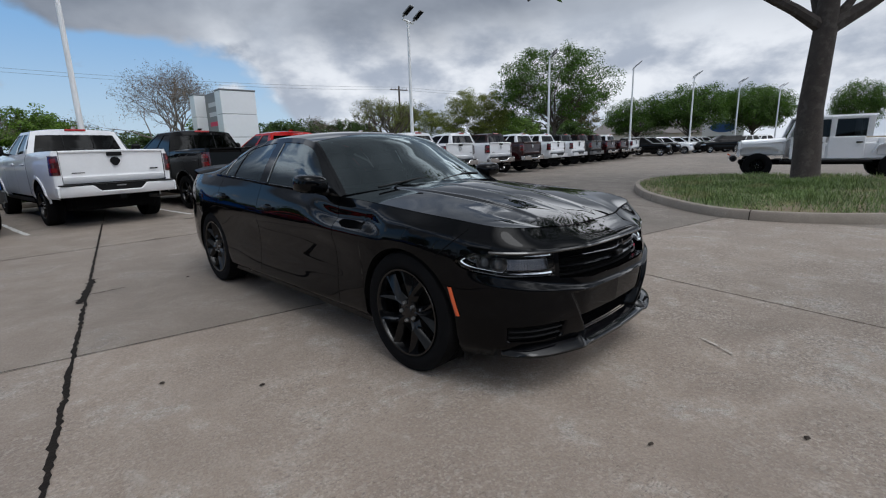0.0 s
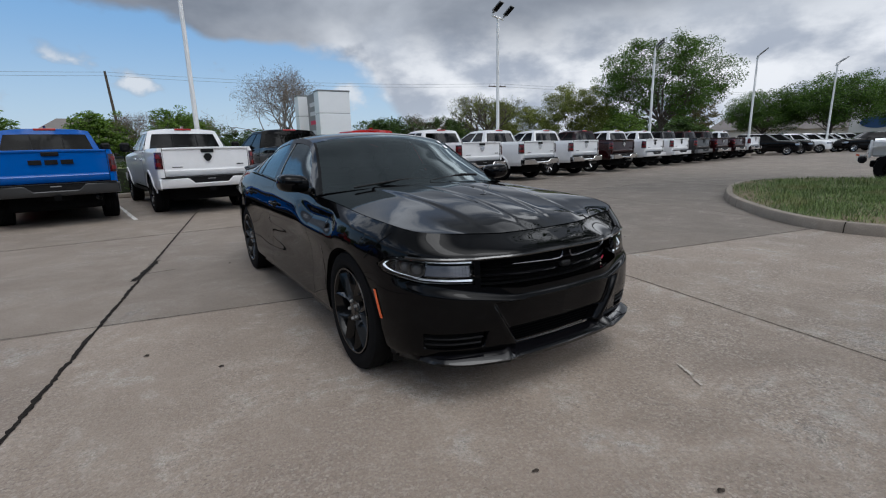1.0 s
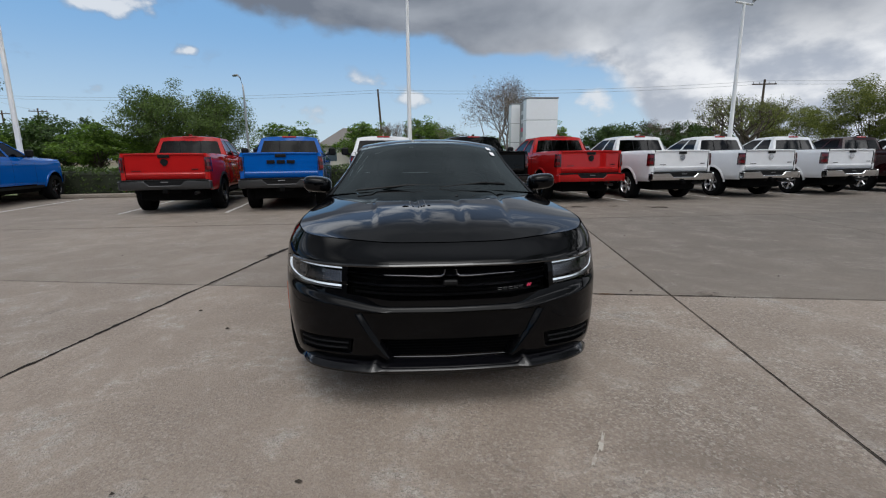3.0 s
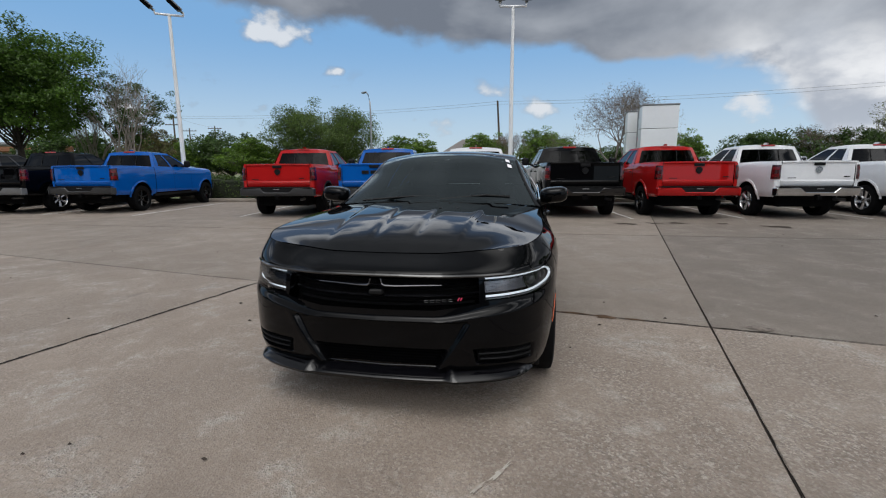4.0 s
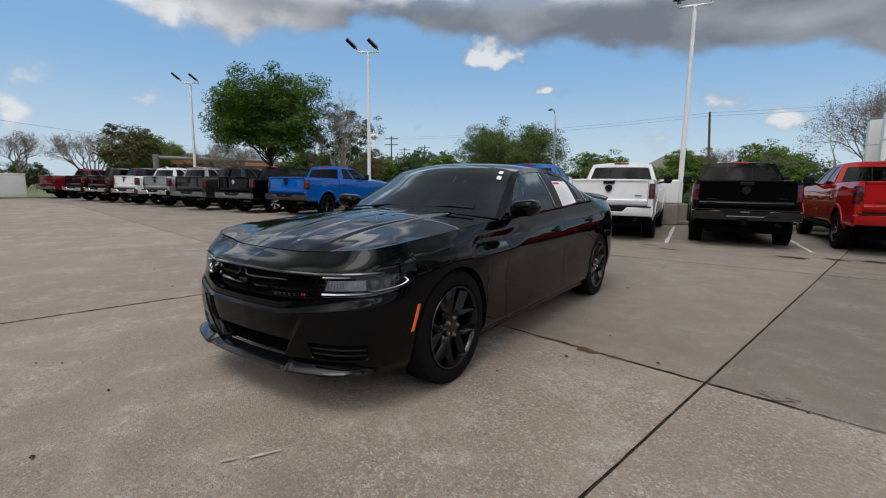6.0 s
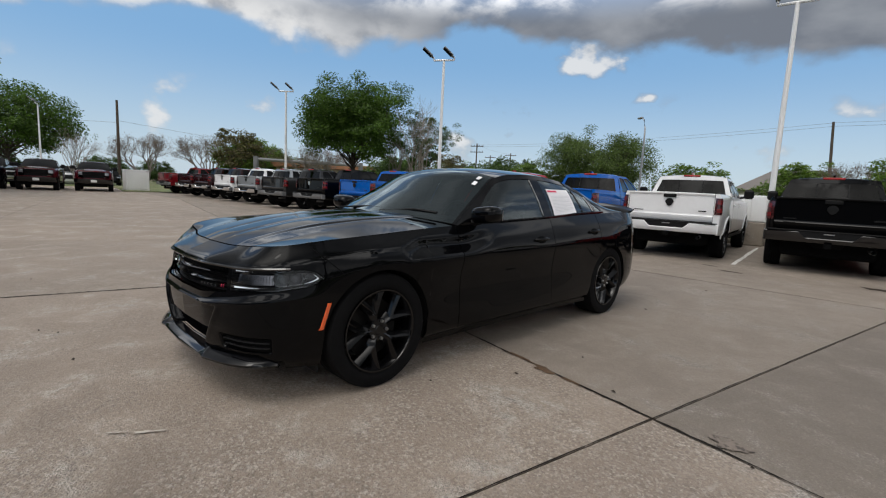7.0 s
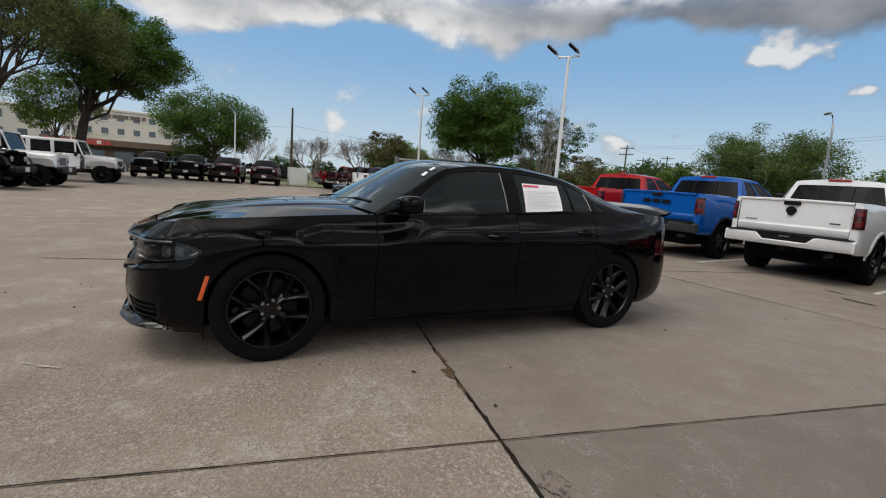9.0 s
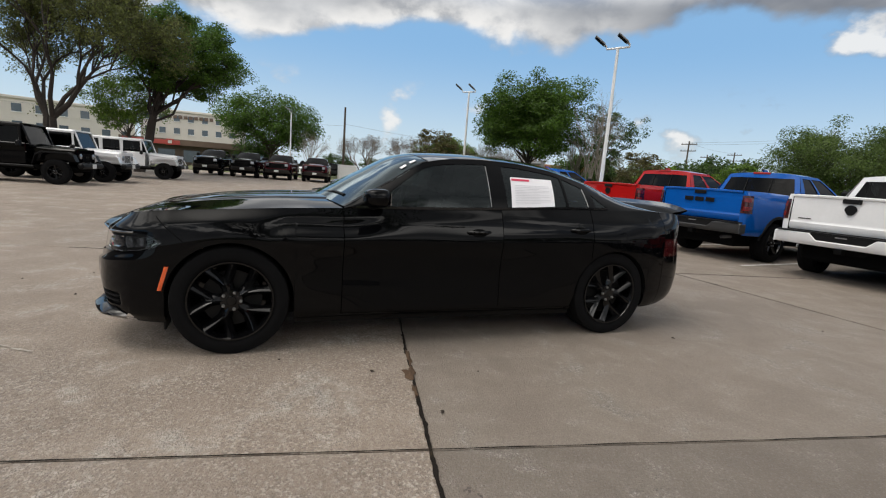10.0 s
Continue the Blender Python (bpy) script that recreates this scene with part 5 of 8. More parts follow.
    doc = part("price_sheet", Form().grid(lambda a, b: sheet_at(a, b, 0.0), steps(0, 1, 6), steps(0, 1, 6)), PAPER, car, "white printed price sheet on the window")
    part("printed_heading", Form().grid(lambda a, b: sheet_at(0.02 + 0.42 * a, 0.885 + 0.07 * b, 0.003), steps(0, 1, 4), [0, 1]), PRINT_RED, doc)
    for i in range(12):
        text_line = Form().grid(lambda a, b: sheet_at(0.08 + 0.82 * a * (1.0 if i % 3 else 0.7), 0.12 + 0.055 * i + 0.016 * b, 0.003), steps(0, 1, 4), [0, 1])
        part("printed_line", text_line, PRINT_GREY, doc)

    for y in (0.76, -0.76):
        part("air_deflector", Form().box(0.395, y, 0.205, 0.014, 0.16, 0.09, 0.005), BLACK_TRIM, car)
    meshes = wheel_parts(0.366, 0.264, 0.250, 5, RUBBER, RIM_BLACK, STEEL)
    add_wheels(car, meshes, [(0, 0.806, 0.364), (0, -0.806, 0.364), (-3.052, 0.812, 0.364), (-3.052, -0.812, 0.364)], "black five-spoke alloy wheel with low tyre", 17.0)
    return car


build_saloon(pose(2.7165, 3.1145, 0, 0, 0, -79.5))

# ---- pickup trucks ----
def truck_levels(low, top, tuck=0.05):
    mid = [0.62, 0.78, 0.95, 1.10, 1.22]
    zs = [low] + [z for z in mid] + [top - 0.06, top]
    return levels(zs, (-0.05, -0.005, 0.0, 0.004, 0.006, 0.0, -0.015, -tuck))


TRUCK = Hull([
    (4.56, 0.00, levels((0.50, 0.62, 0.78, 0.95, 1.10, 1.20, 1.26, 1.31), (-0.10, -0.02, 0.0, -0.005, -0.01, -0.02, -0.04, -0.12))),
    (4.52, 0.50, levels((0.50, 0.62, 0.78, 0.95, 1.10, 1.20, 1.26, 1.31), (-0.10, -0.02, 0.0, -0.005, -0.01, -0.02, -0.04, -0.12))),
    (4.38, 0.82, levels((0.50, 0.62, 0.78, 0.95, 1.10, 1.20, 1.26, 1.31), (-0.08, -0.02, 0.0, 0.0, 0.0, -0.02, -0.04, -0.10))),
    (4.10, 0.96, truck_levels(0.50, 1.32, 0.09)),
    (3.67, 1.005, truck_levels(0.50, 1.34, 0.09)),
    (3.10, 1.00, truck_levels(0.50, 1.355, 0.08)),
    (2.40, 0.995, truck_levels(0.50, 1.365, 0.055)),
    (1.50, 0.995, truck_levels(0.50, 1.375, 0.05)),
    (0.80, 0.995, truck_levels(0.50, 1.395, 0.05)),
    (0.00, 1.010, truck_levels(0.52, 1.425, 0.055)),
    (-0.70, 1.000, truck_levels(0.55, 1.435, 0.055)),
    (-1.08, 0.985, truck_levels(0.62 - 0.06, 1.435, 0.05)),
    (-1.145, 0.925, truck_levels(0.62 - 0.06, 1.435, 0.02)),
    (-1.15, 0.50, truck_levels(0.62 - 0.06, 1.435, 0.012)),
    (-1.15, 0.00, truck_levels(0.62 - 0.06, 1.435, 0.012)),
])
TRUCK_ARCHES = ((3.67, 0.44, 0.475), (0.0, 0.44, 0.475))
TRUCK_WHEELS = {}


def build_truck(name, label, colour, bumper_mat, at, badge="round", bright_wheels=False, flares=None, lamp=SMOKED, tail_label="", group="row of parked pickup trucks", plate=False):
    t = thing(name, label, "pickup truck", group, at)
    H = TRUCK
    floor_line = arch_floor(H, TRUCK_ARCHES)
    all_marks = arch_marks(H, TRUCK_ARCHES, -1.14, 4.3, 50)
    inner = skin(H, all_marks, floor_line, lambda s: H.top(s) - 0.01, 4, -0.02)
    part("chassis", inner.add(inner.mirrored()).add(Form().box(1.7, 0, 0.50, 5.2, 1.45, 0.40, 0.05)), INNER, t)

    def pair(pname, x0, x1, low, high, nz=12, n=22, mat=colour, out=0.0):
        m = arch_marks(H, TRUCK_ARCHES, x1, x0, n)
        m = [m[0] + 0.004] + [s for s in m if m[0] + 0.005 < s < m[-1] - 0.005] + [m[-1] - 0.004]
        f = skin(H, m, low, high, nz, out)
        return part(pname, f, mat, t), part(pname, f.mirrored(), mat, t)
    pair("front_wing", 4.25, 2.72, floor_line, H.top)
    fd = pair("front_door", 2.72, 1.70, lambda s: 0.56, H.top)
    rd = pair("rear_door", 1.70, 0.72, lambda s: max(0.56, floor_line(s)), H.top)
    pair("bed_side", 0.70, -1.10, floor_line, H.top, 12, 30)
    pair("running_board", 3.05, 0.62, lambda s: 0.44, lambda s: 0.52, 2, 8, BLACK_TRIM, 0.03)
    for arch in TRUCK_ARCHES:
        liner = arch_liner(H, (arch,), 0.35)
        part("arch_liner", liner, INNER, t)
        part("arch_liner", liner.mirrored(), INNER, t)
    for cx, cz, r in TRUCK_ARCHES:
        lips = Form()
        def lip_at(a, k):
            x = cx + (r + (0.0, 0.01, 0.055, 0.06)[k]) * math.cos(a)
            z = cz + (r + (0.0, 0.01, 0.055, 0.06)[k]) * math.sin(a)
            p = H.at(H.s_at(x), max(z, 0.5))
            return (x, p[1] + (0.004, 0.022, 0.016, 0.0)[k], z)
        lips.grid(lip_at, steps(0.05, math.pi - 0.05, 26), [0, 1, 2, 3])
        for f in (lips, lips.mirrored()):
            part("arch_flare", f, flares or colour, t)

    # nose
    nm = steps(0, H.s_at(4.25), 26)
    cowl_low = lambda s: 0.52
    piece = skin(H, nm, lambda s: 0.80, lambda s: 0.86, 2)
    piece.add(skin(H, nm, lambda s: 1.24, H.top, 4))
    corner = skin(H, [s for s in nm if s > 0.80], lambda s: 0.86, lambda s: 1.24, 4)
    piece.add(corner)
    part("nose_panel", piece.add(piece.mirrored()), colour, t)
    g1 = skin(H, [s for s in nm if s < 0.58], lambda s: 0.86, lambda s: 1.24, 3, -0.05)
    gr = part("grille", g1.add(g1.mirrored()), INNER, t)
    for z in (0.90, 0.97, 1.05, 1.12, 1.19):
        b = skin(H, [s for s in nm if s < 0.58], lambda s: z - 0.012, lambda s: z + 0.012, 1, -0.01)
        part("grille_bar", b.add(b.mirrored()), BLACK_TRIM, gr)
    lampf = skin(H, [s for s in nm if 0.56 < s < 0.84], lambda s: 1.03, lambda s: 1.22, 3, -0.005)
    for f in (lampf, lampf.mirrored()):
        part("headlamp", f, LENS_GREY, t, "clear headlamp")
    fb = skin(H, steps(0, H.s_at(4.1), 24), lambda s: 0.50, lambda s: 0.80, 6, 0.07)
    fbo = part("front_bumper", fb.add(fb.mirrored()), bumper_mat, t)
    if plate:
        part("number_plate", Form().box(4.645, 0, 0.66, 0.01, 0.31, 0.155, 0.004), PLATE, fbo, "white number plate")

    # bonnet and bed
    side_z = lambda x: H.top(H.s_at(x))
    def hood(u, v):
        x = 4.43 - 0.16 * v * v + (2.60 - 4.43 + 0.10 * v * v) * u
        s = H.s_at(min(4.3, x))
        px, py, pz = H.at(s, H.top(s))
        bulge = 0.03 * min(1, 3 * u) / (1 + math.exp((abs(v) - 0.55) * 25))
        return (x, v * py, pz + (1 - abs(v) ** 2.5) * 0.06 * min(1, u * 3 + 0.2) + bulge)
    part("bonnet", Form().grid(hood, steps(0, 1, 16), steps(-1, 1, 28), flip=True), colour, t)
    bed = Form().box(-0.20, 0, 0.93, 1.72, 1.70, 0.06, 0.01)
    for y in (0.86, -0.86):
        bed.box(-0.20, y, 1.18, 1.78, 0.05, 0.48, 0.01)
    bed.box(0.66, 0, 1.18, 0.05, 1.72, 0.46, 0.01)
    part("cargo_bed", bed, BLACK_TRIM, t)
    cap = Form().grid(lambda x, k: (x, (0.80, 0.80, 0.945)[k], H.top(H.s_at(x)) + (-0.05, 0.008, 0.004)[k]), steps(0.68, -1.08, 12), [0, 1, 2], flip=True)
    for f in (cap, cap.mirrored()):
        part("bed_rail_cap", f, BLACK_TRIM, t)

    # tailgate
    corner_s = float(np.interp(-0.868, [-H.fy(q) for q in steps(H.s_at(-1.10), H.end, 200)], steps(H.s_at(-1.10), H.end, 200)))
    pillar = skin(H, steps(H.s_at(-1.10) - 0.004, corner_s, 10), lambda s: 0.62, H.top, 12)
    for f in (pillar, pillar.mirrored()):
        part("bed_corner", f, colour, t)
    gate_line = [(-1.05, 1.432), (-1.12, 1.446), (-1.160, 1.443), (-1.174, 1.430), (-1.170, 1.405), (-1.150, 1.385), (-1.148, 1.30), (-1.156, 1.16), (-1.150, 1.00), (-1.152, 0.975), (-1.168, 0.955), (-1.164, 0.88), (-1.135, 0.835), (-1.07, 0.83)]
    def gate(y, k):
        x, z = gate_line[k]
        return (x + 0.022 * (y / 0.86) ** 2, y, z - 0.010 * (y / 0.86) ** 2 * (k < 5))
    tg = part("tailgate", Form().grid(gate, steps(-0.858, 0.858, 24), list(range(14))), colour, t)
    part("tailgate_handle", Form().box(-1.172, 0, 1.365, 0.02, 0.26, 0.075, 0.012), BLACK_TRIM, tg)
    if badge == "round":
        em = Form()
        em.prism([(-1.162, 0.085 * math.cos(a) * (1.0 if math.sin(a) > -0.2 else 0.8), 1.225 + 0.085 * math.sin(a)) for a in steps(0, 2 * math.pi, 14)[:-1]][::-1], (-0.016, 0, 0))
        part("emblem", em, BLACK_TRIM if not bright_wheels else CHROME, tg)
        part("badge_bar", Form().box(-1.178, 0.62, 1.03, 0.006, 0.20, 0.018, 0.002), BLACK_TRIM, tg)
        part("badge_bar", Form().box(-1.178, -0.66, 1.06, 0.006, 0.15, 0.024, 0.002), BLACK_TRIM, tg)
    else:
        for y in (0.235, 0.0, -0.235):
            part("emblem_bar", Form().box(-1.174, y, 1.215, 0.012, 0.19, 0.085, 0.003), BLACK_TRIM, tg, "dark raised maker's bar")
    for sg in (1, -1):
        keep = (lambda f: f) if sg > 0 else (lambda f: f.mirrored())
        lm = steps(H.s_at(-0.99), corner_s - 0.014, 10)
        lf = skin(H, lm, lambda s: 1.00, lambda s: 1.345, 5, 0.012)
        lo = part("tail_lamp", keep(lf), lamp, t, tail_label or "dark red tail lamp")
        for z in (1.05, 1.22):
            part("lamp_lens", keep(skin(H, lm[2:-2], lambda s: z, lambda s: z + 0.08, 2, 0.017)), RED_LENS, lo)
        part("lamp_rim", keep(skin(H, [lm[0] - 0.012, lm[0]], lambda s: 0.99, lambda s: 1.355, 2, 0.010)), BLACK_TRIM, lo)

    # rear bumper with its step and towing plate
    bx = lambda y: -1.315 + 0.05 * (abs(y) / 1.0) ** 3
    def bar(y, j):
        top = float(np.interp(abs(y), [0.34, 0.45], [0.685, 0.795]))
        dx, z = [(0.10, top + 0.002), (0.012, top + 0.002), (0.0, top - 0.012), (0.006, 0.655), (0.045, 0.60), (0.14, 0.585)][j]
        return (bx(y) + dx, y, z)
    rb = part("rear_bumper", Form().grid(bar, steps(-1.0, 1.0, 60), list(range(6))), bumper_mat, t)
    for y in (0.985, -0.985):
        part("bumper_end", Form().box(-1.19, y, 0.69, 0.20, 0.03, 0.19, 0.012), bumper_mat, rb)
    part("bumper_step", Form().box(-1.215, 0, 0.812, 0.18, 1.90, 0.022, 0.006), BLACK_TRIM, rb)
    part("plate_recess", Form().box(-1.285, 0, 0.735, 0.03, 0.88, 0.13, 0.01), BLACK_TRIM, rb)
    part("spare_tyre", Form().lathe([(0.16, -0.11), (0.34, -0.12), (0.38, -0.06), (0.38, 0.06), (0.34, 0.12), (0.0, 0.12)], 20, pose(-0.62, 0, 0.60, 90)), RUBBER, t)
    part("plate_holder", Form().box(-1.303, 0, 0.770, 0.006, 0.16, 0.018, 0.002), STEEL, rb)
    part("tow_hitch", Form().box(-1.25, 0, 0.545, 0.14, 0.11, 0.09, 0.01), INNER, t)
    part("exhaust_pipe", Form().tube([(-0.9, -0.62, 0.50), (-1.24, -0.64, 0.50)], 0.035, 12, False), STEEL, t)
    part("rear_axle", Form().tube([(0, -0.8, 0.42), (0, 0.8, 0.42)], 0.06, 10), INNER, t)
    part("differential", Form().box(0, 0, 0.42, 0.30, 0.32, 0.28, 0.09), INNER, t)

    # cab
    zr, xb, xf = 1.905, 0.80, 2.62
    tumb = lambda h: 0.945 - 0.19 * h ** 1.2
    front_x = lambda h: 2.68 - 0.92 * h ** 1.1
    back_x = lambda h: 0.79 + 0.20 * h
    belt = lambda x: H.top(H.s_at(x))
    def side(k, h):
        x = front_x(h) + (back_x(h) - front_x(h)) * k
        z0 = belt(x)
        return (x, tumb(h), z0 + (zr - 0.045 - z0) * h)
    cols = [0.0, 0.055, 0.50, 0.555, 0.90, 1.0]
    fr = Form()
    for a, b in zip(cols, cols[1:]):
        if (a, b) in ((0.055, 0.50), (0.555, 0.90)):
            fr.grid(side, steps(a, b, 8), [0, 0.06])
            fr.grid(side, steps(a, b, 8), [0.88, 0.94, 1.0])
            pane = Form().grid(lambda k, h: (lambda p: (p[0], p[1] - 0.012, p[2]))(side(k, h)), steps(a, b, 8), steps(0.06, 0.88, 5))
            for f in (pane, pane.mirrored()):
                part("side_window", f, DARK_GLASS, t).visible_shadow = False
        else:
            fr.grid(side, steps(a, b, 2), steps(0, 1, 8))
    roofx0, roofx1 = front_x(1.0), back_x(1.0)
    def roof(k, v):
        x = roofx0 + (roofx1 - roofx0) * k
        end = min(1.0, min(k, 1 - k) * 8)
        return (x, v * tumb(1.0), zr - 0.045 + 0.045 * (1 - abs(v) ** 4) * (0.5 + 0.5 * end) + 0.025 * (1 - (2 * k - 1) ** 2) * (1 - abs(v) ** 2))
    fr2 = fr.mirrored()
    cab = part("cab", fr.add(fr2).add(Form().grid(roof, steps(0, 1, 14), steps(-1, 1, 20), flip=True)), colour, t)
    # back wall round the rear window
    def rear(v, h):
        x = back_x(h) - 0.05 * (1 - v * v)
        z0 = 1.28
        return (x, v * tumb(max(0.0, h)), z0 + (zr - 0.045 - z0) * h + 0.04 * (1 - abs(v) ** 4) * h ** 8)
    bw = Form()
    bw.grid(rear, steps(-1, 1, 16), [0, 0.20]).grid(rear, steps(-1, 1, 16), [0.86, 0.93, 1.0])
    bw.grid(rear, [-1, -0.93, -0.88], steps(0.20, 0.86, 5)).grid(rear, [0.88, 0.93, 1], steps(0.20, 0.86, 5))
    bw.f = [q[::-1] for q in bw.f]
    part("cab_back", bw, colour, cab)
    rw = Form().grid(lambda v, h: (lambda p: (p[0] + 0.006, p[1], p[2]))(rear(v, h)), steps(-0.88, 0.88, 16), steps(0.20, 0.86, 6), flip=True)
    part("rear_window", rw, DARK_GLASS, t).visible_shadow = False
    for y in (0.27, -0.27):
        mull = Form().box(0.845, y, 1.58, 0.012, 0.02, 0.40, 0.003, pose(0, 0, 0, 0, 19, 0).to_3x3())
        part("window_divider", mull, BLACK_TRIM, t)
    ws = Form().grid(lambda v, h: (front_x(h) + 0.12 * (1 - v * v), v * (tumb(h) - 0.02), belt(2.6) + 0.03 * (1 - v * v) + (zr - 0.03 - belt(2.6)) * h), steps(-1, 1, 16), steps(0.0, 0.97, 8))
    part("windscreen", ws, DARK_GLASS, t).visible_shadow = False
    part("high_brake_lamp", Form().box(back_x(1) - 0.050, 0, zr - 0.012, 0.04, 0.38, 0.045, 0.010), BRIGHT_RED, cab, "red high brake lamp")
    part("roof_antenna", Form().prism([(1.15, -0.018, zr + 0.02), (0.99, -0.022, zr + 0.015), (0.99, 0.022, zr + 0.015), (1.15, 0.018, zr + 0.02)], (-0.05, 0, 0.05)), colour, cab)
    for y in (0.36, -0.36):
        part("seat", Form().box(1.05, y, 1.25, 0.16, 0.55, 0.55, 0.06), SEAT, t)
        part("headrest", Form().box(1.02, y, 1.60, 0.10, 0.26, 0.18, 0.04), SEAT, t)
    for sg in (1, -1):
        keep = (lambda f: f) if sg > 0 else (lambda f: f.mirrored())
        mo = part("door_mirror", keep(Form().box(2.30, 1.135, 1.50, 0.12, 0.22, 0.24, 0.045)), BLACK_TRIM if bumper_mat is not CHROME else CHROME, t)
        part("mirror_arm", keep(Form().tube([(2.33, 0.93, 1.40), (2.32, 1.06, 1.43)], 0.03, 8)), BLACK_TRIM, mo)
        for x, d in ((1.84, fd), (0.92, rd)):
            part("door_handle", keep(Form().box(x, 1.012, 1.20, 0.20, 0.03, 0.035, 0.01)), colour, d[0] if sg > 0 else d[1])
    key = bright_wheels
    if key not in TRUCK_WHEELS:
        TRUCK_WHEELS[key] = wheel_parts(0.405, 0.26, 0.28, 6, RUBBER, RIM_BRIGHT if key else RIM_BLACK, STEEL, "plain", 32)
    add_wheels(t, TRUCK_WHEELS[key], [(0, 0.865, 0.405), (0, -0.865, 0.405), (3.67, 0.865, 0.405), (3.67, -0.865, 0.405)], "bright six-spoke wheel" if key else "black six-spoke wheel")
    return t


BRIGHT_RED = material("bright_red_lens", (0.42, 0.03, 0.03), 0.2, coat=0.8, var=0.15, scale=20)
DARK_BAR = material("dark_grey_bumper", (0.05, 0.052, 0.055), 0.4, 0.3, var=0.12, scale=3)
LENS_GREY = material("grey_lamp_lens", (0.35, 0.36, 0.38), 0.12, 0.6, 0.6, 0.15, 12)
P_WHITE = paint("white_car_paint", (0.78, 0.78, 0.79), 0.0)
P_RED = paint("red_car_paint", (0.40, 0.010, 0.010), 0.0)
P_BLUE = paint("blue_car_paint", (0.002, 0.090, 0.39), 0.0)
P_MAROON = paint("maroon_car_paint", (0.020, 0.004, 0.005), 0.0)
P_WINE = paint("wine_red_car_paint", (0.065, 0.006, 0.010), 0.0)
P_DEEP_RED = paint("deep_red_car_paint", (0.15, 0.008, 0.012), 0.0)
P_GREY = paint("granite_car_paint", (0.028, 0.028, 0.029), 0.3)
P_SILVER = paint("silver_car_paint", (0.36, 0.37, 0.38), 0.6)

HEAD = 107.5
first = {}


def park(kind, x, y, heading=HEAD):
    """Stand a truck with its rear axle at (x, y); the first of a kind is built, the rest are copies."""
    at = pose(x, y, 0, 0, 0, heading)
    if kind in first:
        return copy_thing(first[kind], at)
    specs = {
        "white": ("white pickup truck with white bumper and black emblem, closed tailgate", P_WHITE, P_WHITE, "round", False, None),
        "white_chrome": ("white pickup truck with chrome bumper and bright wheels", P_WHITE, CHROME, "round", True, None),
        "black": ("black pickup truck with dark bumper, closed tailgate", BLACK, GLOSS_TRIM, "round", False, None),
        "red": ("bright red pickup truck with red bumper, closed tailgate", P_RED, P_RED, "round", False, None),
        "red_dark": ("bright red pickup truck with dark bumper, closed tailgate", P_RED, DARK_BAR, "round", False, BLACK_TRIM),
        "blue": ("bright blue pickup truck with broad dark bars on its tailgate", P_BLUE, DARK_BAR, "bars", False, BLACK_TRIM),
        "blue_chrome": ("bright blue pickup truck with dark bumper and dark wheels", P_BLUE, DARK_BAR, "round", False, None),
        "maroon": ("dark maroon pickup truck with chrome bumper", P_MAROON, CHROME, "round", True, None),
        "grey": ("dark grey pickup truck with dark bumper", P_GREY, GREY_METAL, "round", False, None),
        "silver": ("silver grey pickup truck with chrome bumper", P_SILVER, CHROME, "round", False, None),
        "black_plate": ("black pickup truck facing the lane with white plate", BLACK, GLOSS_TRIM, "round", False, None),
        "maroon_plate": ("dark maroon pickup truck facing the lane with white plate", P_WINE, GLOSS_TRIM, "round", False, None),
        "black_star": ("black pickup truck with dark bumper and bright emblem", BLACK, GREY_METAL, "round", True, None),
        "red_deep": ("dark red pickup truck with grey bumper", P_DEEP_RED, GREY_METAL, "round", False, None),
    }
    label, colour, bumper, badge, bright, flare = specs[kind]
    first[kind] = build_truck("pickup_truck", label, colour, bumper, at, badge, bright, flare, plate=kind.endswith("_plate"))
    return first[kind]


park("red_dark", -5.0, 11.55)
park("blue", -2.45, 12.25)
park("white", 0.13, 12.95)
park("black", 2.75, 13.85)
park("red", 5.42, 14.65)
for i, kind in enumerate(("white_chrome", "white_chrome", "white_chrome", "maroon", "white", "white", "grey", "maroon", "maroon", "white_chrome")):
    park(kind, 8.1 + 2.92 * i, 15.35 + 1.0 * i)
park("blue_chrome", -11.38, 10.55)
for kind, x, y in (("black_star", -13.77, 9.54), ("grey", -16.50, 8.72), ("silver", -19.80, 8.24), ("white_chrome", -22.55, 7.56), ("maroon", -25.70, 6.88), ("maroon", -28.70, 6.26), ("red_deep", -33.0, 5.40)):
    park(kind, x, y)
for kind, x, y in (("black_plate", -35.5, -7.6), ("black_plate", -35.4, -4.95), ("maroon_plate", -35.2, -2.45), ("maroon_plate", -35.6, 0.3)):
    park(kind, x, y, 1)

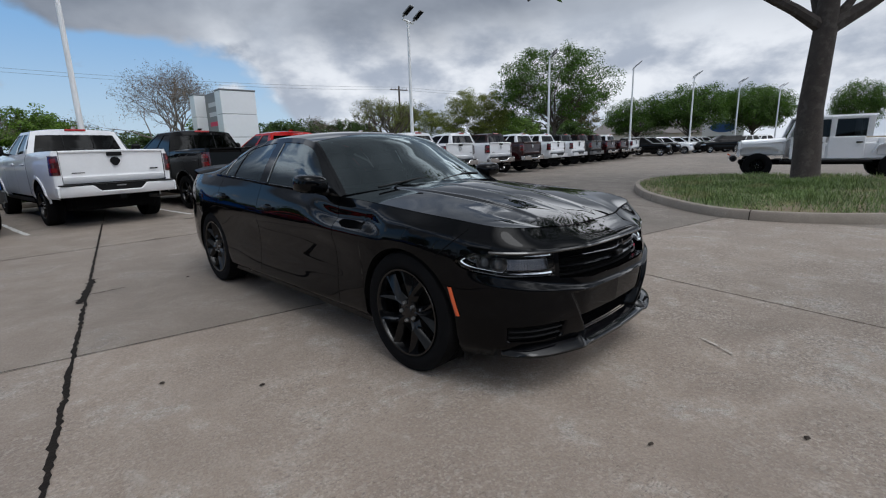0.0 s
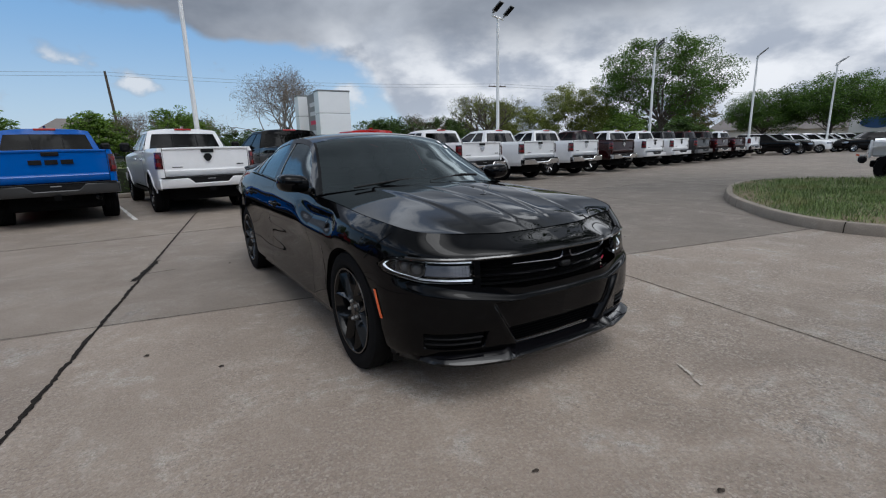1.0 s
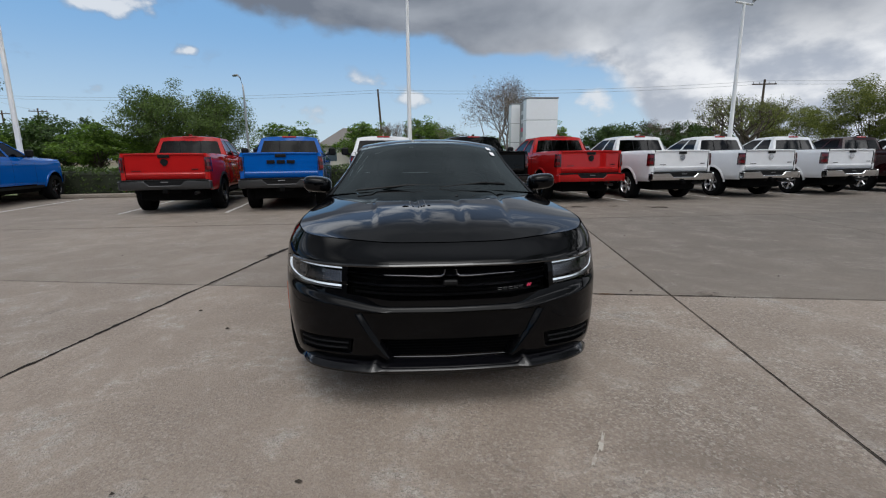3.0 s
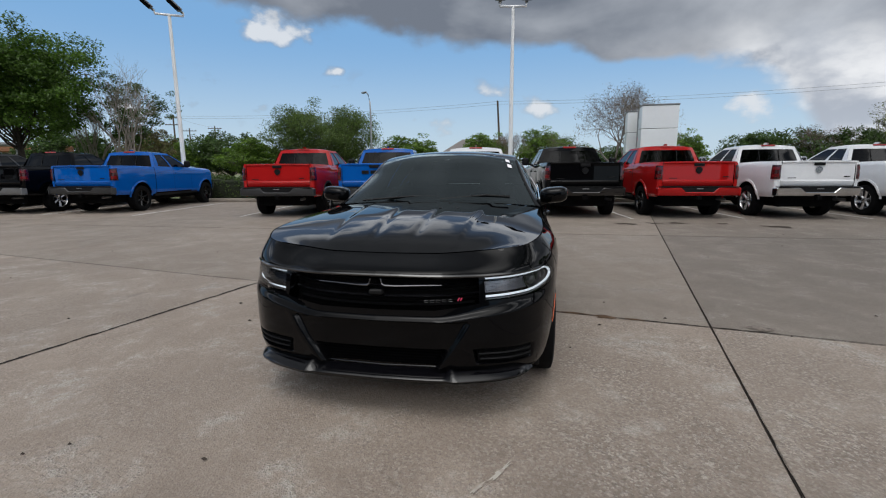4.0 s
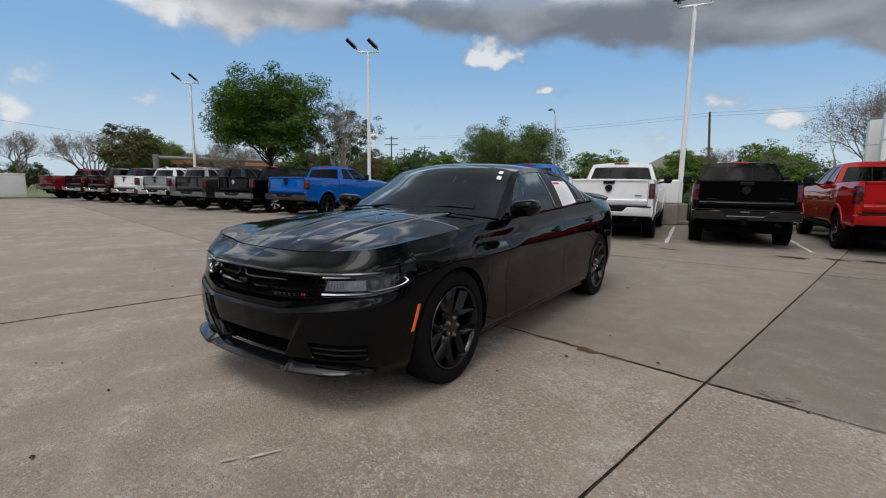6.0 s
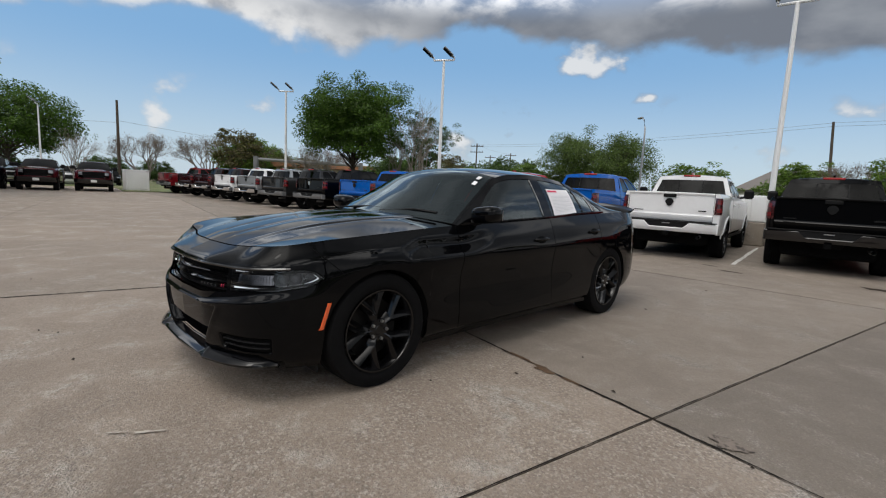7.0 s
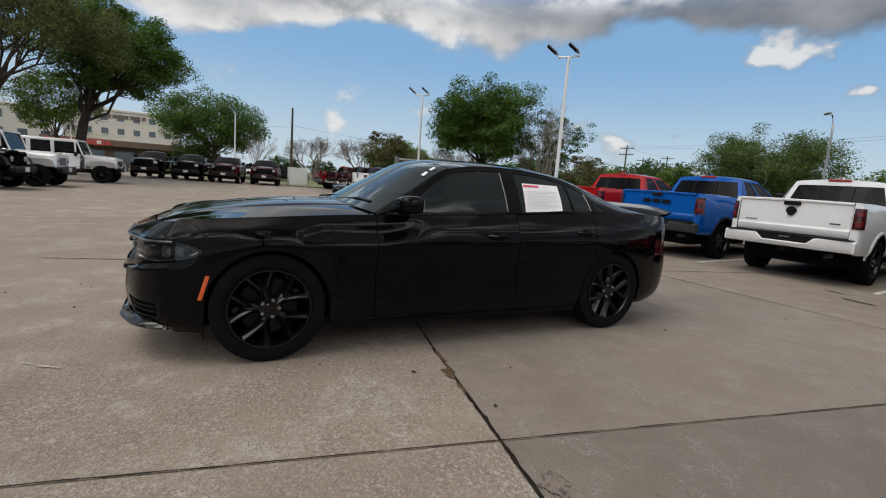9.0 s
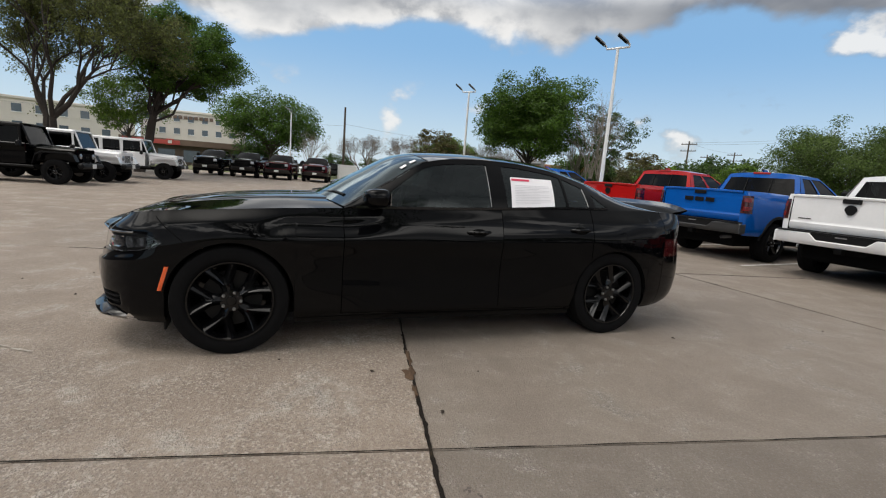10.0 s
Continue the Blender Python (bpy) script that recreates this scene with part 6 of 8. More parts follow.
# ---- other parked vehicles ----
SUV = Hull([
    (3.62, 0.00, levels((0.30, 0.42, 0.58, 0.72, 0.84, 0.94, 0.99, 1.02), (-0.08, -0.01, 0.0, -0.01, -0.03, -0.06, -0.12, -0.20))),
    (3.56, 0.50, levels((0.30, 0.42, 0.58, 0.72, 0.84, 0.94, 0.99, 1.02), (-0.08, -0.01, 0.0, -0.01, -0.03, -0.06, -0.12, -0.20))),
    (3.38, 0.80, levels((0.30, 0.42, 0.58, 0.72, 0.84, 0.94, 0.99, 1.03), (-0.06, -0.01, 0.0, 0.0, -0.01, -0.04, -0.08, -0.14))),
    (2.85, 0.93, levels((0.30, 0.42, 0.58, 0.72, 0.84, 0.94, 1.00, 1.06), (-0.05, -0.01, 0.0, 0.0, 0.0, -0.01, -0.03, -0.08))),
    (1.9, 0.945, levels((0.30, 0.42, 0.58, 0.72, 0.84, 0.96, 1.04, 1.10), (-0.05, -0.01, 0.0, -0.01, 0.0, -0.01, -0.03, -0.08))),
    (0.6, 0.945, levels((0.30, 0.42, 0.58, 0.72, 0.84, 0.96, 1.06, 1.13), (-0.05, -0.01, 0.0, -0.01, 0.0, -0.01, -0.03, -0.08))),
    (-0.5, 0.93, levels((0.34, 0.42, 0.58, 0.72, 0.86, 0.98, 1.10, 1.17), (-0.05, -0.01, 0.0, 0.0, 0.0, -0.01, -0.03, -0.08))),
    (-0.88, 0.80, levels((0.36, 0.44, 0.58, 0.72, 0.86, 0.98, 1.10, 1.18), (-0.05, -0.01, 0.0, 0.0, 0.0, -0.01, -0.02, -0.05))),
    (-0.98, 0.40, levels((0.36, 0.44, 0.58, 0.72, 0.86, 0.98, 1.10, 1.18), (-0.05, -0.01, 0.0, 0.0, 0.0, -0.01, -0.02, -0.05))),
    (-1.0, 0.0, levels((0.36, 0.44, 0.58, 0.72, 0.86, 0.98, 1.10, 1.18), (-0.05, -0.01, 0.0, 0.0, 0.0, -0.01, -0.02, -0.05))),
])
SUV_ARCHES = ((2.75, 0.36, 0.40), (0.0, 0.36, 0.40))
SUV_WHEELS = wheel_parts(0.355, 0.23, 0.23, 5, RUBBER, RIM_BRIGHT, STEEL, "plain", 20)


def build_suv(label, colour, at):
    t = thing("estate_car", label, "car", "distant parked cars", at)
    H = SUV
    low = arch_floor(H, SUV_ARCHES)
    f = skin(H, arch_marks(H, SUV_ARCHES, -1.0, 3.62, 50), low, H.top, 12)
    body = part("body", f.add(f.mirrored()), colour, t)
    for arch in SUV_ARCHES:
        lin = arch_liner(H, (arch,))
        part("arch_liner", lin, INNER, t)
        part("arch_liner", lin.mirrored(), INNER, t)
    def hood(u, v):
        x = 3.42 - 0.2 * v * v + (1.95 - 3.42 + 0.15 * v * v) * u
        p = H.at(H.s_at(min(3.5, x)), H.top(H.s_at(min(3.5, x))))
        return (x, v * p[1], p[2] + 0.06 * (1 - abs(v) ** 2.4))
    part("bonnet", Form().grid(hood, steps(0, 1, 12), steps(-1, 1, 18), flip=True), colour, t)
    fx, bx = (lambda h: 2.05 - 0.80 * h), (lambda h: -0.90 + 0.30 * h)
    belt = lambda x: H.top(H.s_at(x))
    yy = lambda h: 0.87 - 0.22 * h ** 1.3
    def side(k, h):
        x = fx(h) + (bx(h) - fx(h)) * k
        return (x, yy(h), belt(x) + (1.62 - belt(x)) * h)
    fr = Form()
    cols = [0, 0.05, 0.36, 0.40, 0.66, 0.70, 0.94, 1.0]
    for a, b in zip(cols, cols[1:]):
        if a in (0.05, 0.40, 0.70):
            fr.grid(side, steps(a, b, 4), [0, 0.06]).grid(side, steps(a, b, 4), [0.88, 1.0])
            p = Form().grid(side, steps(a, b, 4), steps(0.06, 0.88, 4))
            for q in (p, p.mirrored()):
                part("side_window", q, DARK_GLASS, t).visible_shadow = False
        else:
            fr.grid(side, steps(a, b, 2), steps(0, 1, 5))
    part("side_frame", fr, colour, t)
    part("side_frame", fr.mirrored(), colour, t)
    fr = Form().grid(lambda k, v: (fx(1) + (bx(1) - fx(1)) * k, v * yy(1), 1.62 + 0.06 * (1 - v ** 4) * (1 - (2 * k - 1) ** 6)), steps(0, 1, 10), steps(-1, 1, 12), flip=True)
    part("roof", fr, colour, t)
    part("windscreen", Form().grid(lambda v, h: (fx(h) + 0.12 * (1 - v * v), v * yy(h), 1.10 + 0.03 * (1 - v * v) + 0.54 * h), steps(-1, 1, 12), steps(0, 1, 5)), DARK_GLASS, t).visible_shadow = False
    part("rear_window", Form().grid(lambda v, h: (bx(h) - 0.06 * (1 - v * v), v * yy(h), 1.16 + 0.47 * h), steps(-1, 1, 12), steps(0, 1, 5), flip=True), DARK_GLASS, t).visible_shadow = False
    gm = steps(0, 0.52, 10)
    gr = skin(H, gm, lambda s: 0.52, lambda s: 0.88, 4, 0.006)
    part("grille", gr.add(gr.mirrored()), BLACK_TRIM, t)
    hl = skin(H, steps(0.56, 1.05, 8), lambda s: 0.76, lambda s: 0.89, 3, 0.006)
    tl = skin(H, steps(H.s_at(-0.55), H.s_at(-0.95), 8), lambda s: 0.82, lambda s: 1.06, 3, 0.006)
    for q in (hl, hl.mirrored()):
        part("headlamp", q, LENS_GREY, t)
    for q in (tl, tl.mirrored()):
        part("tail_lamp", q, RED_LENS, t)
    part("underbody", Form().box(1.3, 0, 0.36, 3.9, 1.4, 0.16, 0.04), INNER, t)
    for sg in (1, -1):
        part("door_mirror", Form().box(1.75, sg * 1.0, 1.16, 0.10, 0.16, 0.12, 0.03), colour, t)
    add_wheels(t, SUV_WHEELS, [(0, 0.82, 0.355), (0, -0.82, 0.355), (2.75, 0.82, 0.355), (2.75, -0.82, 0.355)], "five-spoke wheel")
    return t


S_BLACK = build_suv("black estate car with dark windows, parked in a distant row", BLACK, pose(39.5, 27.2, 0, 0, 0, -60))
S_WHITE = build_suv("white estate car with dark windows, parked in a distant row", P_WHITE, pose(46.0, 28.6, 0, 0, 0, -62))
S_GREY = build_suv("silver estate car with dark windows, parked in a distant row", P_SILVER, pose(52.5, 30.0, 0, 0, 0, -62))
for i, s in enumerate((S_BLACK, S_WHITE, S_WHITE, S_GREY, S_BLACK, S_WHITE, S_GREY)):
    copy_thing(s, pose(42.5 + 4.6 * i + (1.5 if i else 0), 28.0 + 0.9 * i, 0, 0, 0, -62 + i))
for i, s in enumerate((S_GREY, S_BLACK, S_WHITE, S_BLACK)):
    copy_thing(s, pose(-49.0 - 0.8 * i, -8.4 + 3.0 * i, 0, 0, 0, 4))
for i, s in enumerate((S_BLACK, S_GREY, S_WHITE)):
    copy_thing(s, pose(52.0 + 5 * i, 24.0 + 0.6 * i, 0, 0, 0, 150))


def build_offroad(label, colour, at, bed=False):
    """A boxy off-road car about its rear axle: flat wings, upright screen, slotted grille."""
    wb = 3.48 if bed else 3.0
    t = thing("off_road_car", label, "off-road car", "parked off-road cars", at)
    x1 = wb + 0.50
    tub = Form().box((x1 - 1.5 + -0.75) / 2 - 0.0, 0, 0.86, x1 - 0.75, 1.56, 0.52, 0.05)
    part("tub", tub, colour, t)
    def hood(u, v):
        return (wb - 0.75 + 1.22 * u, v * (0.66 - 0.06 * u), 1.18 + 0.11 * (1 - abs(v) ** 4) - 0.06 * u + 0.02 * (abs(v) < 0.4))
    hf = Form().grid(hood, steps(0, 1, 10), steps(-1, 1, 20))
    hf.box(wb - 0.12, 0, 0.97, 1.24, 1.22, 0.46, 0.05)
    part("bonnet", hf, colour, t)
    grille = part("grille_panel", Form().box(wb + 0.53, 0, 0.96, 0.07, 1.26, 0.52, 0.04), colour, t)
    for i in range(7):
        part("grille_slot", Form().box(wb + 0.568, -0.27 + 0.09 * i, 0.95, 0.008, 0.05, 0.28, 0.003), INNER, grille)
    for sg in (1, -1):
        lamp = part("headlamp", Form().lathe([(0.095, 0.0), (0.095, 0.02), (0.06, 0.035), (0.0, 0.04)], 16, pose(wb + 0.56, sg * 0.46, 0.98, 0, 0, -90)), LENS_GREY, t, "round headlamp")
        for x, n in ((wb, "front"), (0.0, "rear")):
            flare = Form()
            prof = [(-0.64, 0.66), (-0.54, 0.98), (-0.38, 1.09), (0.38, 1.10), (0.54, 1.02), (0.63, 0.80)]
            flare.grid(lambda k, j: (x + prof[k][0], sg * (0.70 if j == 0 else 0.94), prof[k][1] - (0.05 if j == 2 else 0.0)), list(range(6)), [0, 1, 2], flip=sg < 0)
            part("wheel_flare", flare, colour if colour is not BLACK else BLACK_TRIM, t)
        part("sill_step", Form().box(wb / 2, sg * 0.84, 0.56, wb - 1.2, 0.10, 0.08, 0.02), BLACK_TRIM, t)
        for k in range(2):
            xd = wb - 0.80 - 0.48 - 0.95 * k
            d = part("door", Form().box(xd, sg * 0.79, 0.96, 0.88, 0.04, 0.68, 0.03), colour, t)
            part("door_handle", Form().box(xd - 0.30, sg * 0.825, 1.12, 0.16, 0.03, 0.04, 0.01), BLACK_TRIM, d)
            part("door_hinge", Form().box(xd + 0.45, sg * 0.815, 1.0, 0.06, 0.02, 0.04, 0.006), colour, d)
        part("door_mirror", Form().box(wb - 0.95, sg * 0.96, 1.28, 0.12, 0.20, 0.20, 0.04), BLACK_TRIM, t)
    xt0, xt1 = wb - 0.98, (0.62 if bed else -0.72)
    top = Form()
    zt, zb = 1.90, 1.29
    cols = [(xt0 - 0.08, xt0 - 0.01), (xt0 - 0.97, xt0 - 0.83), (xt0 - 1.86, xt0 - 1.70)]
    if not bed:
        cols.append((xt1, xt1 + 0.10))
    for sg in (1, -1):
        for a, b in cols:
            top.box((a + b) / 2, sg * 0.72, (zt + zb) / 2, b - a, 0.05, zt - zb, 0.01, pose(0, 0, 0, -sg * 6).to_3x3())
        top.box((xt0 + xt1) / 2, sg * 0.70, zt - 0.03, xt0 - xt1, 0.07, 0.10, 0.02)
    top.box((xt0 + xt1) / 2 - 0.03, 0, zt + 0.02, xt0 - xt1 + 0.06, 1.42, 0.06, 0.028)
    part("hard_top", top, BLACK_TRIM if colour is BLACK else colour, t)
    for sg in (1, -1):
        edges = [(cols[i + 1][1], cols[i][0]) for i in range(len(cols) - 1)]
        for a, b in edges:
            part("side_window", Form().grid(lambda x, z: (x, sg * (0.745 - 0.06 * (z - zb)), z), [a, b], [zb, zt - 0.06], flip=sg > 0), DARK_GLASS, t).visible_shadow = False
    part("windscreen", Form().grid(lambda y, h: (xt0 + 0.22 - 0.24 * h, y, zb - 0.02 + (zt - zb) * h), steps(-0.66, 0.66, 6), steps(0, 1, 3)), DARK_GLASS, t).visible_shadow = False
    part("screen_frame", Form().tube([(xt0 + 0.24, -0.70, zb - 0.06), (xt0, -0.67, zt + 0.01), (xt0, 0.67, zt + 0.01), (xt0 + 0.24, 0.70, zb - 0.06)], 0.035, 6), colour, t)
    part("rear_window", Form().grid(lambda y, z: (xt1, y, z), steps(-0.62, 0.62, 3), steps(zb, zt - 0.08, 2), flip=True), DARK_GLASS, t).visible_shadow = False
    if bed:
        b = part("cargo_bed", Form().box(-0.35, 0.76, 0.98, 1.75, 0.08, 0.52, 0.03).box(-0.35, -0.76, 0.98, 1.75, 0.08, 0.52, 0.03).box(-1.2, 0, 0.98, 0.08, 1.56, 0.52, 0.03).box(-0.35, 0, 0.76, 1.75, 1.5, 0.06, 0.02), colour, t)
    else:
        sp = part("spare_wheel", Form().lathe([(0.10, -0.12), (0.40, -0.12), (0.41, 0.0), (0.40, 0.12), (0.22, 0.12), (0.0, 0.06)], 24, pose(-0.95, 0.1, 1.0, 0, 0, 90)), RUBBER, t)
    fb = part("front_bumper", Form().box(wb + 0.68, 0, 0.66, 0.20, 1.62, 0.20, 0.06), BLACK_TRIM, t)
    for sg in (1, -1):
        part("tow_hook", Form().tube([(wb + 0.76, sg * 0.40, 0.76), (wb + 0.84, sg * 0.40, 0.79), (wb + 0.84, sg * 0.46, 0.79), (wb + 0.76, sg * 0.46, 0.76)], 0.015, 6), AMBER if bed else BLACK_TRIM, fb)
    part("number_plate", Form().box(wb + 0.79, 0.0, 0.66, 0.008, 0.30, 0.15, 0.003), PLATE, fb)
    part("rear_bumper", Form().box(-1.30 if bed else -0.86, 0, 0.62, 0.16, 1.5, 0.18, 0.05), BLACK_TRIM, t)
    part("chassis", Form().box(wb / 2, 0, 0.52, wb + 1.0, 0.9, 0.16, 0.03), INNER, t)
    part("axle", Form().tube([(wb, -0.75, 0.42), (wb, 0.75, 0.42)], 0.06, 8), INNER, t)
    part("axle", Form().tube([(0, -0.75, 0.42), (0, 0.75, 0.42)], 0.06, 8), INNER, t)
    if "offroad" not in TRUCK_WHEELS:
        TRUCK_WHEELS["offroad"] = wheel_parts(0.415, 0.22, 0.27, 6, RUBBER, RIM_BLACK, STEEL, "plain", 28)
    add_wheels(t, TRUCK_WHEELS["offroad"], [(0, 0.80, 0.415), (0, -0.80, 0.415), (wb, 0.80, 0.415), (wb, -0.80, 0.415)], "dark off-road wheel")
    return t


build_offroad("white off-road pickup with black bumper and open cargo bed", P_WHITE, pose(20.2, 4.9, 0, 0, 0, 116), True)
build_offroad("black off-road car with black hard top", BLACK, pose(-11.6, -9.1, 0, 0, 0, 95))
JW = build_offroad("white off-road car with white hard top", P_WHITE, pose(-14.4, -9.05, 0, 0, 0, 95))
copy_thing(JW, pose(-19.8, -8.95, 0, 0, 0, 96))

# ---- island, kerb, grass ----
def closed_curve(points, n=6):
    """A smooth closed line through points."""
    out, k = [], len(points)
    for i in range(k):
        p0, p1, p2, p3 = (Vector((*points[(i + d) % k], 0)) for d in (-1, 0, 1, 2))
        for j in range(n):
            t = j / n
            out.append(0.5 * ((2 * p1) + (p2 - p0) * t + (2 * p0 - 5 * p1 + 4 * p2 - p3) * t * t + (3 * p1 - p0 - 3 * p2 + p3) * t ** 3))
    return out


ISLAND = closed_curve([(14.53, 9.52), (12.98, 8.84), (11.61, 7.9), (10.6, 7.0), (9.75, 5.95), (9.2, 5.1), (8.96, 4.35), (9.15, 3.5), (9.9, 2.6), (11.5, 1.5), (14.0, 0.6), (16.2, 1.0), (17.3, 2.8), (17.6, 5.2), (17.4, 7.6), (16.4, 9.3)])


def build_island():
    n = len(ISLAND)
    mid = Vector((13.6, 5.2, 0))
    kerb = Form()
    prof = [(0.0, 0.0), (0.015, 0.12), (0.04, 0.15), (0.15, 0.155), (0.165, 0.10)]
    normals = []
    for i, p in enumerate(ISLAND):
        d = (ISLAND[(i + 1) % n] - ISLAND[i - 1]).normalized()
        normals.append(Vector((d.y, -d.x, 0)) if Vector((d.y, -d.x, 0)).dot(mid - p) > 0 else Vector((-d.y, d.x, 0)))
    for i in range(n + 1):
        for inset, z in prof:
            q = ISLAND[i % n] + normals[i % n] * inset
            kerb.v.append((q.x, q.y, z))
    k = len(prof)
    for i in range(n):
        for j in range(k - 1):
            a = i * k + j
            kerb.f.append((a, a + k, a + k + 1, a + 1))
    tagged(part("kerb", kerb, KERB), "rounded concrete kerb round a planted island", "kerb", kind="structure")
    cracks = Form()
    for i in (38, 52, 20, 8):
        p, nn = ISLAND[i], normals[i]
        t = Vector((-nn.y, nn.x, 0)) * 0.007
        pts = [p - nn * 0.004, p + nn * 0.011 + Vector((0, 0, 0.12)), p + nn * 0.036 + Vector((0, 0, 0.154)), p + nn * 0.16 + Vector((0, 0, 0.159))]
        base = len(cracks.v)
        for q in pts:
            cracks.v += [tuple(q - t), tuple(q + t)]
        for j in range(3):
            cracks.f.append((base + 2 * j, base + 2 * j + 1, base + 2 * j + 3, base + 2 * j + 2))
    tagged(part("kerb_joint", cracks, SEALANT, smooth=False), "dark joints across the kerb", "joint", kind="structure")
    soil = Form()
    rings = [0.16, 0.9, 2.2]
    def height(p):
        return 0.11 + 0.12 * max(0.0, 1 - ((p.x - 15.8) ** 2 + (p.y - 5.6) ** 2) / 16.0) + 0.03 * noise.noise(p * 0.8)
    for r in rings:
        for i in range(n):
            q = ISLAND[i] + (mid - ISLAND[i]).normalized() * r
            soil.v.append((q.x, q.y, height(q)))
    soil.v.append((mid.x, mid.y, height(mid)))
    for r in range(len(rings) - 1):
        for i in range(n):
            a, b = r * n + i, r * n + (i + 1) % n
            soil.f.append((a, b, b + n, a + n))
    for i in range(n):
        soil.f.append(((len(rings) - 1) * n + i, (len(rings) - 1) * n + (i + 1) % n, len(rings) * n))
    tagged(part("island_soil", soil, SOIL), "bare earth under the island's grass", "soil", kind="structure")
    rnd = random.Random(5)
    blades = Form()
    while len(blades.f) < 42000:
        a = rnd.randrange(n)
        k = rnd.random() ** 0.8
        q = ISLAND[a].lerp(ISLAND[(a + 1) % n], rnd.random())
        q = q + (mid - q) * (0.035 + 0.965 * k)
        if (q - Vector((15.8, 5.6, 0))).length < 0.42 or (q.x > 17.5 and rnd.random() < 0.6):
            continue
        z = height(q) - 0.01
        thick = 0.5 + noise.noise(q * 0.9 + Vector((3, 1, 0)))
        if rnd.random() > 0.55 + 0.5 * thick:
            continue
        h = rnd.uniform(0.05, 0.13) * (0.7 + 0.6 * thick)
        an = rnd.uniform(0, 6.283)
        w, lean = rnd.uniform(0.005, 0.009), rnd.uniform(0.02, 0.13)
        c, s = math.cos(an), math.sin(an)
        b = len(blades.v)
        blades.v += [(q.x - s * w, q.y + c * w, z), (q.x + s * w, q.y - c * w, z), (q.x + c * lean, q.y + s * lean, z + h)]
        blades.f.append((b, b + 1, b + 2))
    tagged(part("grass", blades, GRASS, smooth=False), "rough uneven spring grass on the kerbed island", "grass", kind="stuff")


build_island()


# ---- lamp posts ----
def build_lamp_post(label, at, height=7.3, spread=0.50, base=True, skew=0.0):
    t = thing("lamp_post", label, "lamp post", "lamp posts of the car park", at)
    part("pole", Form().tube([(0, 0, 0.6 if base else 0.0), (0, 0, 1.0), (0, 0, height)], [0.095, 0.09, 0.06], 12), WHITE_METAL, t)
    if base:
        part("concrete_base", Form().tube([(0, 0, 0.0), (0, 0, 0.66), (0, 0, 0.70)], [0.29, 0.29, 0.26], 20), KERB, t)
        part("base_plate", Form().box(0, 0, 0.715, 0.34, 0.34, 0.03, 0.006), GREY_METAL, t)
    arm = part("cross_arm", Form().tube([(0, -spread, height + 0.02), (0, spread, height + 0.02)], 0.045, 8), WHITE_METAL, t)
    for sg in (1, -1):
        hold = pose(0, sg * spread, height + 0.12, 0, 0, skew) @ pose(0, 0, 0, 0, 38, 0)
        head = part("lamp_head", Form().box(-0.40, 0, 0, 0.56, 0.38, 0.06, 0.018).box(-0.08, 0, -0.005, 0.14, 0.12, 0.07, 0.02), GREY_METAL, arm, "flat dark lamp head", at=hold)
        part("led_panel", Form().box(-0.41, 0, -0.034, 0.46, 0.30, 0.02, 0.006), INNER, head)
        part("head_bracket", Form().tube([(0, sg * spread, height + 0.02), (-0.05, sg * spread, height + 0.16)], 0.03, 6), WHITE_METAL, arm)
    return t


POST = build_lamp_post("tall white lamp post with two flat heads", pose(-13.1, 14.75, 0, 0, 0, 132), skew=-62.0)
copy_thing(POST, pose(-27.2, 11.3, 0, 0, 0, 144))
POST_V = build_lamp_post("tall white lamp post with two flat heads", pose(69.5, 26.8, 0, 0, 0, 133))
for x, y, a in ((-0.25, 18.85, 110), (13.12, 21.7, 120), (27.2, 25.6, 133), (37.6, 25.8, 133), (48.5, 26.4, 133), (58.9, 26.8, 133)):
    copy_thing(POST_V, pose(x, y, 0, 0, 0, a))
POST2 = build_lamp_post("white lamp post with a flat crosswise lamp head", pose(-49.8, -4.2, 0, 0, 0, 80), 7.0, 0.5, False)
copy_thing(POST2, pose(-48.8, -19.0, 0, 0, 0, 80) @ Matrix.Scale(0.9, 4))

# utility cabinet standing by the nearest post
cab = thing("utility_cabinet", "white painted steel cabinet standing on a concrete block", "cabinet", at=pose(-0.35, 17.9, 0, 0, 0, 17))
part("plinth", Form().box(0, 0, 0.36, 0.80, 0.55, 0.72, 0.03), KERB, cab)
part("housing", Form().box(0, 0, 1.12, 0.78, 0.50, 0.80, 0.02), WHITE_METAL, cab)
for sg in (-1, 1):
    part("cabinet_door", Form().box(sg * 0.19, -0.262, 1.12, 0.36, 0.02, 0.74, 0.008), WHITE_METAL, cab)
box = thing("ground_box", "pale grey steel utility box standing on grass", "utility box", at=pose(-35.8, 2.7, -0.02, 0, 0, 10))
part("housing", Form().box(0, 0, 0.75, 1.2, 1.5, 1.5, 0.05), WHITE_METAL, box)
part("lid", Form().box(0, 0, 1.53, 1.26, 1.56, 0.06, 0.02), WHITE_METAL, box)
part("door_leaf", Form().box(0.61, 0, 0.75, 0.02, 1.2, 1.2, 0.008), WHITE_METAL, box)

# street lamp with a curved arm
sl = thing("street_lamp", "slim grey street lamp with a bent arm", "street lamp", at=pose(-17.2, 37.7, -0.16, 0, 0, 150))
part("pole", Form().tube([(0, 0, 0), (0, 0, 6.4), (0.05, 0, 7.2), (0.35, 0, 7.9), (0.75, 0, 8.15)], [0.10, 0.07, 0.06, 0.05, 0.04], 10), STEEL, sl)
part("lamp_head", Form().box(1.0, 0, 8.13, 0.62, 0.28, 0.14, 0.05), GREY_METAL, sl)


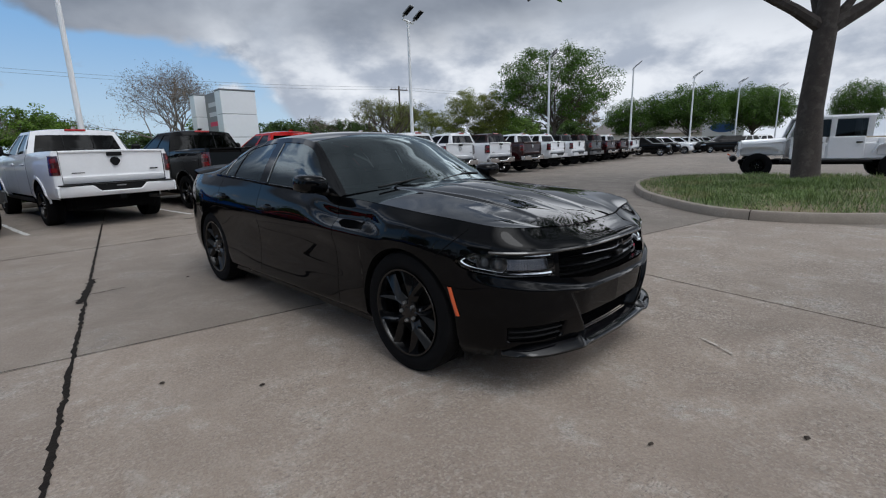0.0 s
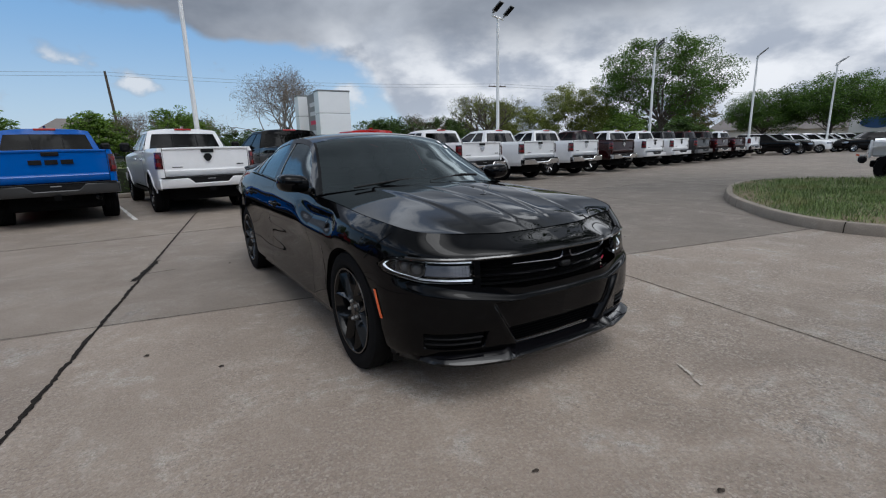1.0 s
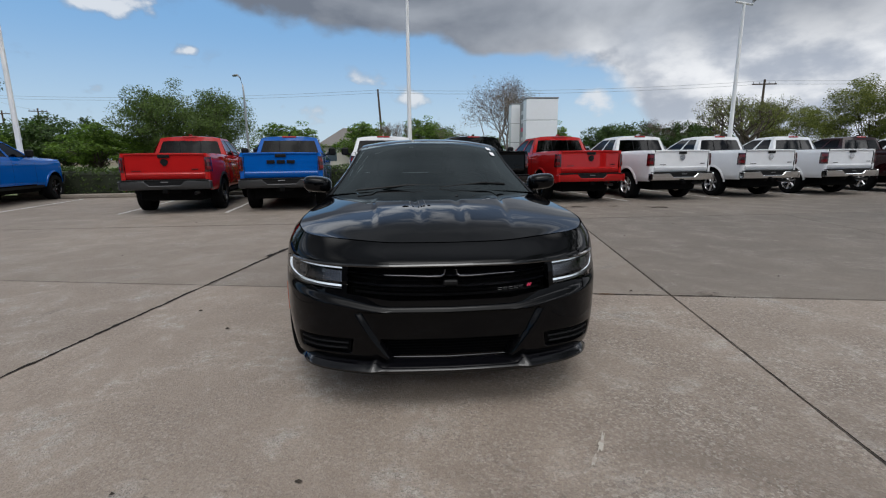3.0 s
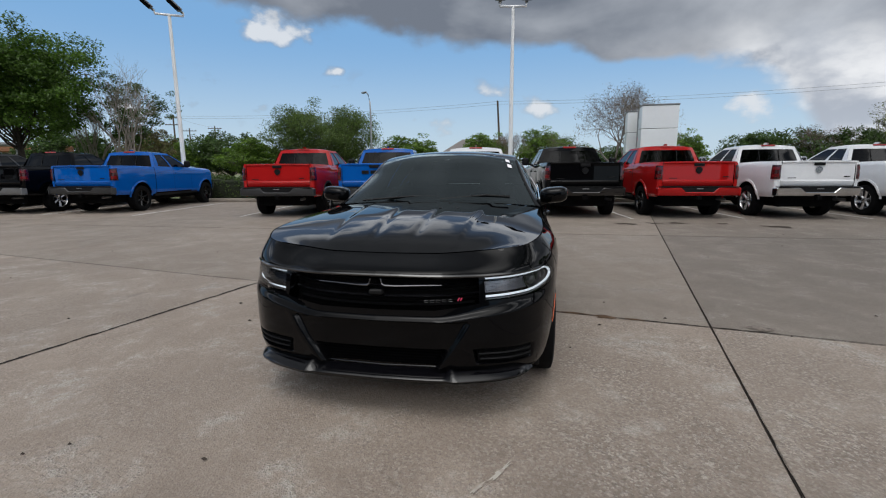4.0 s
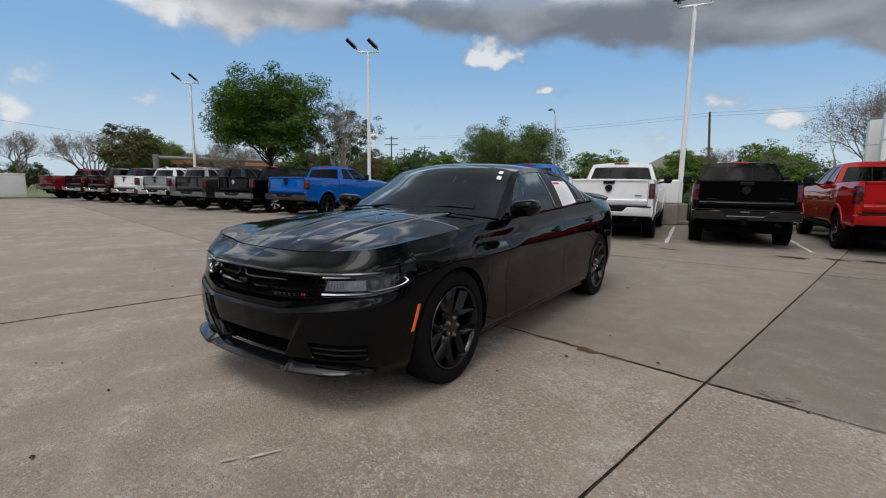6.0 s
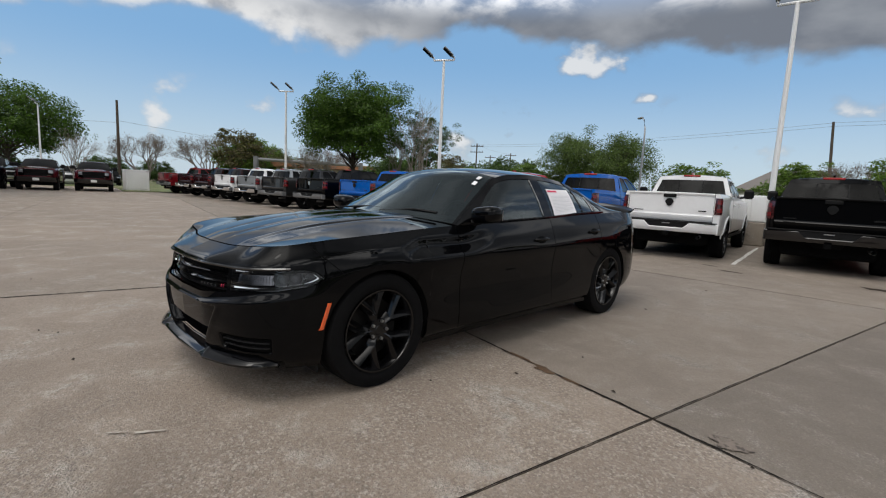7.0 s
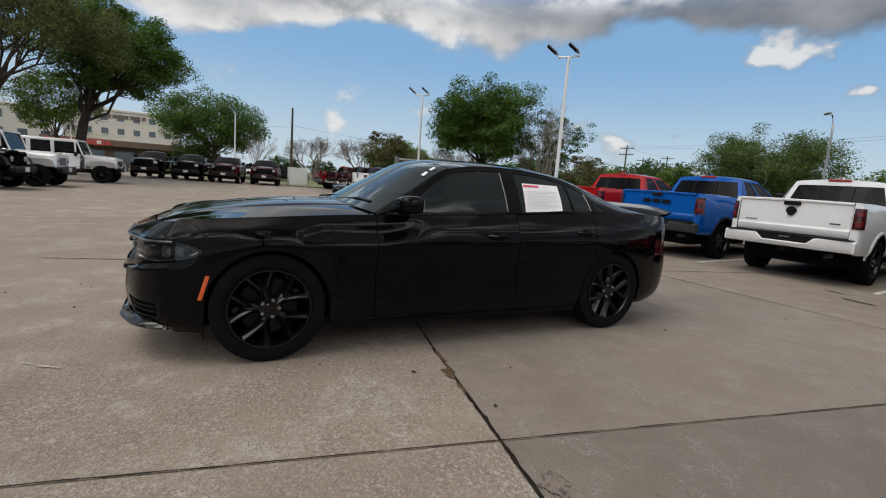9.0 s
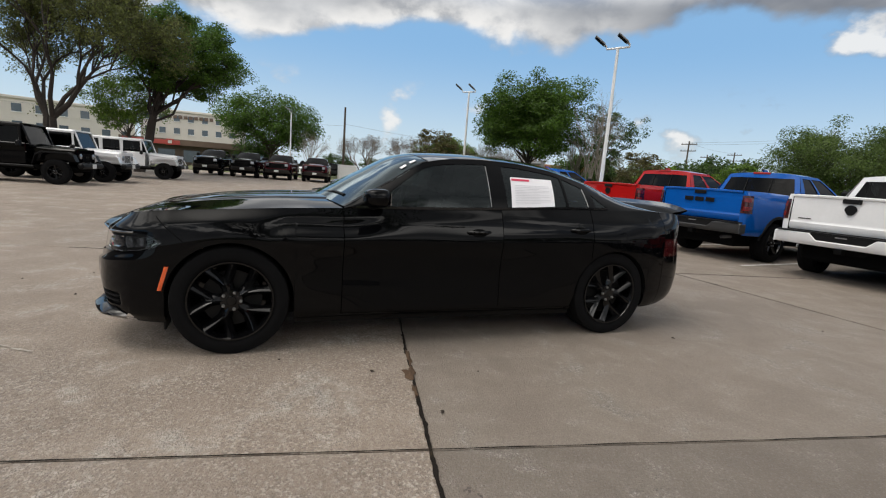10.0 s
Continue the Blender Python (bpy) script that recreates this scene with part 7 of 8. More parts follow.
# ---- utility poles and wires ----
def build_pole(label, at, height, arms=1, lean=0.0):
    t = thing("utility_pole", label, "utility pole", "utility poles", at)
    part("pole", Form().tube([(0, 0, 0), (lean * 0.5, 0, height * 0.5), (lean, 0, height)], [0.16, 0.14, 0.11], 10), WOOD_POLE, t)
    for k in range(arms):
        z = height - 0.5 - 1.1 * k
        arm = part("cross_arm", Form().box(lean, 0, z, 0.12, 2.6, 0.13, 0.02), WOOD_POLE, t)
        for y in (-1.15, -0.5, 0.5, 1.15):
            part("insulator", Form().tube([(lean, y, z + 0.06), (lean, y, z + 0.24)], [0.05, 0.035], 6), GREY_METAL, arm)
    return t


build_pole("weathered wooden pole without cross-arms", pose(-11.2, 61.3, -0.16), 10.0, 0, -0.6)
build_pole("wooden utility pole with two cross-arms", pose(-64.8, 57.4, -0.16, 0, 0, 120), 10.2, 2)
build_pole("wooden utility pole with two cross-arms", pose(-73.4, 73.8, -0.16, 0, 0, 120), 10.0, 2)
build_pole("wooden utility pole with one cross-arm", pose(-76.5, 70.5, -0.16, 0, 0, 120), 9.4, 1)
build_pole("tall bare wooden pole", pose(-53.6, 1.6, -0.16), 8.8, 0)
build_pole("wooden utility pole with one cross-arm", pose(33.0, 58.0, -0.16, 0, 0, 90), 9.6, 1)


def wire(a, b, sag, name="overhead_wire"):
    a, b = Vector(a), Vector(b)
    pts = [a.lerp(b, k / 16) - Vector((0, 0, sag * 4 * (k / 16) * (1 - k / 16))) for k in range(17)]
    tagged(part(name, Form().tube(pts, 0.013, 4, False), GREY_METAL), "thin dark overhead wire strung between poles", "wire", "overhead wires")


for dz in (0.0, -0.35):
    wire((-11.6, 61.3, 9.75 + dz), (33.0, 58.0, 9.3 + dz), 0.5)
    wire((33.0, 58.0, 9.3 + dz), (120.0, 60.0, 10.5 + dz), 0.8)
    wire((-11.6, 61.3, 9.75 + dz), (-64.8, 57.4, 9.8 + dz), 0.6)
wire((-64.8, 57.4, 9.8), (-73.4, 73.8, 9.6), 0.3)
wire((-53.6, 1.6, 6.6), (-110.0, 60.0, 8.5), 0.7)
wire((-53.6, 1.6, 6.4), (-76.0, -70.0, 8.0), 0.7)

# ---- white sign towers ----
def build_tower(label, at, w, d, h):
    t = thing("sign_tower", label, "sign tower", "white sign towers", at)
    for i in range(4):
        z0, z1 = h * i / 4, h * (i + 1) / 4
        part("panel", Form().box(0, 0, (z0 + z1) / 2, w, d, z1 - z0 - 0.025, 0.012), WHITE_PANEL, t)
    part("core", Form().box(0, 0, h / 2, w - 0.06, d - 0.06, h - 0.02, 0.01), GREY_METAL, t)
    part("cap", Form().box(0, 0, h + 0.03, w + 0.04, d + 0.04, 0.07, 0.015), GREY_METAL, t)
    return t


build_tower("tall white panelled sign tower with grey cap", pose(5.35, 24.3, -0.02, 0, 0, 8), 1.55, 0.75, 4.05)
build_tower("white panelled sign tower behind a taller one", pose(4.45, 27.7, -0.02, 0, 0, 8), 0.95, 0.75, 4.15)
board = thing("sign_board", "grey sign board between two white towers, lettering worn away", "sign", at=pose(4.75, 25.9, 0, 0, 0, 8))
part("board", Form().box(0, 0, 2.1, 0.12, 2.6, 4.1, 0.02), GREY_METAL, board)
for i, (z, m) in enumerate(((3.6, PRINT_GREY), (3.15, PRINT_GREY), (2.7, PRINT_RED), (2.2, PRINT_GREY))):
    part("lettering_bar", Form().box(-0.064, 0.1, z, 0.012, 1.5, 0.20, 0.003), m, board)
    part("lettering_bar", Form().box(0.064, 0.1, z, 0.012, 1.5, 0.20, 0.003), m, board)
rs = thing("sign_board", "white dealer sign board with a blue oval", "sign", at=pose(84.0, 40.0, 0, 0, 0, 118))
part("board", Form().box(0, 0, 2.6, 6.0, 0.5, 4.6, 0.05), WHITE_PANEL, rs)
BLUE_PRINT = material("blue_print", (0.05, 0.12, 0.30), 0.5, var=0.1, scale=3)
for y in (-0.27, 0.27):
    part("oval", Form().prism([(1.9 * math.cos(a), y, 3.2 + 0.8 * math.sin(a)) for a in steps(0, 2 * math.pi, 20)[:-1]], (0, 0.02 if y > 0 else -0.02, 0)), BLUE_PRINT, rs)
small_sign = thing("road_sign", "small grey road sign seen from behind", "sign", at=pose(-13.5, 22.5, -0.1, 0, 0, 30))
part("post", Form().tube([(0, 0, 0), (0, 0, 2.0)], 0.03, 8), STEEL, small_sign)
part("plate", Form().box(0, 0.03, 1.75, 0.45, 0.02, 0.75, 0.008), STEEL, small_sign)

# grey pipe barrier beyond the far row
bar_a, bar_b = Vector((-37.5, 11.6, 0)), Vector((-35.4, 20.6, 0))
barrier = thing("height_barrier", "grey steel pipe barrier on two posts beyond the parked trucks", "barrier")
for p in (bar_a, bar_b):
    part("post", Form().tube([p - Vector((0, 0, 0.1)), p + Vector((0, 0, 3.3))], 0.22, 10), GREY_METAL, barrier)
part("beam", Form().tube([bar_a + Vector((0, 0, 3.05)), bar_a.lerp(bar_b, 0.5) + Vector((0, 0, 3.03)), bar_b + Vector((0, 0, 3.05))], 0.15, 10), GREY_METAL, barrier)

# ---- trees and hedges ----
def leaf_mesh(name, centres, size, mat, seed, middle=None):
    """Many small bent leaves at the given centres; with a middle they face out and up from it."""
    rs = np.random.RandomState(seed)
    n = len(centres)
    c = np.asarray(centres, float)
    face = rs.normal(size=(n, 3))
    if middle is not None:
        out = c - np.asarray(middle, float)
        out /= np.linalg.norm(out, axis=1)[:, None] + 1e-6
        face = face * 0.75 + out * 0.7 + np.array([0.0, 0.0, 0.9])
    face /= np.linalg.norm(face, axis=1)[:, None]
    u = np.cross(face, rs.normal(size=(n, 3)))
    u /= np.linalg.norm(u, axis=1)[:, None]
    w = np.cross(face, u)
    s = size * rs.uniform(0.6, 1.35, n)[:, None]
    lift = face * s * 0.22
    v = np.empty((n, 4, 3))
    v[:, 0], v[:, 1], v[:, 2], v[:, 3] = c - u * s, c + w * s * 0.55 + lift, c + u * s, c - w * s * 0.55 + lift
    me = bpy.data.meshes.new(name)
    me.from_pydata(v.reshape(-1, 3).tolist(), [], np.arange(4 * n).reshape(n, 4).tolist())
    me.materials.append(mat)
    return me


def bent(a, b, rnd, wobble=0.08, n=5, rise=0.0):
    """A branch line from a to b with a sag or rise and some wander."""
    a, b = Vector(a), Vector(b)
    d = (b - a).length
    out = []
    for i in range(n + 1):
        t = i / n
        p = a.lerp(b, t) + Vector((0, 0, rise * d * t * (1 - t)))
        if 0 < i < n:
            p += Vector([rnd.uniform(-1, 1) * wobble * d for _ in range(3)])
        out.append(p)
    return out


def build_tree(label, at, height, width, clear, trunk_r, leaf_mat, bark=BARK, seed=1, lobes=16, leaves=7000, leaf=0.16, fork_z=None, limbs=(), sparse=0.0, group="trees round the car park", name="tree", lean=(0.0, 0.0)):
    """A leafy tree: limbs run from the trunk to lobes of the crown, twigs from there to clumps of leaves."""
    rnd = random.Random(seed)
    rs = np.random.RandomState(seed)
    t = thing(name, label, "tree", group, at)
    wood = Form()
    rz, rx = (height - clear) / 2, width / 2
    mid = Vector((lean[0], lean[1], clear + rz))
    base = Vector((0, 0, -0.1))
    top = Vector((lean[0] * 0.5, lean[1] * 0.5, clear + rz * 0.25))
    fork = Vector((lean[0] * 0.3, lean[1] * 0.3, fork_z or max(0.4, clear * 0.8)))
    wood.tube([base, base + Vector((0, 0, 0.15)), base.lerp(fork, 0.5) + Vector((rnd.uniform(-1, 1), rnd.uniform(-1, 1), 0)) * trunk_r * 0.4, fork, top], [trunk_r * 1.35, trunk_r * 1.08, trunk_r * 0.92, trunk_r * 0.82, trunk_r * 0.3], 16)
    pts = []
    for i in range(lobes):
        a = 2 * math.pi * (i * 0.382 + rnd.uniform(-0.08, 0.08))
        h = -0.75 + 1.6 * ((i + 0.5) / lobes)
        r = math.sqrt(max(0.05, 1 - h * h)) * rnd.uniform(0.45, 0.80)
        c = mid + Vector((rx * r * math.cos(a), rx * r * math.sin(a), rz * h * 0.78))
        size = rnd.uniform(0.26, 0.40) * rx * (1.15 - 0.3 * abs(h))
        start = fork.lerp(top, rnd.uniform(0.0, 0.9))
        limb = bent(start, c, rnd, 0.06, 5, 0.12)
        r0 = trunk_r * rnd.uniform(0.20, 0.33)
        wood.tube(limb, [r0 * (1 - 0.16 * k) for k in range(6)], 6, False)
        for _ in range(15):
            o = Vector(rs.normal(size=3)).normalized()
            o.z = o.z * 0.72 + 0.12
            tip = c + o * size * rnd.uniform(0.60, 1.08)
            twig = bent(limb[rnd.randrange(3, 6)], tip, rnd, 0.10, 3)
            wood.tube(twig, [r0 * 0.22, r0 * 0.16, r0 * 0.10, r0 * 0.04], 3, False)
            if rnd.random() < sparse:
                continue
            # a flat tuft of leaves with a firm edge at the end of the twig
            k = int(1.25 * leaves / (lobes * 15) * rnd.uniform(0.6, 1.5))
            ball = rs.normal(size=(k, 3))
            ball *= (rs.uniform(0, 1, k) ** 0.42 / np.linalg.norm(ball, axis=1))[:, None]
            pts.append(ball * np.array([1, 1, 0.62]) * size * rnd.uniform(0.36, 0.56) + np.array(tip))
    for line, r0 in limbs:
        line = [Vector(p) for p in line]
        line = line if line[0].z < fork.z - 0.5 else [fork, *line]
        wood.tube(line, [r0 * (1 - 0.85 * k / (len(line) - 1)) for k in range(len(line))], 8, False)
        for _ in range(14):
            p = line[-1].lerp(line[-2], rnd.random())
            tip = p + Vector((rnd.uniform(-0.5, 0.5), rnd.uniform(-0.5, 0.5), rnd.uniform(-0.25, 0.3)))
            wood.tube(bent(p, tip, rnd, 0.1, 3), [0.012, 0.009, 0.006, 0.003], 4, False)
            pts.append(rs.normal(size=(16, 3)) * 0.09 + np.array(tip))
    part("trunk", wood, bark, t)
    part("crown", leaf_mesh("crown", np.concatenate(pts), leaf, leaf_mat, seed, (mid.x, mid.y, mid.z - rz * 0.5)), None, t)
    return t


def build_bare_tree(label, at, height, width, clear, trunk_r, seed=1, stems=1, levels_n=6, bark=BARK, buds=0, bud_mat=BUDS, bud=0.06, group="bare trees", splay=0.28):
    """A tree before leaf: branches fork again and again to fine twigs."""
    rnd = random.Random(seed)
    t = thing("bare_tree", label, "tree", group, at)
    wood, tips = Form(), []
    def grow(p, d, length, r, level):
        q = p + d * length
        m = p.lerp(q, 0.5) + Vector((rnd.uniform(-1, 1), rnd.uniform(-1, 1), rnd.uniform(-0.5, 0.5))) * length * 0.07
        wood.tube([p, m, q], [r, r * 0.82, r * 0.66], 7 if level < 2 else (5 if level < 4 else 3), False)
        if level >= 3:
            tips.append(q)
            tips.append(m)
        if level >= levels_n:
            return
        for i in range(2 if level and rnd.random() < 0.45 else 3):
            a = rnd.uniform(0, 6.283)
            spread = rnd.uniform(0.30, 0.72)
            side = d.orthogonal().normalized()
            side = Matrix.Rotation(a, 3, d) @ side
            nd = (d * math.cos(spread) + side * math.sin(spread) + Vector((0, 0, 0.10))).normalized()
            grow(q, nd, length * rnd.uniform(0.62, 0.86), r * rnd.uniform(0.50, 0.68), level + 1)
    for i in range(stems):
        a = 2 * math.pi * i / stems + rnd.uniform(0, 1)
        tilt = 0.0 if stems == 1 else splay
        grow(Vector((0.1 * math.cos(a) * (stems > 1), 0.1 * math.sin(a) * (stems > 1), -0.1)), Vector((tilt * math.cos(a), tilt * math.sin(a), 1)).normalized(), clear + 0.1, trunk_r, 0)
    xs = [v[0] for v in wood.v]
    zs = [v[2] for v in wood.v]
    kz, kx = height / max(zs), width / (max(xs) - min(xs))
    wood.v = [(x * kx, y * kx, z * kz) for x, y, z in wood.v]
    part("branching", wood, bark, t)
    if buds:
        rs = np.random.RandomState(seed)
        c = np.array([(p.x * kx, p.y * kx, p.z * kz) for p in tips])
        c = c[rs.randint(0, len(c), buds)] + rs.normal(size=(buds, 3)) * 0.16
        part("bud_haze", leaf_mesh("bud_haze", c, bud, bud_mat, seed), None, t)
    return t


def stand(src, x, y, a=0.0, k=1.0, kz=None, z=-0.16):
    m = copy_thing(src, pose(x, y, z, 0, 0, a))
    m.scale = (k, k, kz or k)
    return m


OAK_BARK = material("furrowed_oak_bark", (0.050, 0.040, 0.034), 0.95, var=0.35, scale=6, bump=1.0, bump_scale=26, spots=(5.0, 0.52, (0.085, 0.073, 0.062), 0.7))
DARK_BARK = material("dark_bark", (0.038, 0.030, 0.025), 0.95, var=0.3, scale=5, bump=0.8, bump_scale=22)
build_tree("broad green live oak behind the parked trucks", pose(-26.0, 15.8, -0.16), 8.5, 9.0, 2.9, 0.19, LEAF_OAK, bark=DARK_BARK, seed=3, lobes=28, leaves=46000, leaf=0.08)
build_tree("large island oak with thick grey trunk and spreading limbs", pose(15.8, 5.6, 0.16), 13.8, 12.0, 7.2, 0.31, LEAF_DARK, bark=OAK_BARK, seed=14, lobes=20, leaves=13000, leaf=0.085, fork_z=3.8,
           limbs=[([(-0.6, 0.5, 4.3), (-1.6, 1.5, 5.1), (-3.0, 2.8, 5.8), (-4.9, 3.9, 5.6), (-6.3, 4.2, 4.65)], 0.17), ([(0.6, -0.6, 4.3), (1.6, -1.7, 5.4), (2.4, -3.0, 6.8)], 0.22), ([(0.2, 0.4, 4.9), (0.0, 1.1, 6.6), (-0.4, 2.0, 8.6)], 0.20), ([(0.4, -0.3, 4.4), (1.0, -0.7, 5.6), (1.3, -0.6, 7.4)], 0.15)])
build_tree("dark spreading oak beside the off-road cars", pose(-27.6, -10.6, -0.16), 11.0, 8.2, 4.6, 0.30, LEAF_OAK, bark=DARK_BARK, seed=8, lobes=30, leaves=46000, leaf=0.075, fork_z=3.4, lean=(-0.9, 2.5))
build_bare_tree("tall open oak with two dark stems and thin new leaves", pose(-22.6, -13.0, -0.16), 12.4, 13.5, 3.6, 0.33, 52, 2, 8, DARK_BARK, 58000, LEAF_SPRING, 0.066, "trees round the car park", 0.22)
build_tree("small fresh green tree behind the white cars", pose(-30.0, -12.2, -0.16), 7.0, 6.2, 2.3, 0.12, LEAF_FRESH, seed=31, lobes=18, leaves=12000, leaf=0.07)
T2 = build_tree("round green tree beside a lamp post", pose(-55.3, -7.3, -0.16), 9.4, 12.8, 2.6, 0.30, LEAF_OAK, seed=5, lobes=30, leaves=24000, leaf=0.122)
GR = build_tree("tall green tree with open crown above the truck row", pose(37.5, 34.4, -0.16), 11.0, 11.5, 2.6, 0.30, LEAF_OAK, seed=17, lobes=24, leaves=36000, leaf=0.085, sparse=0.12)
YE = build_tree("yellow-green tree in fresh leaf", pose(32.8, 41.4, -0.16), 7.5, 8.0, 1.2, 0.18, LEAF_YELLOW, seed=23, lobes=20, leaves=26000, leaf=0.07)
build_tree("wide willowy green tree with ragged top", pose(-26.6, 43.9, -0.16), 8.0, 12.5, 0.8, 0.30, LEAF_OLIVE, seed=27, lobes=34, leaves=48000, leaf=0.09)
SH = build_tree("dense rounded green tree in the distance", pose(-5.5, 60.0, -0.16), 6.3, 7.0, 0.5, 0.20, LEAF_FRESH, seed=33, lobes=18, leaves=8000, leaf=0.145)
DK = build_tree("dark rounded evergreen tree in the distance", pose(20.0, 58.0, -0.16), 4.8, 8.0, 0.2, 0.20, LEAF_DARK, seed=37, lobes=18, leaves=8000, leaf=0.145)
BN = build_tree("brownish tree with withered leaves", pose(-53.5, 13.0, -0.16), 7.6, 6.5, 1.6, 0.16, LEAF_BROWN, seed=41, lobes=16, leaves=4500, leaf=0.13, sparse=0.1)
CR = build_bare_tree("pale many-stemmed crape myrtle, still bare", pose(-22.7, 19.2, -0.16), 7.8, 6.0, 1.5, 0.09, 7, 5, 6, PALE_BARK)
build_tree("dark ragged evergreen tree behind a bare crape myrtle", pose(-24.2, 20.6, -0.16), 7.4, 4.8, 2.2, 0.10, LEAF_DARK, seed=44, lobes=16, leaves=11000, leaf=0.07, sparse=0.5)
TWIG_BARK = material("grey_twigs", (0.17, 0.145, 0.13), 0.9, var=0.3, scale=6)
build_bare_tree("large leafless tree with reddish buds", pose(3.9, 34.5, -0.16), 7.3, 9.2, 1.2, 0.095, 12, 3, 8, TWIG_BARK, 6000, BUDS, 0.04)
FB = build_bare_tree("leafless tree with reddish buds in the distance", pose(-62.0, 4.0, -0.16), 6.6, 9.0, 1.1, 0.10, 15, 3, 7, TWIG_BARK, 4000, BUDS, 0.05)
build_bare_tree("spreading tree just coming into bud", pose(29.6, 53.9, -0.16), 8.1, 11.0, 1.2, 0.22, 19, 3, 7, BARK, 9000, LEAF_YELLOW, 0.075)
stand(CR, -28.5, 13.2, 40, 0.62)
stand(CR, -31.0, 15.5, 140, 0.60)
stand(CR, -26.6, 19.9, 200, 0.8)
stand(FB, 21.8, 57.2, 80, 0.85)
stand(FB, -9.0, 58.0, 10, 0.9)
stand(FB, -67.9, 11.4, 30, 1.15)
stand(FB, -58.0, 17.0, 200, 0.95)
stand(FB, -60.0, 27.0, 250, 1.0)
stand(CR, -46.0, -1.5, 250, 0.7)
for x, y, a, k, kz, s in ((67.2, 44.8, 30, 0.8, 0.80, T2), (70.9, 38.6, 80, 0.95, 0.95, T2), (79.0, 33.4, 190, 0.85, 0.92, T2), (68.2, 18.6, 10, 0.42, 0.75, T2), (60.0, 52.0, 60, 1.0, 0.8, SH), (50.0, 46.0, 120, 1.2, 0.9, DK), (44.0, 48.0, 20, 1.1, 0.95, SH), (56.0, 47.0, 210, 1.0, 1.1, BN), (90.0, 38.0, 75, 1.0, 0.9, GR),
                          (-12.5, 57.0, 100, 1.0, 0.9, SH), (1.5, 62.0, 170, 0.9, 0.8, DK), (10.0, 62.0, 10, 0.9, 0.9, SH), (16.3, 58.7, 80, 0.9, 1.0, DK), (24.4, 56.3, 200, 0.75, 1.0, DK), (38.0, 62.0, 60, 1.2, 1.0, YE), (30.0, 66.0, 30, 1.3, 0.9, DK),
                          (-20.0, 52.0, 50, 1.1, 0.85, SH), (-35.0, 50.0, 90, 1.1, 0.8, DK), (-33.0, 40.0, 140, 1.0, 0.75, SH), (-40.0, 44.0, 20, 1.1, 1.15, DK), (-44.0, 38.0, 60, 1.1, 0.8, SH), (-48.0, 46.0, 200, 1.2, 1.1, DK), (-38.0, 32.0, 300, 0.9, 0.75, BN), (-45.0, 30.0, 10, 1.1, 1.0, DK),
                          (-52.0, 34.0, 70, 1.0, 0.9, SH), (-57.4, 18.6, 40, 0.6, 0.95, SH), (-56.0, 14.5, 240, 1.0, 1.05, SH), (-60.0, 22.0, 110, 1.0, 0.9, DK), (-67.0, 17.5, 10, 0.9, 1.2, SH), (-70.0, 0.0, 60, 0.7, 0.7, DK), (-75.0, 6.0, 60, 0.6, 0.7, DK), (-52.0, 21.0, 60, 1.0, 0.6, BN),
                          (-62.0, -10.0, 160, 1.0, 0.8, DK), (-15.0, 66.0, 20, 1.1, 1.0, DK), (-5.0, 68.0, 99, 1.1, 1.1, DK)):
    stand(s, x, y, a, k, kz)


def build_hedge(label, x0, y0, x1, y1, height, depth, seed, mat=HEDGE):
    t = thing("hedge", label, "hedge", "clipped hedges")
    rs = np.random.RandomState(seed)
    a, b = np.array([x0, y0, 0.0]), np.array([x1, y1, 0.0])
    d = (b - a) / np.linalg.norm(b - a)
    n = np.array([-d[1], d[0], 0.0])
    length = np.linalg.norm(b - a)
    count = int(length * 420)
    u, v, w = rs.uniform(0, length, count), rs.uniform(-1, 1, count), rs.uniform(0.02, 1.0, count)
    shell = rs.randint(0, 3, count)
    v = np.where(shell == 0, np.sign(v) * rs.uniform(0.85, 1.05, count), v)
    w = np.where(shell == 1, rs.uniform(0.88, 1.04, count), w)
    c = a + d * u[:, None] + n * (v * depth / 2)[:, None]
    c[:, 2] = w * height * (1 + 0.06 * np.sin(u * 1.7))
    # dark solid box whose colour stands in for shade deep among the leaves
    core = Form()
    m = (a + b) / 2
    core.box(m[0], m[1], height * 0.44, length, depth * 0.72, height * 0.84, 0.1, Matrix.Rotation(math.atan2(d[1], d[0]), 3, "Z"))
    part("hedge_shade_core", core, HEDGE_SHADE, t)
    part("foliage", leaf_mesh("foliage", c, 0.055, mat, seed), None, t)


HEDGE_SHADE = material("hedge_inner_shade", (0.02, 0.026, 0.012), 0.95, var=0.3, scale=6, bump=1.0, bump_scale=20)
build_hedge("clipped dark green hedge along the kerb behind the trucks", -13.6, 15.2, 9.5, 22.4, 1.0, 0.9, 3)
build_hedge("clipped dark green hedge along the kerb behind the trucks", 9.5, 22.4, 40.0, 33.0, 0.9, 0.9, 4)
back_kerb = Form()
for (xa, ya), (xb, yb) in (((-14.5, 13.6), (9.8, 21.2)), ((9.8, 21.2), (40.0, 31.6))):
    d = math.atan2(yb - ya, xb - xa)
    back_kerb.box((xa + xb) / 2, (ya + yb) / 2, 0.07, math.hypot(xb - xa, yb - ya), 0.16, 0.15, 0.03, Matrix.Rotation(d, 3, "Z"))
tagged(part("kerb_back", back_kerb, KERB), "straight concrete kerb in front of the hedge", "kerb", kind="structure")
verge = Form()
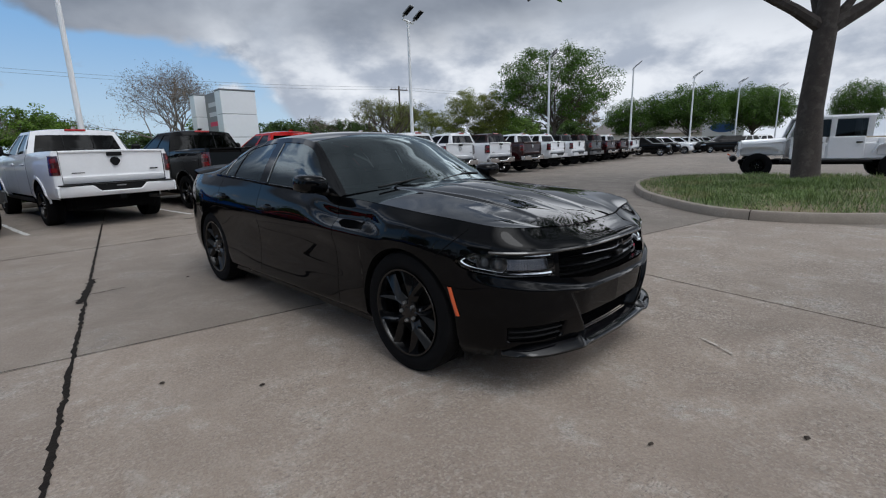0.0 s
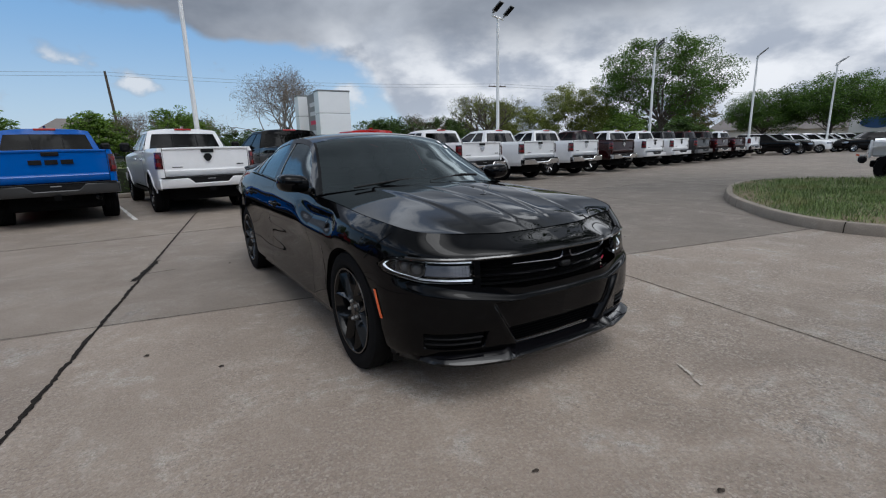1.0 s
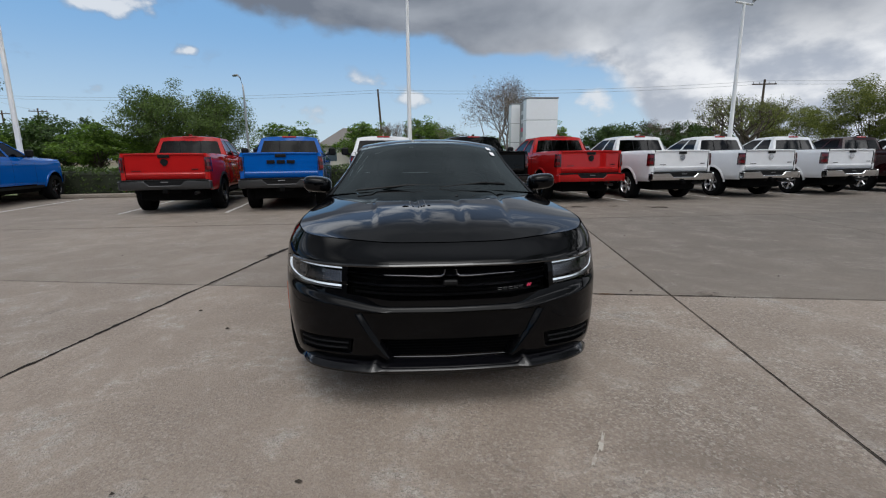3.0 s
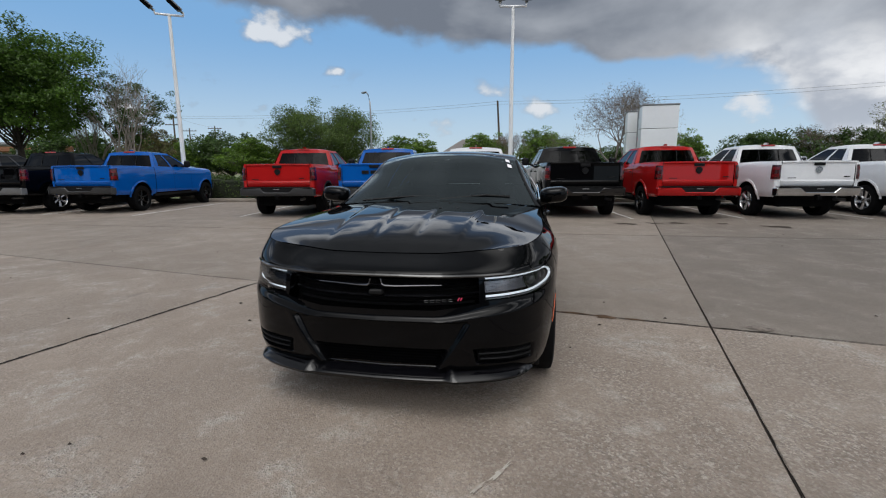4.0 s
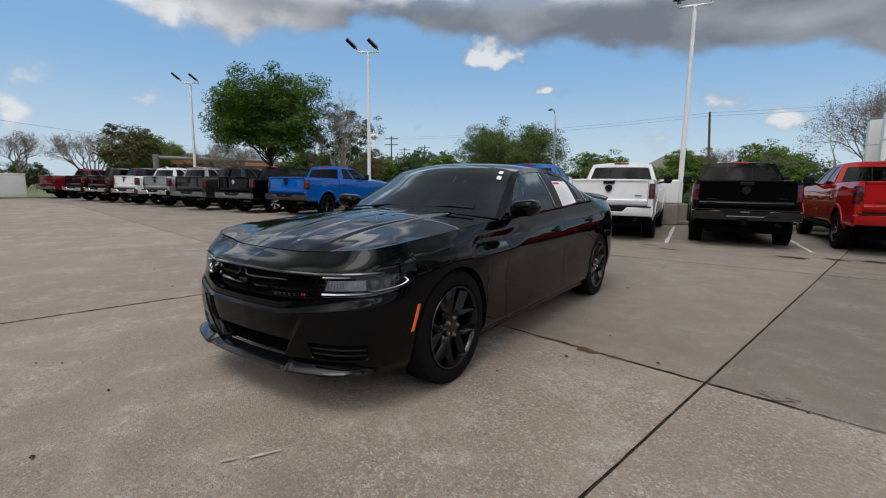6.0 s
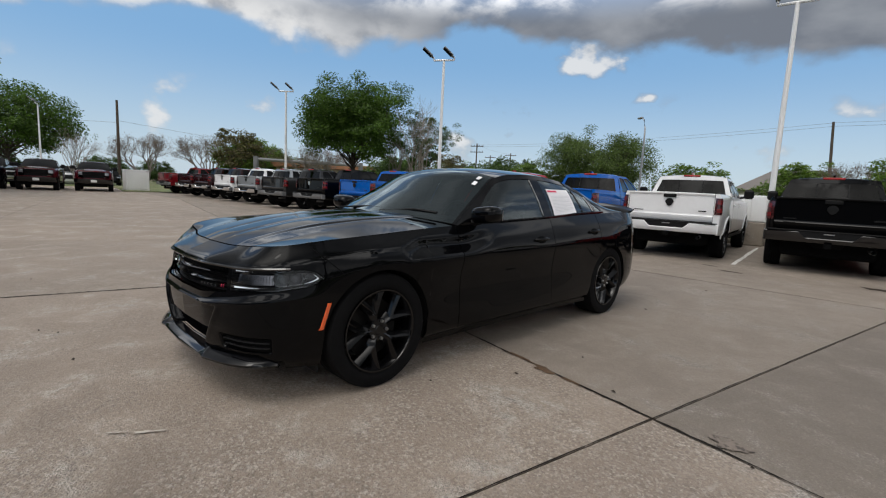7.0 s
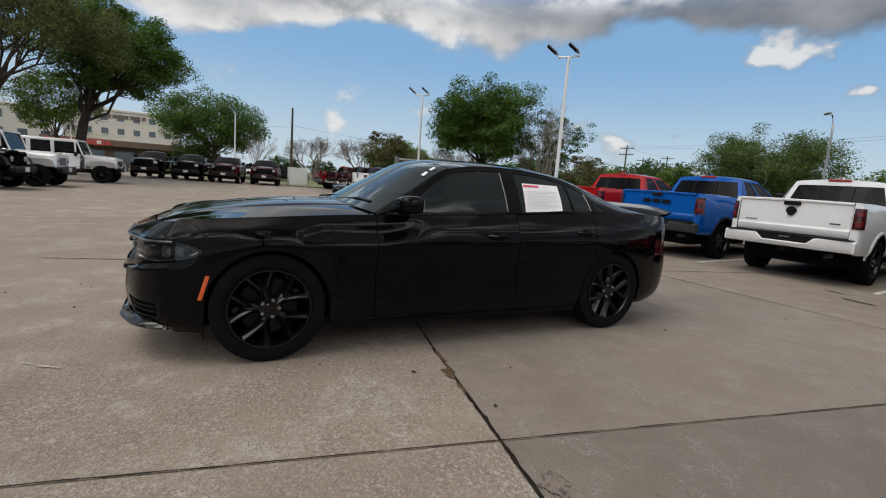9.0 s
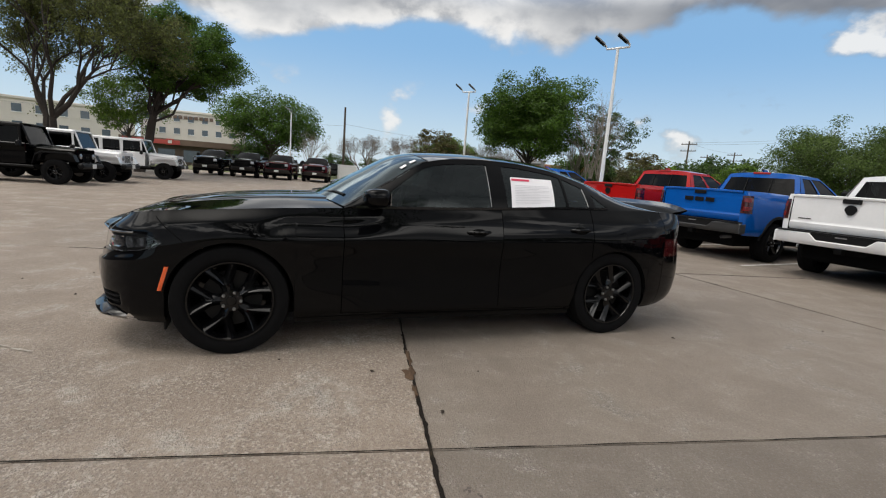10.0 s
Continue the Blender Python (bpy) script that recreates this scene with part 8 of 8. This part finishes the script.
verge.prism([(-14.5, 13.7, -0.1), (9.8, 21.3, -0.1), (40.0, 31.7, -0.1), (60, 34, -0.1), (60, 80, -0.1), (-100, 80, -0.1), (-100, 10, -0.1), (-34, 9.5, -0.1), (-22, 14, -0.1)], (0, 0, 0.16))
LAWN = material("rough_lawn", (0.12, 0.145, 0.055), 0.9, var=0.3, scale=0.8, bump=1.0, bump_scale=15, spots=(0.35, 0.5, (0.22, 0.18, 0.10), 0.7))
tagged(part("verge", verge, LAWN), "strip of rough grass behind the parked trucks", "grass", kind="structure")
far_verge = Form().prism([(-33, 1.9, -0.1), (-34, 6.0, -0.1), (-100, 9.5, -0.1), (-100, -60, -0.1), (-44, -60, -0.1), (-43, -14, -0.1), (-42, 1.4, -0.1)], (0, 0, 0.15))
tagged(part("verge_west", far_verge, LAWN), "strip of rough grass beyond the far cars", "grass", kind="structure")


# ---- far buildings ----
STONE = material("cream_render", (0.66, 0.62, 0.57), 0.85, var=0.06, scale=0.3, bump=0.2, bump_scale=6)
ROOF = material("brown_roof", (0.16, 0.11, 0.085), 0.85, var=0.15, scale=1.5, bump=0.5, bump_scale=8)
RED_BAND = material("red_fascia", (0.42, 0.06, 0.05), 0.5, var=0.1, scale=1.0)
HOTEL_GLASS = material("dim_window", (0.09, 0.12, 0.15), 0.12, 0.0, 0.5, 0.2, 0.6)


def build_block(label, at, length, depth, height, floors, bays, sign=False):
    t = thing("building", label, "building", "far buildings", at)
    body = part("wall", Form().box(0, 0, height / 2, length, depth, height, 0.05), STONE, t)
    part("roof", Form().box(0, 0, height + 0.25, length + 0.6, depth + 0.6, 0.5, 0.08), STONE, t)
    step_x, step_z = length / bays, height / floors
    pane = Form().box(0, 0, 0, step_x * 0.42, 0.12, step_z * 0.46, 0.02).mesh("window", HOTEL_GLASS)
    sill = Form().box(0, -0.04, -step_z * 0.25, step_x * 0.48, 0.2, 0.14, 0.02).mesh("sill", WHITE_PANEL)
    for i in range(bays):
        for j in range(floors):
            w = part("window", pane, None, body, at=pose(-length / 2 + step_x * (i + 0.5), -depth / 2 - 0.03, step_z * (j + 0.52)))
            part("sill", sill, None, w)
    if sign:
        for i in range(9):
            part("lettering_bar", Form().box(-4.0 + 1.0 * i, -depth / 2 - 0.12, height - 0.9, 0.7, 0.15, 0.7, 0.02), ROOF, t)
    return t


build_block("cream four-storey hotel with rows of square windows", pose(-112.3, -34.0, -0.16, 0, 0, 98), 19.0, 16.0, 10.4, 4, 7, True)
build_block("long cream hotel wing with rows of square windows", pose(-92.0, -58.0, -0.16, 0, 0, 122), 34.0, 14.0, 8.8, 3, 11)
# wall colour darkened to hold the shade under the shop's roof
SHADED_WALL = material("roof_shaded_wall", (0.10, 0.075, 0.06), 0.9, var=0.2, scale=2.0, bump=0.4, bump_scale=12)
low = thing("building", "low shop with a red band and brown sloping roof", "building", "far buildings", pose(-66.0, -19.5, -0.16, 0, 0, 100))
part("wall", Form().box(0, 0, 1.4, 15.0, 7.0, 2.8, 0.05), SHADED_WALL, low)
part("roof", Form().prism([(-8.2, -4.4, 2.75), (8.2, -4.4, 2.75), (8.2, 4.4, 2.75), (-8.2, 4.4, 2.75)], (0, 0, 0.75)), ROOF, low)
part("fascia", Form().box(-4.5, -4.45, 3.05, 6.5, 0.14, 0.55, 0.02), RED_BAND, low)
part("fascia_sign", Form().box(-2.4, -4.55, 3.1, 0.9, 0.14, 0.8, 0.02), RED_BAND, low)
part("fascia_mark", Form().box(-2.4, -4.63, 3.1, 0.45, 0.03, 0.4, 0.02), PLATE, low)
for i in range(5):
    part("window", Form().box(-6.0 + 3.0 * i, -3.54, 1.4, 2.0, 0.10, 1.6, 0.02), HOTEL_GLASS, low)
lowb = thing("building", "low brick shop with an orange-brown roof band", "building", "far buildings", pose(-56.0, 26.5, -0.16, 0, 0, 66))
part("wall", Form().box(0, 0, 1.6, 15.0, 8.0, 3.2, 0.05), STONE, lowb)
part("roof", Form().box(0, 0, 3.5, 16.2, 9.2, 0.7, 0.1), material("orange_roof_band", (0.30, 0.14, 0.075), 0.8, var=0.15, scale=1.0), lowb)
for i in range(4):
    part("window", Form().box(-5.2 + 3.4 * i, -4.04, 1.6, 2.2, 0.10, 1.7, 0.02), HOTEL_GLASS, lowb)


def build_house(at, w):
    t = thing("house", "small house with a grey pitched roof beyond the trees", "house", "far houses", at)
    part("wall", Form().box(0, 0, 1.5, w, 8.0, 3.0, 0.05), STONE, t)
    r = Form()
    r.v += [(-w / 2 - 0.5, -4.6, 2.95), (w / 2 + 0.5, -4.6, 2.95), (w / 2 + 0.5, 4.6, 2.95), (-w / 2 - 0.5, 4.6, 2.95), (-w / 2 + 2.5, 0, 5.4), (w / 2 - 2.5, 0, 5.4)]
    r.f += [(0, 1, 5, 4), (2, 3, 4, 5), (1, 2, 5), (3, 0, 4), (3, 2, 1, 0)]
    part("roof", r, GREY_ROOF, t, smooth=False)
    for i in range(3):
        part("window", Form().box(-w / 3 + w / 3 * i, -4.03, 1.6, 1.2, 0.1, 1.2, 0.02), HOTEL_GLASS, t)


# plain unseen wall behind the camera, added to darken reflections, closing the south side
UNSEEN_WALL = material("unseen_wall_render", (0.15, 0.145, 0.14), 0.85, var=0.08, scale=0.4, bump=0.2, bump_scale=8)
south = Form().box(2.0, -25.0, 3.6, 52.0, 0.4, 7.5, 0.05).box(2.0, -24.9, 7.45, 52.6, 0.9, 0.3, 0.04)
tagged(part("wall_south", south, UNSEEN_WALL), "plain dark grey rendered wall, unseen, added to darken reflections", "wall", kind="structure")
GREY_ROOF = material("grey_shingles", (0.17, 0.155, 0.145), 0.9, var=0.15, scale=1.5, bump=0.6, bump_scale=10)
build_house(pose(84.0, 58.0, -0.16, 0, 0, -55), 13)
build_house(pose(98.0, 54.0, -0.16, 0, 0, -60), 14)
build_house(pose(-15.6, 64.5, -0.16, 0, 0, 10), 9)
